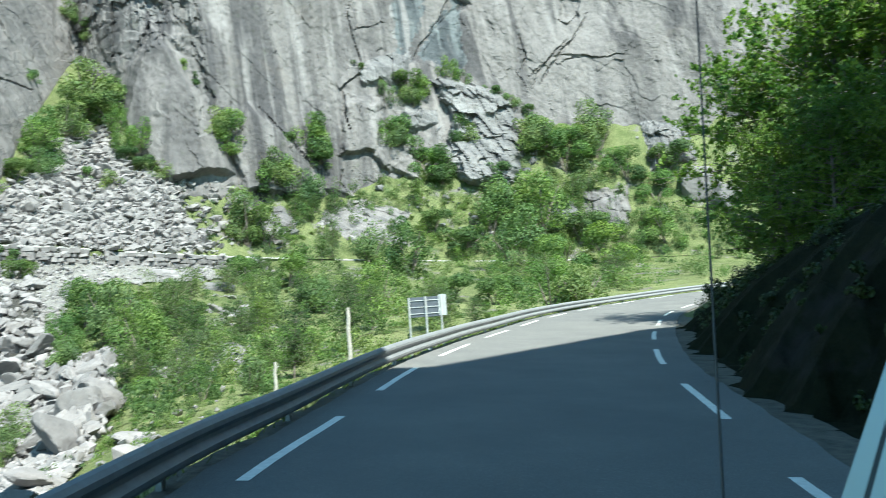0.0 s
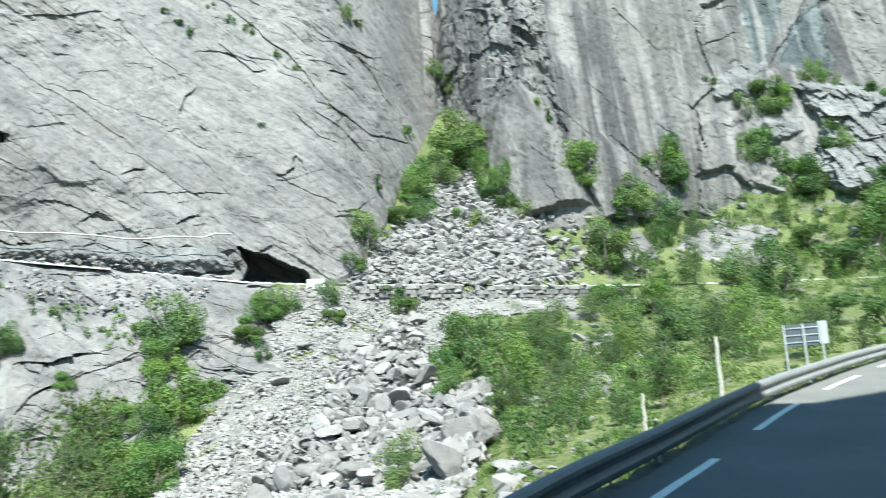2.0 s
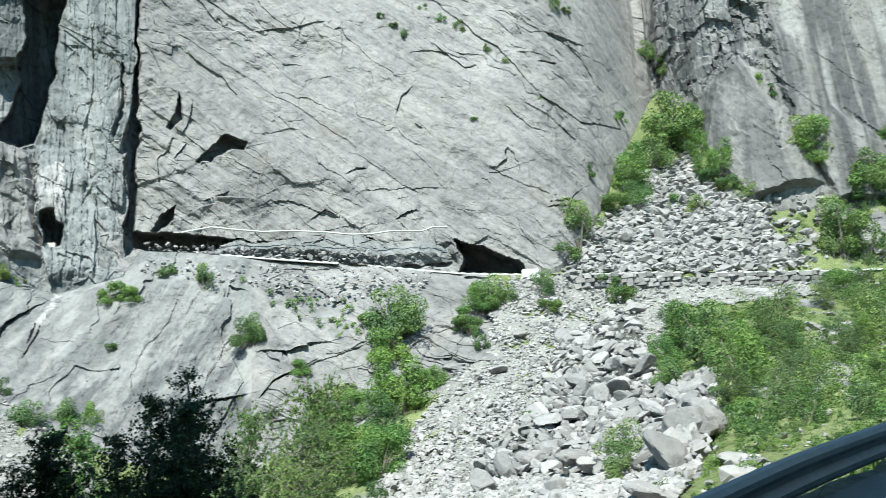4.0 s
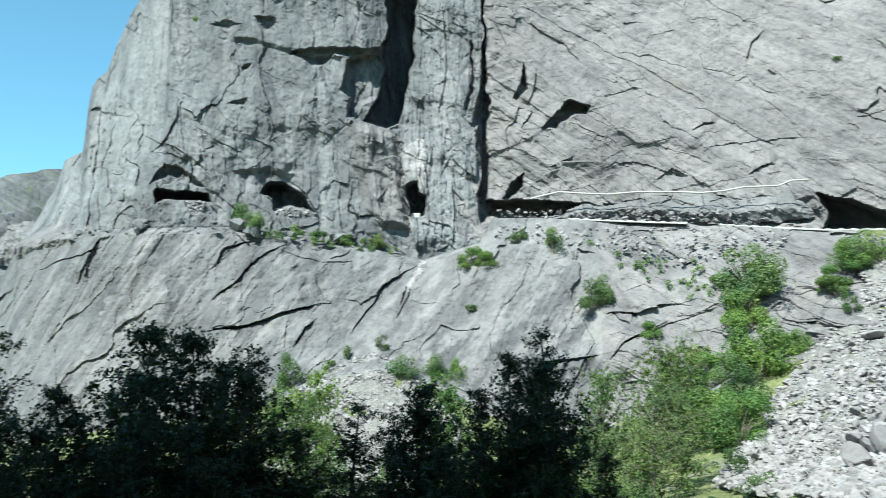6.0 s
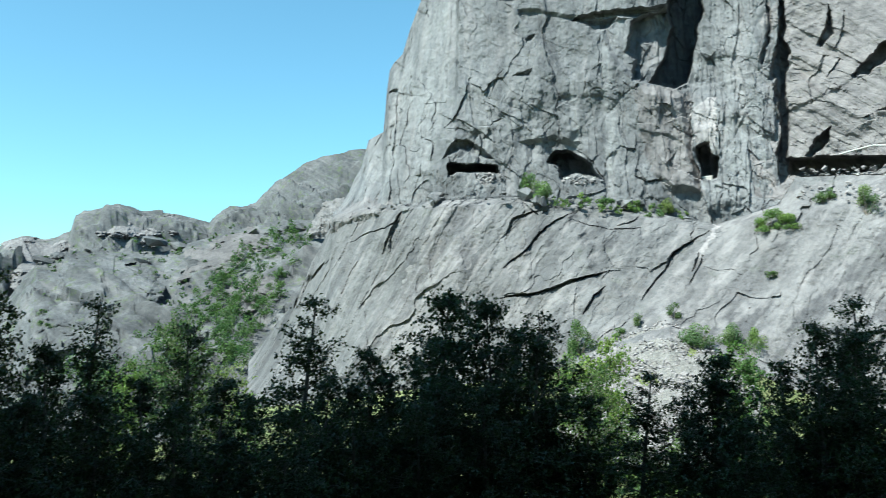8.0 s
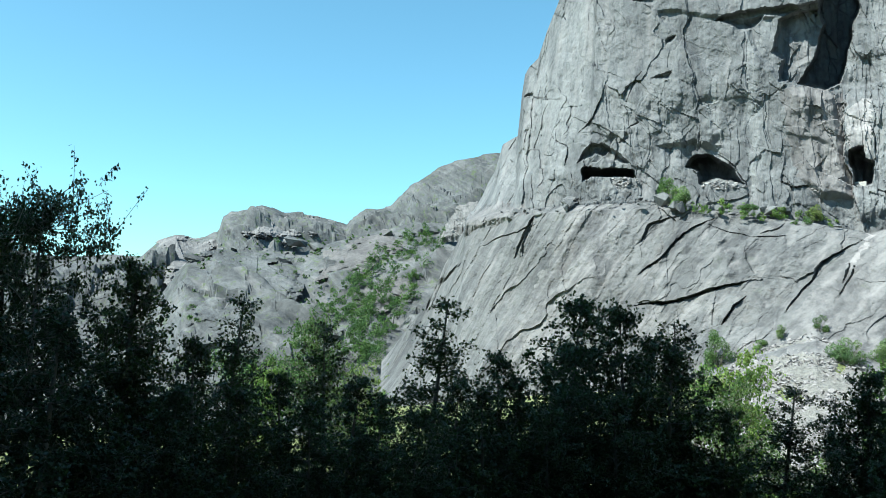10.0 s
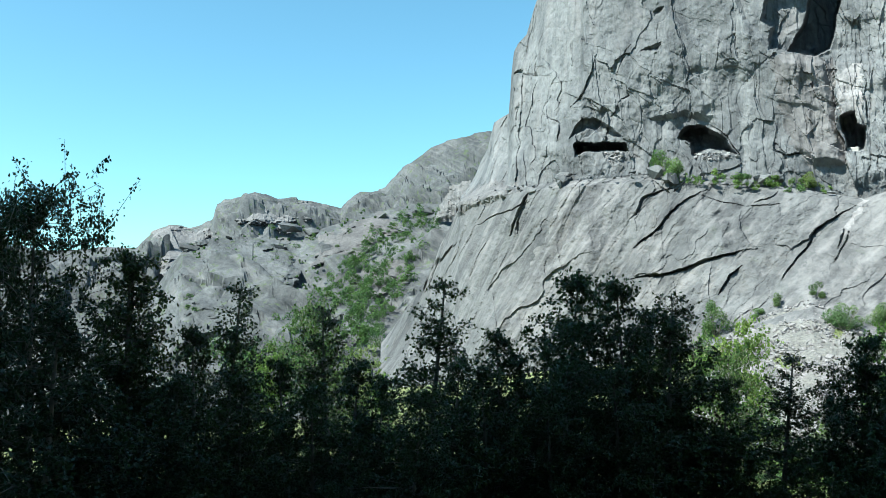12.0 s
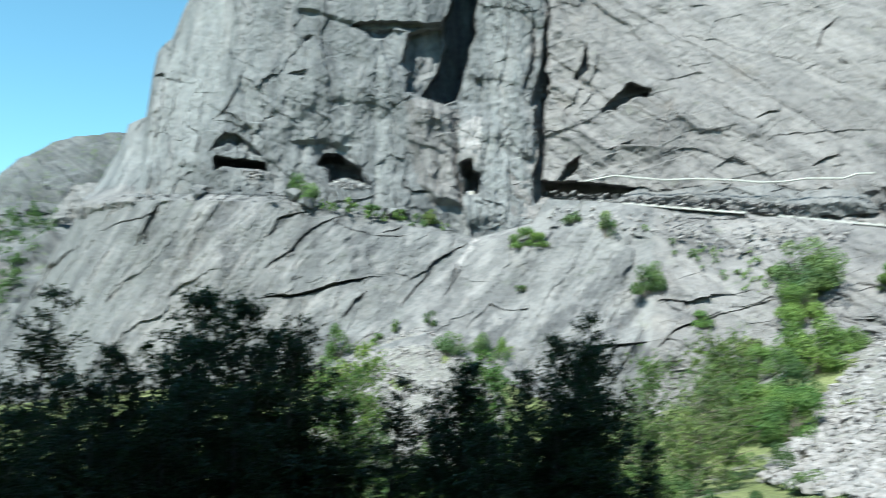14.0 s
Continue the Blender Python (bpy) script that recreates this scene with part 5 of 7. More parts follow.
def boulders():
    """The single large blocks: bearing, rise, width in degrees; which shape; height factor."""
    rows = [((22.40, 0.15, 2.98), 4, 1.0), ((27.87, -1.73, 4.84), 3, 1.0), ((31.19, -2.56, 2.31), 1, 1.0), ((23.13, -3.09, 1.94), 4, 1.2), ((29.06, 4.21, 2.46), 2, 0.9),
            ((26.34, 0.90, 2.23), 1, 0.8), ((25.62, 4.72, 2.61), 0, 0.9), ((23.10, 10.46, 2.38), 3, 1.0), ((18.65, 6.72, 3.35), 0, 0.8), 
            ((17.46, 0.25, 1.86), 2, 1.3), ((14.45, 3.30, 1.79), 3, 1.0), ((11.54, 2.78, 1.49), 0, 1.0), 
             ((24.45, -0.95, 2.23), 5, 1.0), ((34.89, -3.17, 2.61), 0, 1.0), ((36.84, -2.65, 1.86), 2, 1.0),
            ((-16.79, 9.94, 3.35), 1, 1.0), ((-17.91, 9.08, 2.61), 4, 1.2),
            ((41.74, 0.79, 1.86), 4, 1.0), ((37.11, 3.16, 1.86), 3, 1.0), ((69.89, -3.96, 1.86), 3, 1.0), ((78.31, -3.15, 1.34), 2, 1.0), ((97.07, -6.98, 2.23), 1, 1.0), ((18.83, -3.28, 4.47), 3, 0.7), ((21.42, -4.15, 3.35), 3, 0.8), ((14.03, 3.87, 2.61), 0, 0.9), ((12.08, 3.24, 1.86), 5, 1.0), ((14.62, 5.65, 2.23), 2, 0.9), ((8.01, 4.18, 2.98), 5, 0.8)]
    for k, ((az, el, deg), shape, tall) in enumerate(rows):
        p = spot(az, el)
        if az > 88:
            p = spot_far(az, el)
        s = deg * (p - EYE).length * math.pi / 180
        ob = new("boulder", BOULDERS[shape])
        ob.matrix_world = Matrix.Translation(p + Vector((0, 0, -0.08 * s))) @ Euler((0.25 * math.sin(k), 0.2 * math.cos(k * 2), math.radians(az) + 0.4 * math.sin(k * 3))).to_matrix().to_4x4() @ Matrix.Diagonal((s, s, s * tall, 1))
        tagged(ob, "large pale grey angular boulder lying on the slope", "boulder", "boulders on the slope")


boulders()


def loose_blocks():
    """The larger single blocks scattered over the scree and the hillside."""
    g = np.random.default_rng(97)
    rows = [(a, e, 0.75 + 1.7 * g.uniform() ** 2.2) for a, e in rand_in(COARSE, 210, g)]
    rows += [(a, e, 0.7 + 0.9 * g.uniform() ** 2) for a, e in rand_in(LOWER_FAN, 45, g)]
    rows += [(a, e, 0.8 + 1.4 * g.uniform() ** 2) for a, e in rand_in(UPPER_CONE, 40, g)]
    for a, e, size in rows:
        ob = new("boulder", BOULDERS[int(g.integers(6))])
        m = Matrix(turn_matrix(g, 0.45).tolist()).to_4x4()
        ob.matrix_world = Matrix.Translation(spot(a, e) + Vector((0, 0, 0.2 + 0.32 * size))) @ m @ Matrix.Diagonal((size, size * g.uniform(0.7, 1.1), size * g.uniform(0.6, 1.0), 1))
        tagged(ob, "broken grey block lying in the scree", "boulder", "blocks in the scree")


loose_blocks()


def outcrop(poly, proud, mat, seed, label, su=2.2, step=0.07, tilt=0.0, at=spot):
    """Bedrock that breaks through the slope inside the polygon: jointed slabs, proud metres thick, rooted in the hillside."""
    xs, ys = [p[0] for p in poly], [p[1] for p in poly]
    a, e = np.arange(min(xs) - 0.6, max(xs) + 0.6, step), np.arange(min(ys) - 0.6, max(ys) + 0.6, step)
    A, E = np.meshgrid(a, e, indexing="ij")
    P = np.array([tuple(at(u, v)) for u, v in zip(A.ravel(), E.ravel())])
    c, n = math.cos(radians(tilt)), math.sin(radians(tilt))
    mid = radians(sum(xs) / len(xs))
    t = P[:, 0] * math.cos(mid) + P[:, 1] * math.sin(mid)
    q = np.stack([t * c + P[:, 2] * n, P[:, 2] * c - t * n, P[:, 1]], 1)
    ja, je = A.ravel() + 0.18 * fbm(P / 2.0, 3, seed), E.ravel() + 0.18 * fbm(P / 2.0, 3, seed + 1)
    rim, _, _, _ = line_dist(ja, je, list(poly) + [poly[0]])
    rim = np.where(inside(ja, je, list(poly)), rim, -rim)
    d = proud * (1.15 * np.clip(rim / 0.45, -1, 1) + 0.5 * joints(q, su, su * 2.2, seed, 0.9) + 0.28 * joints(q, su * 0.4, su * 0.9, seed + 20, 0.9) + 0.5 * facets(q / su, seed + 5) + 0.1 * fbm(q / 0.8, 3, seed + 6))
    v = P - np.array(EYE)
    P = P - v / np.linalg.norm(v, axis=1)[:, None] * d[:, None]
    keep = (rim > -0.35).reshape(A.shape)
    keep = keep[:-1, :-1] & keep[1:, :-1] & keep[1:, 1:] & keep[:-1, 1:]
    i = np.arange(A.size).reshape(A.shape)
    F = np.stack([i[:-1, :-1], i[:-1, 1:], i[1:, 1:], i[1:, :-1]], -1)[keep]
    used, F = np.unique(F, return_inverse=True)
    tagged(new("rock_outcrop", mesh_from("rock_outcrop", P[used], F.reshape(-1, 4), mat)), label, "rock", "rock outcrops")


CRAG_WORD = "broken grey bedrock crag jutting out at the cliff foot"
SLAB_WORD = "pale grey bedrock slab leaning against the cliff foot"
FLAT_WORD = "low pale bedrock showing through grass and scrub"
outcrop([(0.6, 18.7), (-2.5, 18.3), (-5.5, 16.8), (-5.9, 13.3), (-4.9, 11.2), (-2.0, 11.6), (0.0, 13.2), (-1.0, 16.2)], 2.2, M_CRAGPALE, 601, CRAG_WORD, 3.4, tilt=30)
outcrop([(5.5, 17.5), (3.5, 17.5), (3.3, 15.1), (1.0, 13.4), (0.9, 11.7), (3.3, 12.6), (5.6, 14.8)], 1.5, M_STREAK, 602, SLAB_WORD, 6.0)
outcrop([(2.2, 17.0), (-0.5, 16.6), (-0.8, 15.2), (1.9, 15.2)], 1.3, M_CRAGPALE, 603, SLAB_WORD, 4.0)
outcrop([(5.3, 19.6), (1.6, 20.0), (1.4, 18.4), (5.0, 18.2)], 1.0, M_CRAGPALE, 611, CRAG_WORD, 2.4)
outcrop([(11.7, 17.2), (9.4, 15.5), (7.4, 13.3), (5.9, 11.4), (8.7, 11.5), (11.0, 14.2), (12.7, 15.5)], 1.2, M_STREAK, 604, SLAB_WORD, 7.0)
outcrop([(-9.5, 10.5), (-12.4, 10.4), (-12.0, 7.5), (-9.3, 8.5)], 1.3, M_STREAK, 605, FLAT_WORD, 4.0)
outcrop([(8.2, 9.6), (7.6, 10.4), (5.4, 10.9), (2.2, 9.9), (2.3, 7.8), (5.4, 8.1)], 0.7, M_LEDGE, 606, FLAT_WORD, 3.0, tilt=70)
outcrop([(18.0, 1.6), (15.6, 2.6), (13.8, 2.0), (12.3, 1.5), (14.3, 0.8), (17.4, -0.7)], 0.5, M_LEDGE, 607, FLAT_WORD, 2.5)
outcrop([(-7.0, 9.6), (-8.6, 9.8), (-9.4, 8.9), (-8.0, 8.2), (-6.6, 8.4)], 0.9, M_CRAGPALE, 608, FLAT_WORD, 2.2)
outcrop([(-13.5, 14.4), (-16.5, 14.2), (-16.8, 11.6), (-14.0, 11.2)], 1.4, M_CRAGPALE, 609, CRAG_WORD, 2.6)
outcrop([(12.6, 10.2), (10.6, 10.6), (9.0, 9.8), (10.6, 8.6), (12.8, 9.0)], 0.6, M_LEDGE, 610, FLAT_WORD, 2.0, tilt=70)
outcrop([(52.6, 10.85), (51.2, 11.5), (49.4, 11.3), (47.6, 11.7), (45.6, 11.3), (43.8, 11.6), (42.0, 11.2), (38.4, 11.3), (37.6, 10.2), (41.4, 10.1), (46.0, 10.5), (49.6, 10.8)], 0.55, M_CRAGPALE, 612, "dark broken rock hanging along the half tunnel", 1.3, 0.06, 60)


def spot_ridge(az, el):
    """A place on the distant ridge."""
    top = float(curve(RIDGE_TOP)(az))
    u = np.clip((el + 3) / (top + 3), 0, 1) ** 1.25
    r = 220 + 110 * u ** 1.15
    return Vector((-math.sin(radians(az)) * r, math.cos(radians(az)) * r, EYE.z + r * math.tan(radians(min(el, top)))))


outcrop([(102.75, 6.3), (102.5, 7.75), (101.1, 8.2), (100.3, 8.45), (98.2, 8.18), (95.3, 7.89), (95.6, 7.1), (98.2, 6.5)], 5.0, M_CRAG, 620, "dark craggy summit of the distant ridge", 9.0, 0.06, 20, spot_ridge)
outcrop([(106.4, 5.7), (105.6, 6.2), (104.0, 6.1), (103.0, 6.4), (103.2, 4.2), (105.8, 3.4)], 4.0, M_CRAG, 621, "dark craggy shoulder of the distant ridge", 9.0, 0.08, 20, spot_ridge)
outcrop([(103.6, 5.2), (101.0, 5.6), (98.0, 5.4), (97.6, 3.4), (99.0, 1.6), (102.0, 0.6), (104.4, 1.2)], 2.2, M_FAR, 622, "pale rounded rock face on the far mountainside", 8.0, 0.08, 50, spot_far)
outcrop([(96.0, 6.0), (92.2, 7.3), (91.4, 6.6), (93.8, 4.9), (96.4, 4.2)], 1.8, M_FARSLAB, 623, "smooth tan rock slab on the far mountainside", 14.0, 0.08, 60, spot_far)
outcrop([(93.6, 3.3), (91.0, 4.6), (90.4, 3.6), (92.6, 2.3)], 1.5, M_FARSLAB, 624, "smooth tan rock slab on the far mountainside", 10.0, 0.08, 60, spot_far)
outcrop([(88.4, 7.2), (87.3, 9.2), (85.2, 9.7), (83.2, 9.6), (83.0, 9.0), (86.2, 7.9)], 0.9, M_CRAG, 630, "dark broken rock on the ledge under the headland", 1.6, 0.06)
far_poly = [(86.84, 8.36), (93.93, 7.77), (104.43, 5.24), (105.49, -0.52), (99.41, -2.91), (92.38, -1.34), (89.85, 3.65)]
pl = rand_in(far_poly, 70, g0)
stones("far_outcrops", [spot_far(a, e) for a, e in pl], sizes_for(len(pl), 1.5, 9.0, g0, 2.2), M_FAR, "grey rock outcrops on the far mountainside", 62, 0.36, 0.16, 0.6)


def gallery_walls():
    """Low pale walls closing the galleries towards the drop."""
    for (a0, e0), (a1, e1) in (((79.33, 11.21), (76.24, 11.26)), ((71.70, 11.12), (69.59, 11.06)), ((62.86, 10.98), (62.21, 10.95))):
        ends = [Vector((-math.sin(radians(a)) * (float(R_W(a)) + 1.1), math.cos(radians(a)) * (float(R_W(a)) + 1.1), EYE.z + (float(R_W(a)) + 1.1) * math.tan(radians(e)))) for a, e in ((a0, e0), (a1, e1))]
        d = ends[1] - ends[0]
        bm = bmesh.new()
        box(bm, (d.length, 0.4, 0.95), Matrix.Translation((ends[0] + ends[1]) / 2) @ Matrix.Rotation(math.atan2(d.y, d.x), 4, "Z"), 0.05)
        me = bpy.data.meshes.new("gallery_wall")
        bm.to_mesh(me)
        bm.free()
        me.materials.append(M_CONCRETE)
        tagged(new("gallery_wall", me), "low pale concrete wall across a rock gallery opening", "wall", "gallery walls")


gallery_walls()


for k, band in enumerate(([(80.26, 10.85), (79.72, 11.39), (75.85, 11.67), (75.72, 11.16), (77.89, 10.84), (79.95, 10.36)], [(71.86, 11.32), (70.06, 11.37), (68.99, 11.03), (70.87, 10.83), (71.78, 10.95)])):
    pl = rand_in(band, (150, 70)[k], g0)
    stones("gallery_rubble", [spot(a, e) - Vector((0, 0, 0.25)) for a, e in pl], sizes_for(len(pl), 0.18, 0.6, g0, 1.5), M_STONE, "pale rubble heaped below a rock gallery opening", 63 + k, 0.2, 0.5)


# ---- the old road: retaining wall, parapet, pipe ----
def parapet():
    """A low pale parapet along the outer edge of the old road."""
    az = np.linspace(-9, 53.9, 420)
    r, e = R_E(az), E_E(az)
    V = []
    for a, rr, ee in zip(az, r, e):
        z = EYE.z + rr * math.tan(radians(ee))
        top = z + 0.06 + 0.05 * math.sin(a * 9)
        for q, h in ((rr - 0.35, z - 0.12), (rr - 0.33, top), (rr - 0.02, top), (rr, z - 0.12)):
            V.append((-math.sin(radians(a)) * q, math.cos(radians(a)) * q, h))
    F = [(i * 4 + j, i * 4 + (j + 1) % 4, i * 4 + 4 + (j + 1) % 4, i * 4 + 4 + j) for i in range(len(az) - 1) if math.sin(i * 0.21) + math.sin(i * 0.083 + 1) > -1.1 for j in range(4)]
    tagged(new("parapet", mesh_from("parapet", V, F, M_CONCRETE)), "low pale concrete parapet along the old cliff road", "parapet", kind="structure")


parapet()


def old_road():
    az = np.linspace(-40, 58, 300)
    V = []
    for a in az:
        rr, z = float(R_E(a)), EYE.z + float(R_E(a)) * math.tan(radians(float(E_E(a))))
        for q in (rr - 0.1, rr + 2.9):
            V.append((-math.sin(radians(a)) * q, math.cos(radians(a)) * q, z + 0.04))
    F = [(i * 2, i * 2 + 1, i * 2 + 3, i * 2 + 2) for i in range(len(az) - 1)]
    tagged(new("old_road", mesh_from("old_road", V, F, M_GRAVEL)), "narrow disused gravel road on a cliff ledge", "road", kind="structure")


old_road()


def retaining_wall():
    """Dry stone wall that carries the old road; each course of rough blocks."""
    g = np.random.default_rng(91)
    root = tagged(new("retaining_wall"), "dry stone wall of pale rough blocks under the old road", "wall", kind="structure")
    shapes = []
    for k in range(6):
        bm = bmesh.new()
        box(bm, (1, 1, 1), Matrix(), 0.10)
        for v in bm.verts:
            v.co += Vector(g.normal(0, 0.06, 3))
        me = bpy.data.meshes.new("stone_block")
        bm.to_mesh(me)
        bm.free()
        me.materials.append(M_WALLSTONE)
        shapes.append(me)
    count = 0
    for a0, a1, courses in ((13.6, 21.5, 4), (22.5, 29.0, 3)):
        for c in range(courses):
            a = a0 + g.uniform(0, 0.3)
            while a < a1 and count < 300:
                rr = float(R_E(a)) - 0.30 - 0.06 * c
                w = g.uniform(0.45, 1.5)
                rise = float(E_E(a))
                z = EYE.z + rr * math.tan(radians(rise)) - 0.28 - 0.55 * c + g.normal(0, 0.07)
                ob = new("stone_block", shapes[int(g.integers(6))])
                ob.parent = root
                ob.matrix_local = Matrix.Translation((-math.sin(radians(a)) * rr, math.cos(radians(a)) * rr, z)) @ Matrix.Rotation(radians(a) + g.normal(0, 0.16), 4, "Z") @ Matrix.Rotation(g.normal(0, 0.09), 4, "Y") @ Matrix.Diagonal((w, 0.7, g.uniform(0.36, 0.62), 1))
                a += math.degrees((w + 0.03) / rr)
                count += 1


retaining_wall()


def pipe():
    """The pale pipe hung along the half-tunnel's brow, on brackets."""
    root = tagged(new("pipe"), "pale pipe slung along the rock brow above the old road", "pipe")
    path = [(54.82, 12.10), (53.88, 12.31), (52.93, 12.49), (51.60, 12.36), (49.71, 12.21), (47.80, 12.28), (45.52, 12.16), (43.83, 11.98), (42.50, 12.00), (41.18, 12.15), (39.13, 12.07), (38.37, 12.32), (37.42, 12.29)]
    pts = []
    for a, e in path:
        rr = float(R_W(a)) - 0.9
        pts.append((-math.sin(radians(a)) * rr, math.cos(radians(a)) * rr, EYE.z + rr * math.tan(radians(e))))
    vs, fs = tube(pts, [0.10] * len(pts), 8)
    ob = new("pipe_run", mesh_from("pipe_run", vs, fs, M_CONCRETE, True))
    ob.parent = root
    for p in pts[1::2]:
        v, f = tube([p, Vector(p) * 1.02 + Vector((0, 0, 0.25))], [0.04, 0.04], 6)
        ob = new("bracket", mesh_from("bracket", v, f, M_STEEL))
        ob.parent = root


pipe()


def concrete_block():
    az, el = (31.93, 8.70)
    p = spot(az, el)
    root = tagged(new("barrier_block"), "white concrete barrier block at the tunnel mouth", "barrier")
    bm = bmesh.new()
    m4 = Matrix.Translation(p + Vector((0.3, -0.8, 0.3))) @ Matrix.Rotation(radians(az), 4, "Z")
    box(bm, (1.9, 0.6, 0.9), m4, 0.06)
    part("block", bm, plain("white_paint", (0.42, 0.42, 0.40), 0.8, 0, 0.12, 3), root)
    bm = bmesh.new()
    box(bm, (2.2, 0.8, 0.3), m4 @ Matrix.Translation((0, 0, -0.58)), 0.05)
    part("footing", bm, M_CONCRETE, root)


concrete_block()


# ---- plants ----
def leaf_quads(centres, size, g, droop=0.0, out=None):
    """A bent diamond for each leaf: (n*4, 3) verts and (n, 4) faces. out: the ways that the leaves roughly face."""
    n = len(centres)
    if out is None:
        d = g.normal(size=(n, 3))
        d[:, 2] -= droop
        d /= np.linalg.norm(d, axis=1)[:, None]
        q = np.cross(d, g.normal(size=(n, 3)))
    else:
        face = out + g.normal(0, 0.42, (n, 3)) + np.array([0, 0, 0.25])
        q = np.cross(face, g.normal(size=(n, 3)))
        d = np.cross(q, face)
        d /= np.linalg.norm(d, axis=1)[:, None] + 1e-9
    q /= np.linalg.norm(q, axis=1)[:, None] + 1e-9
    L = size * g.uniform(0.6, 1.3, (n, 1))
    nrm = np.cross(d, q)
    a, b = centres - d * L * 0.5, centres + d * L * 0.5
    s, t = centres + q * L * 0.34 + nrm * L * 0.1, centres - q * L * 0.34 + nrm * L * 0.1
    V = np.stack([a, s, b, t], 1).reshape(-1, 3)
    return V, np.arange(n * 4).reshape(n, 4)


def clump_points(n, g, lobes=7, flat=0.85):
    """Points on the outer shells of many small lobes, and the ways out of them: an uneven crown about 1 m in radius, standing on z = 0."""
    w = g.uniform(0, 6.283, lobes)
    high = g.uniform(0, 1, lobes)
    far = 0.72 * np.sqrt(1 - 0.75 * high ** 2) * np.sqrt(g.uniform(0.05, 1, lobes))
    c = np.stack([far * np.cos(w), far * np.sin(w), 0.15 + 0.85 * high], 1) + g.normal(0, 0.06, (lobes, 3))
    rad = g.uniform(0.22, 0.44, lobes) * (7.0 / lobes) ** 0.22
    k = g.choice(lobes, n, p=rad ** 2 / (rad ** 2).sum())
    d = g.normal(size=(n, 3))
    d[:, 2] += 0.25
    d /= np.linalg.norm(d, axis=1)[:, None]
    p = c[k] + d * (rad[k] * g.uniform(0.6, 1.08, n) ** 0.7)[:, None] * np.array([1, 1, flat])
    p[:, 2] = np.maximum(p[:, 2], 0.02 + 0.1 * g.uniform(0, 1, n))
    return p, d


def bush_kind(seed, n=4200, leaf=0.066, tall=1.0):
    g = np.random.default_rng(seed)
    p, out = clump_points(n, g, 10 + seed % 6)
    V, F = leaf_quads(p * np.array([1, 1, tall]), leaf, g, 0.2, out)
    fol = mesh_from("foliage", V, F, (M_LEAF3, M_LEAF, M_LEAF4)[seed % 3])
    sv, sf, base = [], [], 0
    for k in range(6):
        w = g.uniform(0, 6.28)
        tip = Vector((0.55 * math.cos(w), 0.55 * math.sin(w), g.uniform(0.5, 0.95) * tall))
        v, f = tube([(0, 0, -0.15), tip * 0.5 + Vector((0, 0, 0.1)), tip], [0.035, 0.022, 0.008], 5)
        sv += v
        sf += [tuple(i + base for i in q) for q in f]
        base += len(v)
    return fol, mesh_from("stem", sv, sf, M_BARK)


BUSHES = [bush_kind(400 + k, tall=(1.0, 1.3, 0.8, 1.6, 1.1, 1.45)[k]) for k in range(6)]


def bush(p, radius, kind, turn, label="green leafy shrub growing on the rocky slope", group="shrubs on the slope", name="shrub"):
    fol, stems = BUSHES[kind % 6]
    root = new(name)
    root.matrix_world = Matrix.Translation(p) @ Matrix.Rotation(turn, 4, "Z") @ Matrix.Diagonal((radius, radius, radius, 1))
    for nm, me in (("foliage", fol), ("stem", stems)):
        ob = new(nm, me)
        ob.parent = root
    return tagged(root, label, "shrub", group)


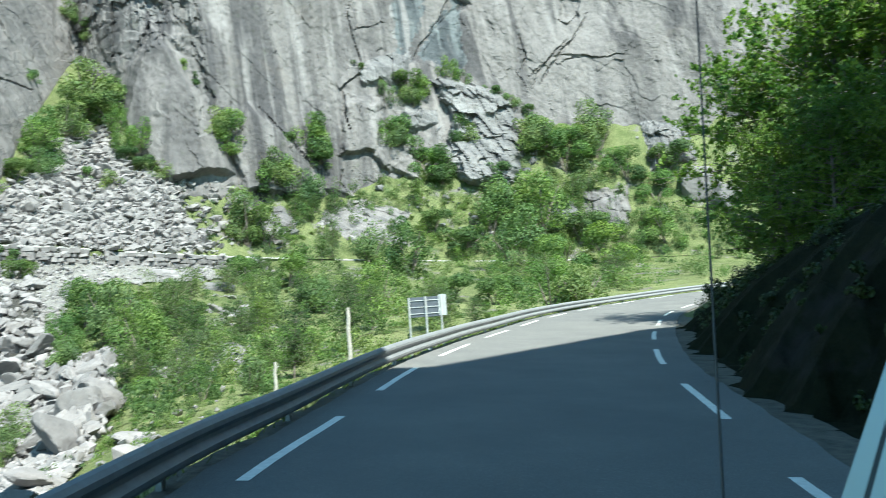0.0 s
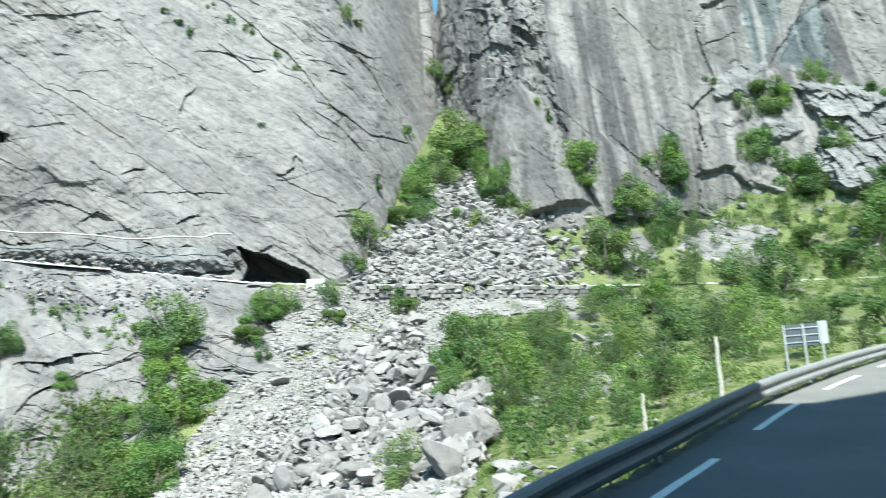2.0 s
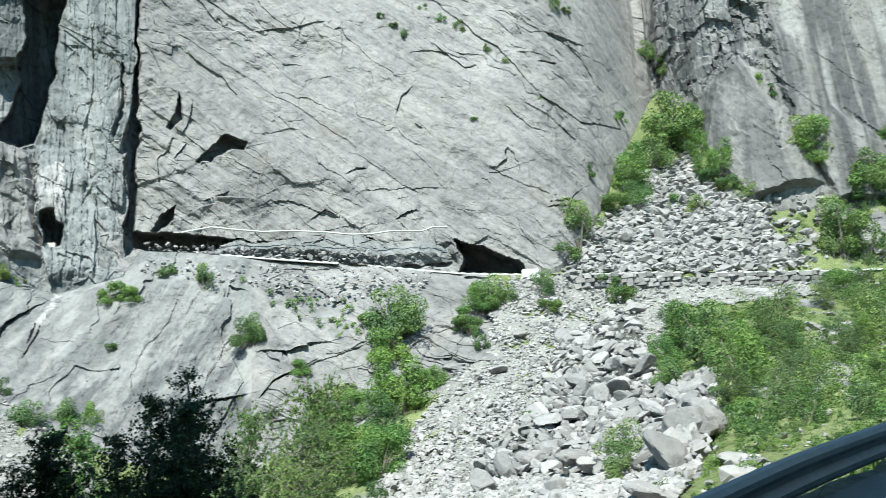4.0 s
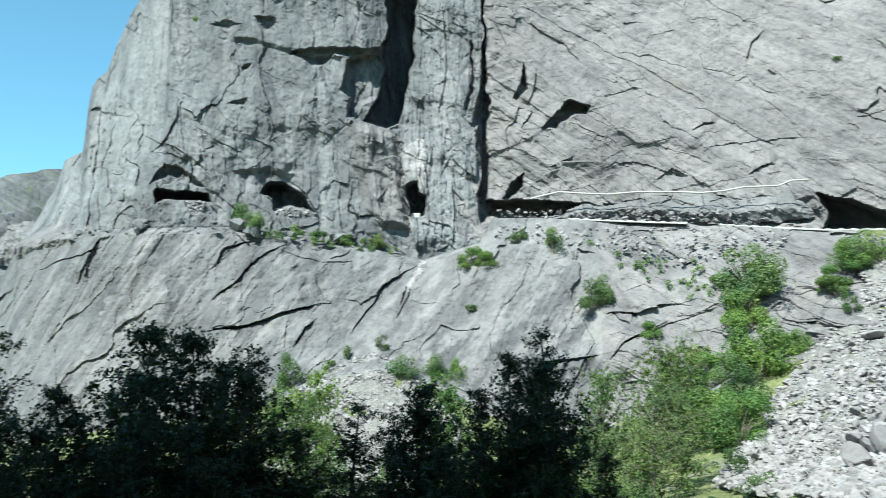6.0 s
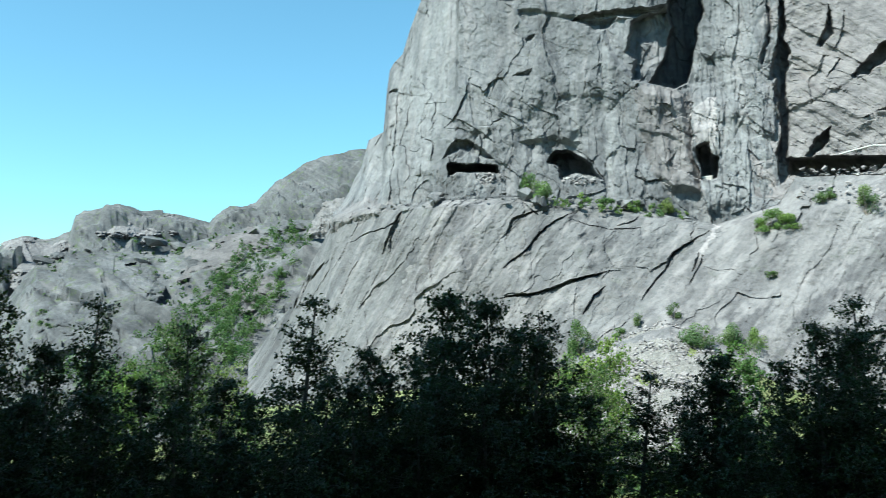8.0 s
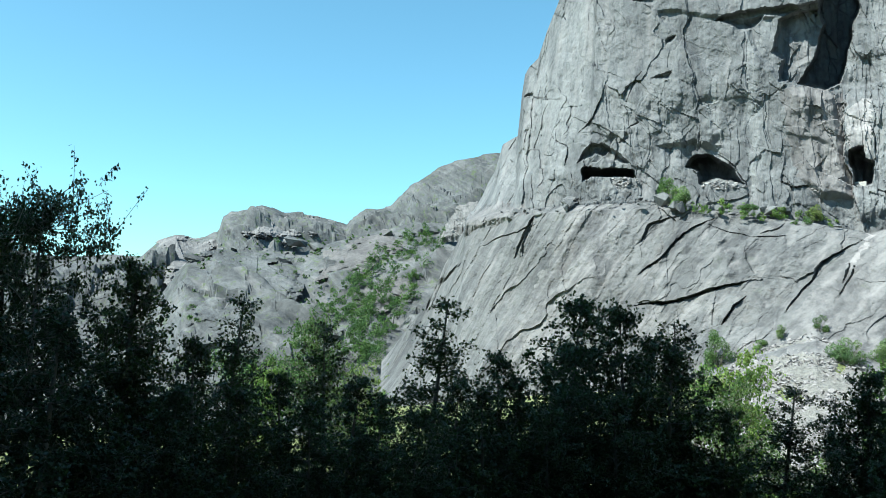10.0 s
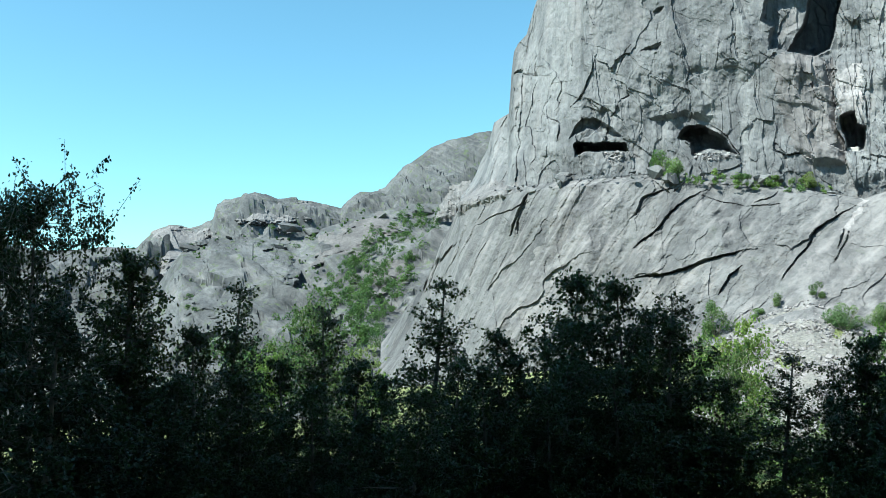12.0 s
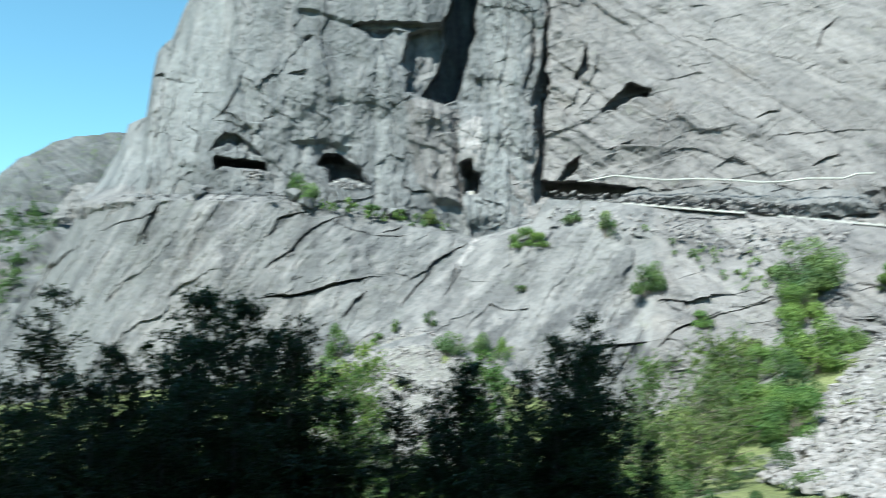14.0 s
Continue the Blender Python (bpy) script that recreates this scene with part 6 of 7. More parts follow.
def bushes():
    k = 0
    rows = [(21.52, 17.77, 2.61), (23.51, 16.57, 2.23), (25.13, 14.80, 2.23), (25.19, 13.52, 2.23), (20.48, 16.06, 1.49), (22.42, 21.96, 1.34), (29.56, 10.21, 2.23), (28.41, 11.81, 1.86),
            (14.40, 14.89, 2.23), (8.04, 13.72, 2.08), (11.01, 12.35, 2.23), (8.33, 10.97, 1.49), (17.81, 13.11, 1.71), (20.18, 14.75, 1.71), (26.23, 7.31, 2.23), (30.74, 6.82, 1.79),
            (33.69, 7.49, 1.34), (35.24, 7.19, 1.64), (36.76, 5.85, 1.34), (35.61, 4.40, 1.49), (31.82, -0.54, 1.27), (23.58, 1.86, 2.61), (22.34, 4.32, 2.98), (18.89, 3.34, 2.98), (20.01, 0.51, 2.61)]
    rows += [(18.23, 4.77, 2.23), (15.76, 3.11, 2.23), (13.05, 6.59, 2.23), (11.51, 9.05, 2.98), (13.38, 9.22, 2.23), (1.29, 17.37, 2.23), (3.45, 14.80, 1.86), (1.39, 13.79, 1.64),
             (-0.22, 12.48, 2.23), (-2.22, 14.32, 1.64), (-4.68, 17.05, 1.34), (-9.08, 13.46, 2.98), (-6.94, 14.20, 2.23), (-9.69, 11.30, 2.61), (-7.69, 10.62, 2.23), (-2.06, 18.23, 1.12),
             (-6.22, 16.07, 1.12), (10.15, 15.23, 1.49), (27.08, -3.87, 2.61), (42.10, -2.14, 4.09), (43.62, 0.88, 2.61), (40.61, 1.31, 2.61), (38.73, 2.52, 1.71), (41.55, 4.36, 2.23), (40.32, 5.99, 1.86), (42.49, 6.40, 1.86)]
    rows += [(-15.10, 12.30, 2.98), (-10.86, 13.53, 2.23), (-14.17, 10.25, 2.61), (-14.45, 7.68, 2.98), (-12.50, 11.53, 2.23), (-6.87, 10.63, 2.23), (-8.75, 10.83, 1.86), (-3.36, 9.07, 2.61), (-7.32, 7.26, 2.23), (0.96, 17.49, 1.49),
             (53.35, 9.01, 1.86), (58.72, 8.31, 1.64), (57.99, 8.13, 1.34), (50.98, 5.45, 1.86), (41.34, 5.15, 2.23), (42.13, 4.08, 1.86), (35.79, 7.08, 1.49), (33.97, 7.70, 1.27), (44.85, 0.52, 2.61), (46.05, -2.31, 3.35), (43.53, -2.73, 3.35), (40.82, 1.13, 2.23), (47.33, 3.14, 1.12), (55.77, 9.59, 0.89)]
    rows += [(72.92, 10.39, 1.64), (73.86, 10.72, 1.34), (68.97, 9.76, 1.12), (67.08, 9.61, 1.12), (65.19, 9.26, 0.97), (59.19, 7.98, 1.27), (57.89, 8.16, 1.27), (70.61, 0.51, 2.23), (63.26, 0.96, 2.23), (61.05, 1.16, 1.86),
             (59.77, 0.63, 1.49), (70.56, -1.48, 1.34), (58.83, 5.03, 0.89), (50.55, 5.71, 1.86), (47.20, 3.36, 1.49), (43.83, -1.93, 4.09), (46.02, -0.62, 3.35), (44.64, 1.45, 2.23), (41.80, 1.12, 2.61), (42.31, -2.87, 2.61),
             (40.96, 5.49, 2.23), (39.30, 2.44, 2.23), (66.96, 2.01, 0.82), (68.06, 1.27, 0.89), (50.52, 0.29, 0.82), (64.75, 2.59, 0.97), (55.48, 9.79, 0.89), (77.34, 22.87, 0.52), (24.56, 4.63, 0.37)]
    rows += [(41.55, 25.96, 0.60), (40.68, 25.38, 0.67), (39.81, 24.73, 0.67), (38.48, 26.41, 0.74), (37.11, 25.70, 0.82), (36.02, 25.09, 0.82), (34.21, 23.67, 0.67), (32.92, 22.80, 0.67), (29.38, 26.02, 1.12), (28.43, 25.55, 0.74), (35.40, 19.12, 0.89), (30.76, 20.01, 0.67),
             (29.47, 19.28, 0.45), (25.49, 18.57, 1.27), (27.75, 15.18, 0.97), (23.31, 22.46, 1.49), (22.42, 21.16, 1.12), (19.37, 14.75, 2.23), (18.69, 13.59, 1.86), (20.18, 14.25, 1.49), (20.89, 12.25, 1.49), (22.56, 12.91, 1.12), (16.65, 19.70, 1.12), (15.76, 18.71, 0.89), (14.64, 16.04, 2.61), (11.10, 13.30, 2.98),
             (8.34, 14.65, 2.61), (4.97, 19.61, 1.12), (1.64, 18.55, 2.23), (3.21, 17.56, 1.86), (2.62, 15.15, 2.61), (0.60, 13.07, 2.61), (-1.70, 14.82, 1.86), (-6.55, 14.28, 3.35), (-5.29, 16.58, 1.12), (-1.22, 18.74, 1.49), (-4.11, 17.50, 1.49),
             (26.96, 8.14, 1.86), (31.35, 7.98, 1.86), (35.26, 7.59, 2.23), (36.66, 6.40, 1.49), (22.54, 4.19, 3.35), (20.46, 4.78, 3.72), (18.77, 2.46, 2.61), (23.91, 2.81, 2.23), (17.12, 4.55, 2.23), (32.30, -0.20, 1.34), (27.12, -3.04, 3.35), (41.64, 4.52, 2.98), (39.37, 2.35, 1.86), (41.93, -0.50, 3.35), (41.31, 1.79, 2.61)]
    rows += [(-4.10, 10.21, 3.79), (-6.61, 9.12, 4.13), (-9.08, 8.38, 3.44), (-1.39, 8.09, 3.44), (-4.63, 6.94, 4.13), (-7.78, 6.17, 3.79), (-10.68, 6.77, 3.44), (2.27, 7.09, 3.79), (4.72, 7.73, 3.10), (7.99, 4.76, 3.10), (4.40, 4.41, 3.44), (-0.27, 4.99, 3.10), (-3.29, 4.65, 3.44), (11.76, 4.01, 3.10), (9.79, 1.64, 3.44), (18.81, -0.84, 2.75), (15.88, -0.73, 2.41), (12.91, -0.26, 3.10), (-9.00, 3.96, 3.79), (-6.79, 3.89, 3.44), (0.54, 9.42, 2.41), (-3.74, 12.40, 2.07), (-10.59, 13.76, 3.44), (-11.73, 12.17, 2.41), (-7.41, 14.22, 3.44), (-8.50, 12.80, 2.75), (22.37, 17.97, 4.13), (23.64, 16.01, 3.10), (25.21, 14.80, 2.75), (21.09, 16.99, 3.10), (26.40, 13.20, 2.07), (28.67, 11.47, 3.44), (14.05, 15.75, 3.10), (10.86, 13.03, 3.10), (8.21, 14.60, 3.10), (9.07, 11.91, 2.75), (21.39, 4.07, 5.16), (19.32, 2.09, 3.79), (16.55, 4.42, 2.75), (12.95, 7.08, 2.41), (12.71, 9.66, 3.79), (10.21, 6.45, 2.75), (1.22, 17.86, 2.41), (-0.24, 12.58, 2.41), (2.73, 14.82, 2.41), (41.13, 6.66, 4.13), (41.10, 1.38, 3.79), (42.55, -1.37, 3.79), (36.23, 5.93, 2.07), (34.88, 7.43, 2.41)]
    for az, el, deg in rows:
        p = spot(az, el - deg * 0.35)
        rad = 0.5 * deg * (p - EYE).length * math.pi / 180
        bush(p, rad * 1.25, k * 5 + k // 3, k * 1.3)
        k += 1


bushes()


def mixed(rows, name, label, seed, leaves, leaf):
    """Scrub of three greens."""
    for k, (mat, word) in enumerate(((M_LEAF, "bright"), (M_LEAF3, "dark"), (M_LEAF4, "greyish"))):
        thicket(name, rows[k::3], label % word, seed + 100 * k, leaves, leaf, mat)


def thicket(name, places, label, seed, leaves=330, leaf=0.2, mat=M_LEAF):
    """Scrub too thick to count: (place, radius) rows joined into one mesh."""
    g = np.random.default_rng(seed)
    V, F, base = [], [], 0
    for p, rad in places:
        rad = rad * min(1.0, (Vector(p) - EYE).length / 46)
        q, out = clump_points(leaves, g, 6)
        q = q * rad * np.array([1, 1, g.uniform(0.8, 1.7)]) + np.array(p) - np.array([0, 0, 0.15 * rad])
        v, f = leaf_quads(q, leaf * (0.55 + 0.4 * rad), g, 0.2, out)
        V.append(v)
        F.append(f + base)
        base += len(v)
    return tagged(new(name, mesh_from(name, np.concatenate(V), np.concatenate(F), mat)), label, "scrub", kind="stuff")


gp = np.random.default_rng(17)
GREEN = [(13.28, 10.33), (8.29, 11.34), (1.38, 11.08), (-10.57, 9.46), (-9.69, 3.73), (-4.32, 2.79), (0.45, 1.84), (6.17, 0.54), (13.66, -2.46), (21.07, -4.72), (21.21, -1.19), (18.47, 1.48), (13.02, 4.73), (12.05, 7.24)]
GREEN_L = [(24.48, 5.56), (18.13, 6.24), (13.99, 6.48), (12.09, 2.82), (17.09, 0.29), (20.51, -1.60), (21.05, 1.31), (24.30, 1.91)]
pl = [(spot(a, e - 0.3), gp.uniform(0.6, 1.7)) for a, e in rand_in(GREEN_L, 75, gp)]
mixed(pl[:33], "scree_edge_scrub", "%s green scrub along the edge of the scree", 81, 700, 0.10)
FOOT2 = [(71.92, -4.51), (61.05, -3.34), (48.76, -3.07), (47.33, -9.29), (71.76, -9.97)]
pl = [(spot(a, e - 0.3), 0.4 + 1.3 * gp.uniform() ** 1.5) for a, e in rand_in(FOOT2, 130, gp)]
thicket("slab_foot_scrub", pl, "green scrub at the foot of the rock slab", 84, 420, 0.12, M_LEAF3)
FOOT = [(51.87, -2.86), (46.02, -1.60), (40.72, -3.83), (37.85, -8.59), (55.50, -8.22)]
pl = [(spot(a, e - 0.3), gp.uniform(0.6, 1.5)) for a, e in rand_in(FOOT, 42, gp)]
thicket("scree_foot_scrub", pl, "green scrub at the foot of the scree", 82, 700, 0.11, M_LEAF3)
pl = [(spot(a, e - 0.2), 0.22 + 0.5 * gp.uniform() ** 2) for a, e in rand_in(NEAR_GREEN, 330, gp)]
mixed(pl, "verge_plants", "low %s green plants in the roadside grass", 85, 260, 0.085)
GREEN_R = [(-4.66, 11.20), (-20.01, 9.52), (-19.43, 4.30), (-7.77, 3.89), (-2.36, 5.80)]
pl = [(spot(a, e - 0.3), 0.5 + 2.0 * gp.uniform() ** 1.8) for a, e in rand_in(GREEN, 470, gp)]
pl = [q for q in pl if (q[0] - EYE).length > 62 or gp.uniform() < (0.6 if (q[0] - EYE).length > 46 else 0.1)]
mixed(pl, "hillside_scrub", "dense %s green scrub covering the hillside", 71, 500, 0.13)
pl = [(spot(a, e - 0.3), 0.3 + 0.9 * gp.uniform() ** 2) for a, e in rand_in(CONE_SIDE, 26, gp)]
thicket("gully_side_scrub", pl, "small green shrubs beside the gully stones", 86, 420, 0.11, M_LEAF3)
UNDER_CLIFF = [(13.65, 10.36), (12.39, 11.74), (6.33, 12.23), (1.17, 12.68), (-2.99, 12.43), (-10.98, 12.07), (-10.46, 8.81), (1.44, 10.54), (8.73, 10.65)]
pl = [(spot(a, e - 0.3), gp.uniform(0.5, 1.6)) for a, e in rand_in(UNDER_CLIFF, 190, gp)]
thicket("cliff_foot_scrub", pl, "patches of green scrub at the cliff foot", 80, 320, 0.13, M_LEAF3)
pl = [(spot(a, e - 0.3), gp.uniform(0.8, 2.0)) for a, e in rand_in(GREEN_R, 260, gp)]
mixed(pl, "bend_scrub", "dense %s green scrub above the road bend", 72, 330, 0.15)
GULLY = [(26.35, 12.65), (25.86, 15.20), (23.39, 18.76), (19.53, 18.58), (19.66, 16.75), (22.03, 15.77), (24.07, 13.29)]
pl = [(spot(a, e - 0.3), gp.uniform(0.6, 1.5)) for a, e in rand_in(GULLY, 70, gp)]
thicket("gully_scrub", pl, "bright green scrub filling the gully", 73, 800, 0.11)
LEDGE = [(74.57, 9.96), (71.61, 10.25), (67.84, 9.71), (63.68, 9.02), (63.68, 8.72), (68.58, 9.21), (72.34, 9.74)]
pl = [(spot(a, e - 0.2), gp.uniform(0.25, 0.6)) for a, e in rand_in(LEDGE, 60, gp)]
thicket("ledge_scrub", pl, "low green shrubs along the rock ledge", 74, 160, 0.16)
BENCH_GREEN = [(51.16, 9.14), (48.03, 8.51), (40.25, 7.15), (39.13, 5.43), (42.59, 4.17), (50.13, 8.21)]
pl = [(spot(a, e - 0.2), gp.uniform(0.2, 0.7)) for a, e in rand_in(BENCH_GREEN, 50, gp)]
thicket("bench_scrub", pl, "tufts of green scrub among the rubble", 75, 160, 0.16)
FARBAND = [(87.58, 8.12), (90.21, 8.09), (94.03, 4.79), (97.66, 0.81), (100.95, -1.59), (105.33, -1.90), (99.34, -3.61), (92.38, -1.34), (89.85, 3.65)]
pl = [(spot_far(a, e - 0.1), 0.6 + 1.9 * gp.uniform() ** 2) for a, e in rand_in(FARBAND, 430, gp)]
FARTOP = [(86.84, 8.36), (93.93, 7.77), (104.43, 5.24), (105.64, 0.87), (96.30, 1.65), (92.22, 5.32)]
pl += [(spot_far(a, e - 0.1), 0.3 + 0.9 * gp.uniform() ** 2) for a, e in rand_in(FARTOP, 170, gp)]
thicket("far_scrub", pl, "green scrub spread over the far rocky mountainside", 76, 190, 0.23, M_LEAF3)


# ---- young birches between the road and the valley, in the hill's shade ----
def birch_kind(seed, leaves=5200, wide=0.30, leaf=0.016, crown=False):
    """A tree 1 m high: bent trunk, limbs, fine twigs and leaves set along them."""
    g = np.random.default_rng(seed)
    tv, tf, base = [], [], 0

    def add(pts, rad, sides=5):
        nonlocal base
        v, f = tube(pts, rad, sides)
        tv.extend(v)
        tf.extend([tuple(i + base for i in q) for q in f])
        base += len(v)
    bend = [Vector((0.04 * math.sin(2.2 * t + seed), 0.04 * math.cos(1.7 * t + seed), t)) for t in np.linspace(0, 0.97, 9)]
    bend[0] = Vector((bend[0].x, bend[0].y, -0.06))
    add(bend, list(np.linspace(0.016, 0.002, 9)), 7)
    tips, weight = [], []
    for k in range(90):
        h = g.uniform(0.03, 0.95)
        p = Vector([float(np.interp(h, [b.z for b in bend], [b[i] for b in bend])) for i in range(3)])
        w = g.uniform(0, 6.283)
        ln = wide * g.uniform(0.55, 1.15) * (1.03 - h) ** 0.75 * (0.75 + 0.25 * min(1, h * 4))
        if crown:
            ln = wide * g.uniform(0.6, 1.15) * math.sqrt(max(0.03, 1 - ((h - 0.5) / 0.55) ** 2))
        d = Vector((math.cos(w), math.sin(w), g.uniform(0.05, 0.55)))
        q = [p + d * ln * t + Vector((0, 0, -0.12 * ln * t * t)) for t in (0, 0.35, 0.7, 1.0)]
        add(q, [0.0055 * (1.1 - h), 0.004 * (1.1 - h), 0.0025 * (1.1 - h), 0.0008], 4)
        for j in range(7):
            t = g.uniform(0.12, 1.0)
            s = p + d * ln * t
            e = s + Vector(g.normal(0, 1, 3)) * (0.012 + 0.055 * ln / wide)
            tips.append((s, e))
            weight.append(ln)
            add((s, (s + e) / 2 + Vector((0, 0, 0.004)), e), (0.0012, 0.0009, 0.0004), 3)
    for j in range(10):
        b0 = bend[-1] - Vector((0, 0, 0.025 * j))
        tips.append((b0, b0 + Vector(g.normal(0, 0.012 + 0.002 * j, 3))))
        weight.append(0.02)
    pick = g.choice(len(tips), leaves, p=np.array(weight) / sum(weight))
    t = g.uniform(0.05, 1.03, leaves)[:, None]
    S, E2 = np.array([tuple(a) for a, b in tips]), np.array([tuple(b) for a, b in tips])
    c = S[pick] * (1 - t) + E2[pick] * t + g.normal(0, 0.007, (leaves, 3))
    V, F = leaf_quads(c, leaf, g, 0.4)
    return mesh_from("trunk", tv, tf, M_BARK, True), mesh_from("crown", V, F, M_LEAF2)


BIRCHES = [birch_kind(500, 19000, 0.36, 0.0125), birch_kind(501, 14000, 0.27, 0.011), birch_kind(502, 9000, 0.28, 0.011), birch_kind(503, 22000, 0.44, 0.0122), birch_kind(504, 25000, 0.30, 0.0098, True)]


def birch(az, top, r, kind, turn, wide=1.0, label="young birch tree in shade beside the road", group="birches by the road", meshes=None):
    x, y = -math.sin(radians(az)) * r, math.cos(radians(az)) * r
    z = float(ground_height(np.array([x]), np.array([y]))[0][0])
    h = EYE.z + r * math.tan(radians(top)) - z
    root = new("birch_tree")
    root.matrix_world = Matrix.Translation((x, y, z)) @ Matrix.Rotation(turn, 4, "Z") @ Matrix.Diagonal((h * wide, h * wide, h, 1))
    for nm, me in zip(("trunk", "crown"), meshes or BIRCHES[kind]):
        ob = new(nm, me)
        ob.parent = root
    return tagged(root, label, "tree", group)


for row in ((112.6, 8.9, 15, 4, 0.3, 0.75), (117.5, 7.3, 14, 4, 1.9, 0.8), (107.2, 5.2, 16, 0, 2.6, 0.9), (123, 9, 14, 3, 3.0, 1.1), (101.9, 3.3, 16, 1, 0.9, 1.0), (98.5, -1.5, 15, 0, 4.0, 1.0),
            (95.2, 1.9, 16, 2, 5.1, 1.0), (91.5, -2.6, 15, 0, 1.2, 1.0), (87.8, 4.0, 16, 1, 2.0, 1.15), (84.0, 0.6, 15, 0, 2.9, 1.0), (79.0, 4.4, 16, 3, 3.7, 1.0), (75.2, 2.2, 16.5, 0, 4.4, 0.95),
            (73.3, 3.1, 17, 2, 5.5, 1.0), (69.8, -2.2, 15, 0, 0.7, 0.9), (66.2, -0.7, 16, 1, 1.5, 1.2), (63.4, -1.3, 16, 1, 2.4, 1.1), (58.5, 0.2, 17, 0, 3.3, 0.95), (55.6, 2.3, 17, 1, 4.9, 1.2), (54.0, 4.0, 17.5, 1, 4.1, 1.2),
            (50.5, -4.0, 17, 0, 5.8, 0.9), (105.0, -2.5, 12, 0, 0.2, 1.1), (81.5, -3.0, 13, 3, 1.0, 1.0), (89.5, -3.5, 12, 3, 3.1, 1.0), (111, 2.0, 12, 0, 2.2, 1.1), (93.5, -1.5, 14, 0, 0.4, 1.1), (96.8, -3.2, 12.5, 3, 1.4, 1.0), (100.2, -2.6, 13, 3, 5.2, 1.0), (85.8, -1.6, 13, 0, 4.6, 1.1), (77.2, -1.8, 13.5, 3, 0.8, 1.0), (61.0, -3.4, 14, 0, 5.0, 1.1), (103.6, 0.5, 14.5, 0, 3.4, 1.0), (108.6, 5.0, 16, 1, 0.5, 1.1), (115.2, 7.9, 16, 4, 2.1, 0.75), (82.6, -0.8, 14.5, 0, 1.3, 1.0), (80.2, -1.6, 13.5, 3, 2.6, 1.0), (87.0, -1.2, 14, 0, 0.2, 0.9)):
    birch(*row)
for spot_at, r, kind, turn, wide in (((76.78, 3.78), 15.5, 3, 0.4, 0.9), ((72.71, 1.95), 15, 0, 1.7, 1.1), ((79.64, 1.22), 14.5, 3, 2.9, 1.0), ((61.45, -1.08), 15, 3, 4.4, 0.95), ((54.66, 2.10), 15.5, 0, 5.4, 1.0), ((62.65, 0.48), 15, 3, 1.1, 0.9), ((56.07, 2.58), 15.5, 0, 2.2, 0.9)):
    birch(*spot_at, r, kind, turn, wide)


def undergrowth():
    g = np.random.default_rng(83)
    pl = []
    for k in range(520):
        az, r = 50 + 78 * g.uniform() ** 0.75, g.uniform(8.5, 16)
        x, y = -math.sin(radians(az)) * r, math.cos(radians(az)) * r
        z = float(ground_height(np.array([x]), np.array([y]))[0][0])
        room = EYE.z - r * math.tan(radians(3.5)) - z
        pl.append(((x, y, z), min(g.uniform(0.6, 1.3), max(0.35, room * 0.8))))
    thicket("undergrowth", pl, "leafy undergrowth below the roadside birches, leaves darkened for the shade", 77, 210, 0.13, M_LEAF2)


undergrowth()


# ---- small trees scattered over the sunny hillside ----
SAPLINGS = [birch_kind(520, 7000, 0.38, 0.024, True), birch_kind(521, 7000, 0.34, 0.024, True), birch_kind(522, 6500, 0.42, 0.025, True)]
for k, me in enumerate((M_LEAF3, M_LEAF, M_LEAF4)):
    SAPLINGS[k][1].materials[0] = me


def saplings():
    g = np.random.default_rng(131)
    for k, (a, e) in enumerate(rand_in(GREEN, 46, g) + rand_in(GREEN_R, 26, g) + rand_in(GREEN_L, 10, g) + rand_in(FOOT, 6, g)):
        p = spot(a, e - 0.5)
        if (p - EYE).length < 46:
            continue
        h = g.uniform(2.2, 4.6) * min(1.0, (p - EYE).length / 52)
        root = new("small_tree")
        root.matrix_world = Matrix.Translation(p) @ Matrix.Rotation(k * 2.4, 4, "Z") @ Matrix.Diagonal((h, h, h, 1))
        for nm, me in zip(("trunk", "crown"), SAPLINGS[k % 3]):
            ob = new(nm, me)
            ob.parent = root
        tagged(root, ("small dark green tree standing in hillside scrub", "small bright green tree standing in hillside scrub", "small grey-green birch standing in hillside scrub")[k % 3], "tree", "small trees on the hillside")


saplings()
for spot_at, r, k in (((96.49, 1.27), 50, 0), ((98.57, -0.98), 46, 1), ((93.47, -1.21), 48, 2), ((100.26, -2.82), 42, 1), ((94.88, -2.70), 44, 0), ((91.57, -2.99), 46, 1), ((74.83, -1.43), 44, 0), ((72.09, -0.15), 48, 1), ((68.64, 0.84), 46, 1), ((69.76, -0.98), 42, 0), ((60.62, 0.81), 50, 1), ((50.31, 0.75), 46, 0), ((46.09, 2.39), 48, 0), ((47.45, 0.39), 42, 2)):
    birch(*spot_at, r, 0, k * 1.9 + r, 0.75, "sunlit small green tree below the rock slab", "trees below the slab", SAPLINGS[k])


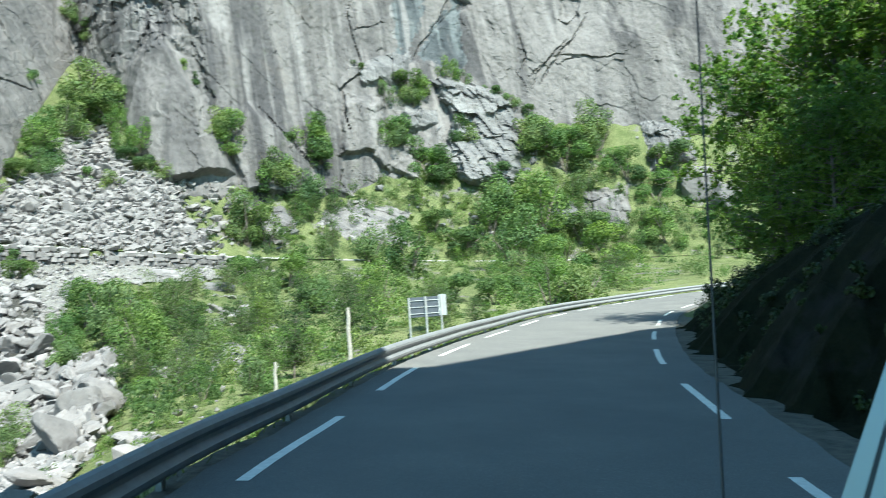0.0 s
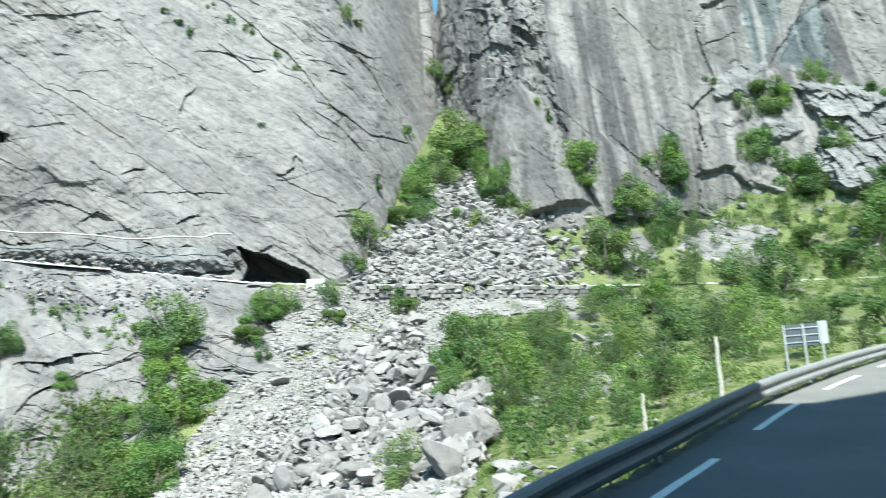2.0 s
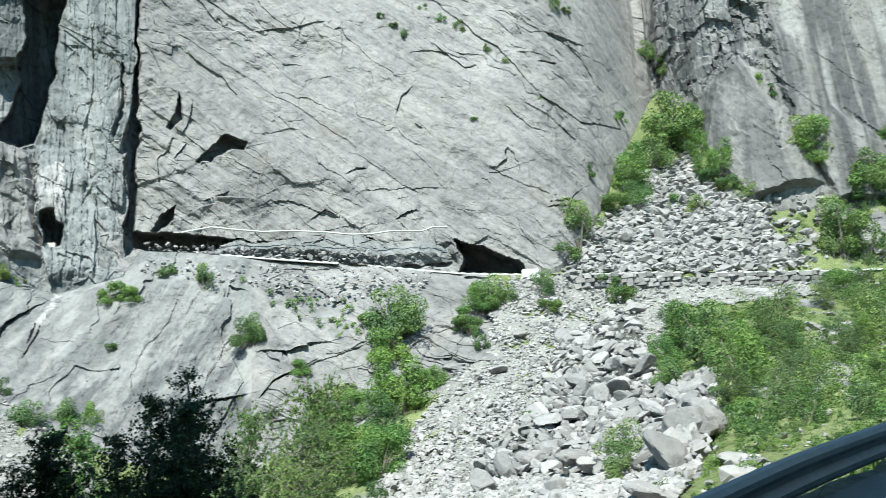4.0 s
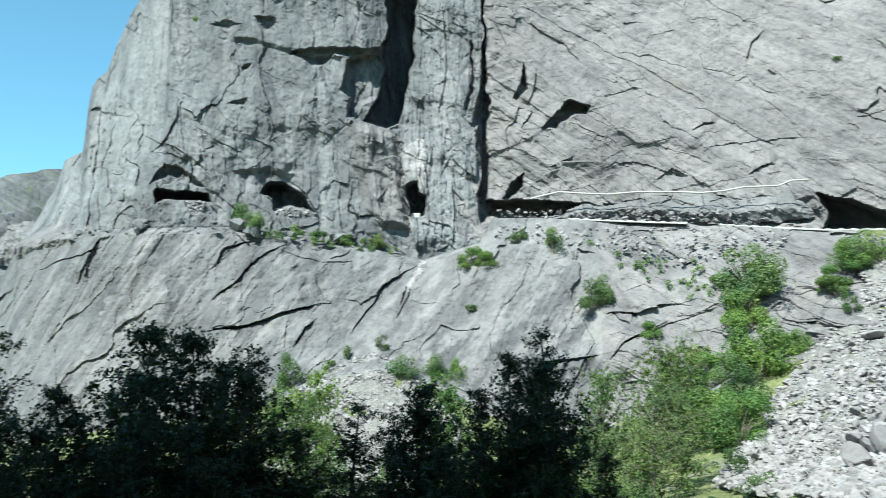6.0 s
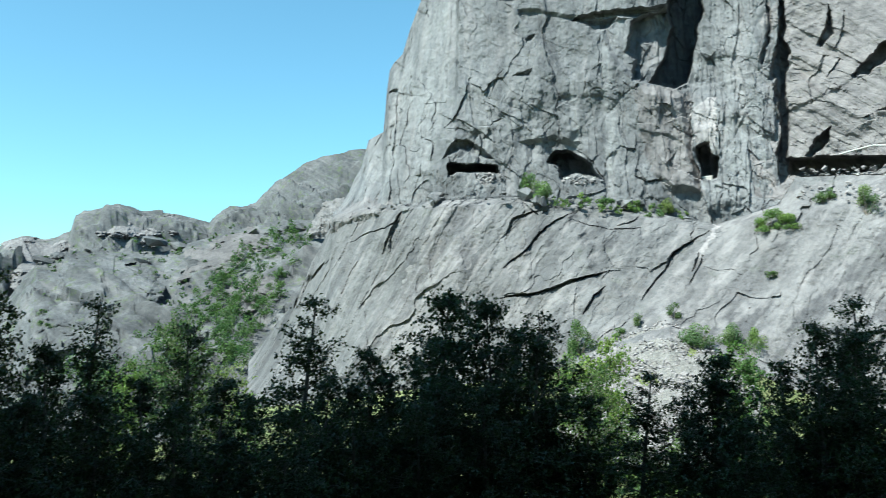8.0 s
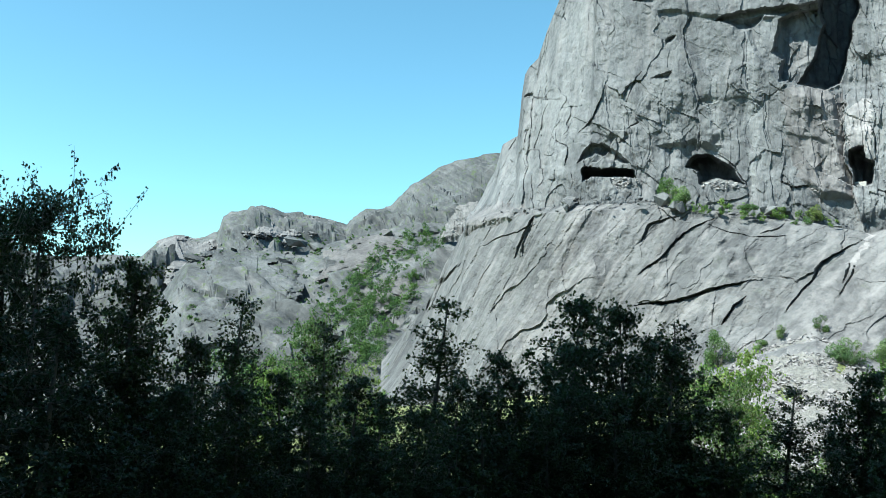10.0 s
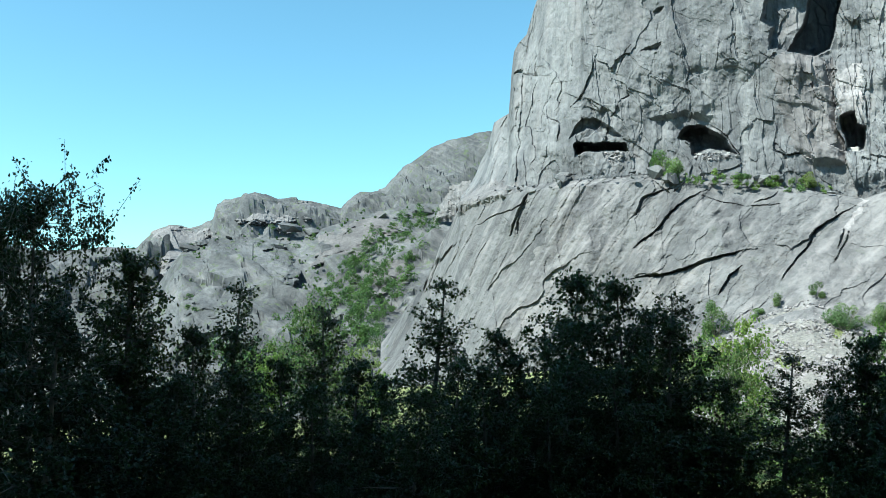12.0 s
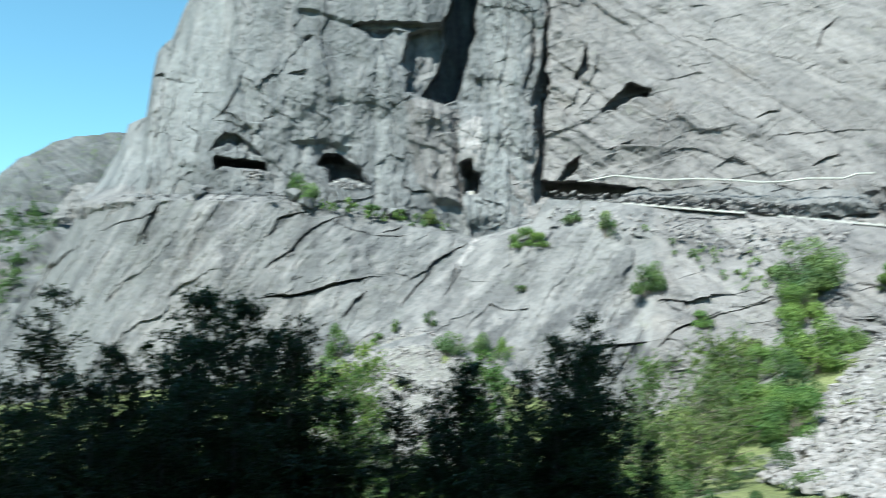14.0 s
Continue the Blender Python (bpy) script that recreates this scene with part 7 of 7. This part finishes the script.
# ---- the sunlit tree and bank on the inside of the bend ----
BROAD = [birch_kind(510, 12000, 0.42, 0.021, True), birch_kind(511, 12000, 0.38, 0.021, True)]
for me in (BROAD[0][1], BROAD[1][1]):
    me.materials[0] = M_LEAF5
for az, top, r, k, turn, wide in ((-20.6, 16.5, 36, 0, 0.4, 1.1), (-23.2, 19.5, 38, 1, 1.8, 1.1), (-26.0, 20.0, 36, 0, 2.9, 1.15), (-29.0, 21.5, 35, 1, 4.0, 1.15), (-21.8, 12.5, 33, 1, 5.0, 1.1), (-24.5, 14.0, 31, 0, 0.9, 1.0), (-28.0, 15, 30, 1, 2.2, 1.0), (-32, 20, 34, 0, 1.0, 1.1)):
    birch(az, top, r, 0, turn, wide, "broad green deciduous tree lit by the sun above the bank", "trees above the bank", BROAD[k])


def bank_plants():
    g = np.random.default_rng(87)
    pl = []
    for k in range(300):
        s, off = road_s(g.uniform(9, 46)), g.uniform(4.2, 9.5)
        p = on_road(s, off)
        z = float(ground_height(np.array([p.x]), np.array([p.y]))[0][0])
        pl.append(((p.x, p.y, z), g.uniform(0.25, 0.7)))
    thicket("bank_scrub", pl, "low scrub and ferns on the roadside bank, leaves darkened for the shade", 78, 170, 0.13, M_LEAF2)
    pl = []
    for k in range(170):
        s, off = road_s(4 + 60 * g.uniform() ** 0.8), -g.uniform(4.4, 10.0)
        p = on_road(s, off)
        z = float(ground_height(np.array([p.x]), np.array([p.y]))[0][0])
        pl.append(((p.x, p.y, z), g.uniform(0.2, 0.5)))
    thicket("verge_scrub", pl, "low green plants on the verge behind the crash barrier", 79, 260, 0.11)


bank_plants()


def grass():
    """Tufts of blades along the outer road edge."""
    g = np.random.default_rng(89)
    n = 16000
    V = np.zeros((n * 4, 3))
    for k in range(n):
        p = on_road(road_s(g.uniform(3, 70)), -g.uniform(3.6, 7.2))
        V[k * 4] = p
    xy = V[::4]
    z, _, _ = ground_height(xy[:, 0], xy[:, 1])
    xy[:, 2] = z
    lean = g.normal(0, 0.08, (n, 3))
    h = g.uniform(0.12, 0.42, n)
    w = g.normal(0, 1, (n, 2))
    w = w / np.linalg.norm(w, axis=1)[:, None] * 0.012
    side = np.concatenate([w, np.zeros((n, 1))], 1)
    tip = xy + lean + np.stack([0 * h, 0 * h, h], 1)
    V[0::4], V[1::4], V[2::4], V[3::4] = xy - side, xy + side, tip + side * 0.2, tip - side * 0.2
    m = leaf_material("grass_blade", (0.05, 0.09, 0.02), (0.20, 0.22, 0.07), 0.3)
    tagged(new("verge_grass", mesh_from("verge_grass", V, np.arange(n * 4).reshape(n, 4), m)), "grass tufts along the outer road edge", "grass", kind="stuff")


grass()


# ---- the vehicle that the camera leans out of: front pillar and aerial ----
def vehicle():
    root = tagged(new("car"), "pale blue car body edge with whip aerial", "car")
    m_body = plain("car_paint", (0.34, 0.42, 0.50), 0.3, 0.2, 0.05, 2, 0.02)
    m_rubber = plain("rubber_seal", (0.05, 0.06, 0.07), 0.7, 0, 0.2, 5)
    m_rod = plain("aerial_black", (0.05, 0.05, 0.055), 0.5, 0, 0.2, 5)

    def at(ae, d):
        a, e = radians(ae[0]), radians(ae[1])
        return EYE + Vector((-math.sin(a) * math.cos(e) * d, math.cos(a) * math.cos(e) * d, math.sin(e) * d - 0.05))
    v, f = tube([at((-18.09, 23.28), 1.35), at((-17.10, 5.92), 1.25), at((-16.29, -9.33), 1.2), at((-16.15, -11.85), 1.2)], [0.0012, 0.0017, 0.0022, 0.003], 8)
    ob = new("aerial", mesh_from("aerial", v, f, m_rod, True))
    ob.parent = root
    ob["label"] = "thin black whip aerial"
    for nm, mat, a, b, c, e in (("pillar", m_body, (-26.39, -1.40), (-22.81, -9.66), (-24.02, -9.66), (-27.16, -1.78)), ("seal", m_rubber, (-27.05, -1.77), (-23.98, -9.73), (-24.31, -9.72), (-27.33, -1.79)), ("door", m_body, (-27.28, -1.78), (-24.34, -9.72), (-28.98, -9.68), (-29.97, -1.95))):
        bm = bmesh.new()
        front = [bm.verts.new(at(q, 0.8)) for q in (a, b, c, e)]
        rear = [bm.verts.new(at(q, 0.86)) for q in (a, b, c, e)]
        bm.faces.new(front)
        bm.faces.new(rear[::-1])
        for i in range(4):
            j = (i + 1) % 4
            bm.faces.new((front[i], rear[i], rear[j], front[j]))
        bmesh.ops.recalc_face_normals(bm, faces=bm.faces)
        part(nm, bm, mat, root)


vehicle()
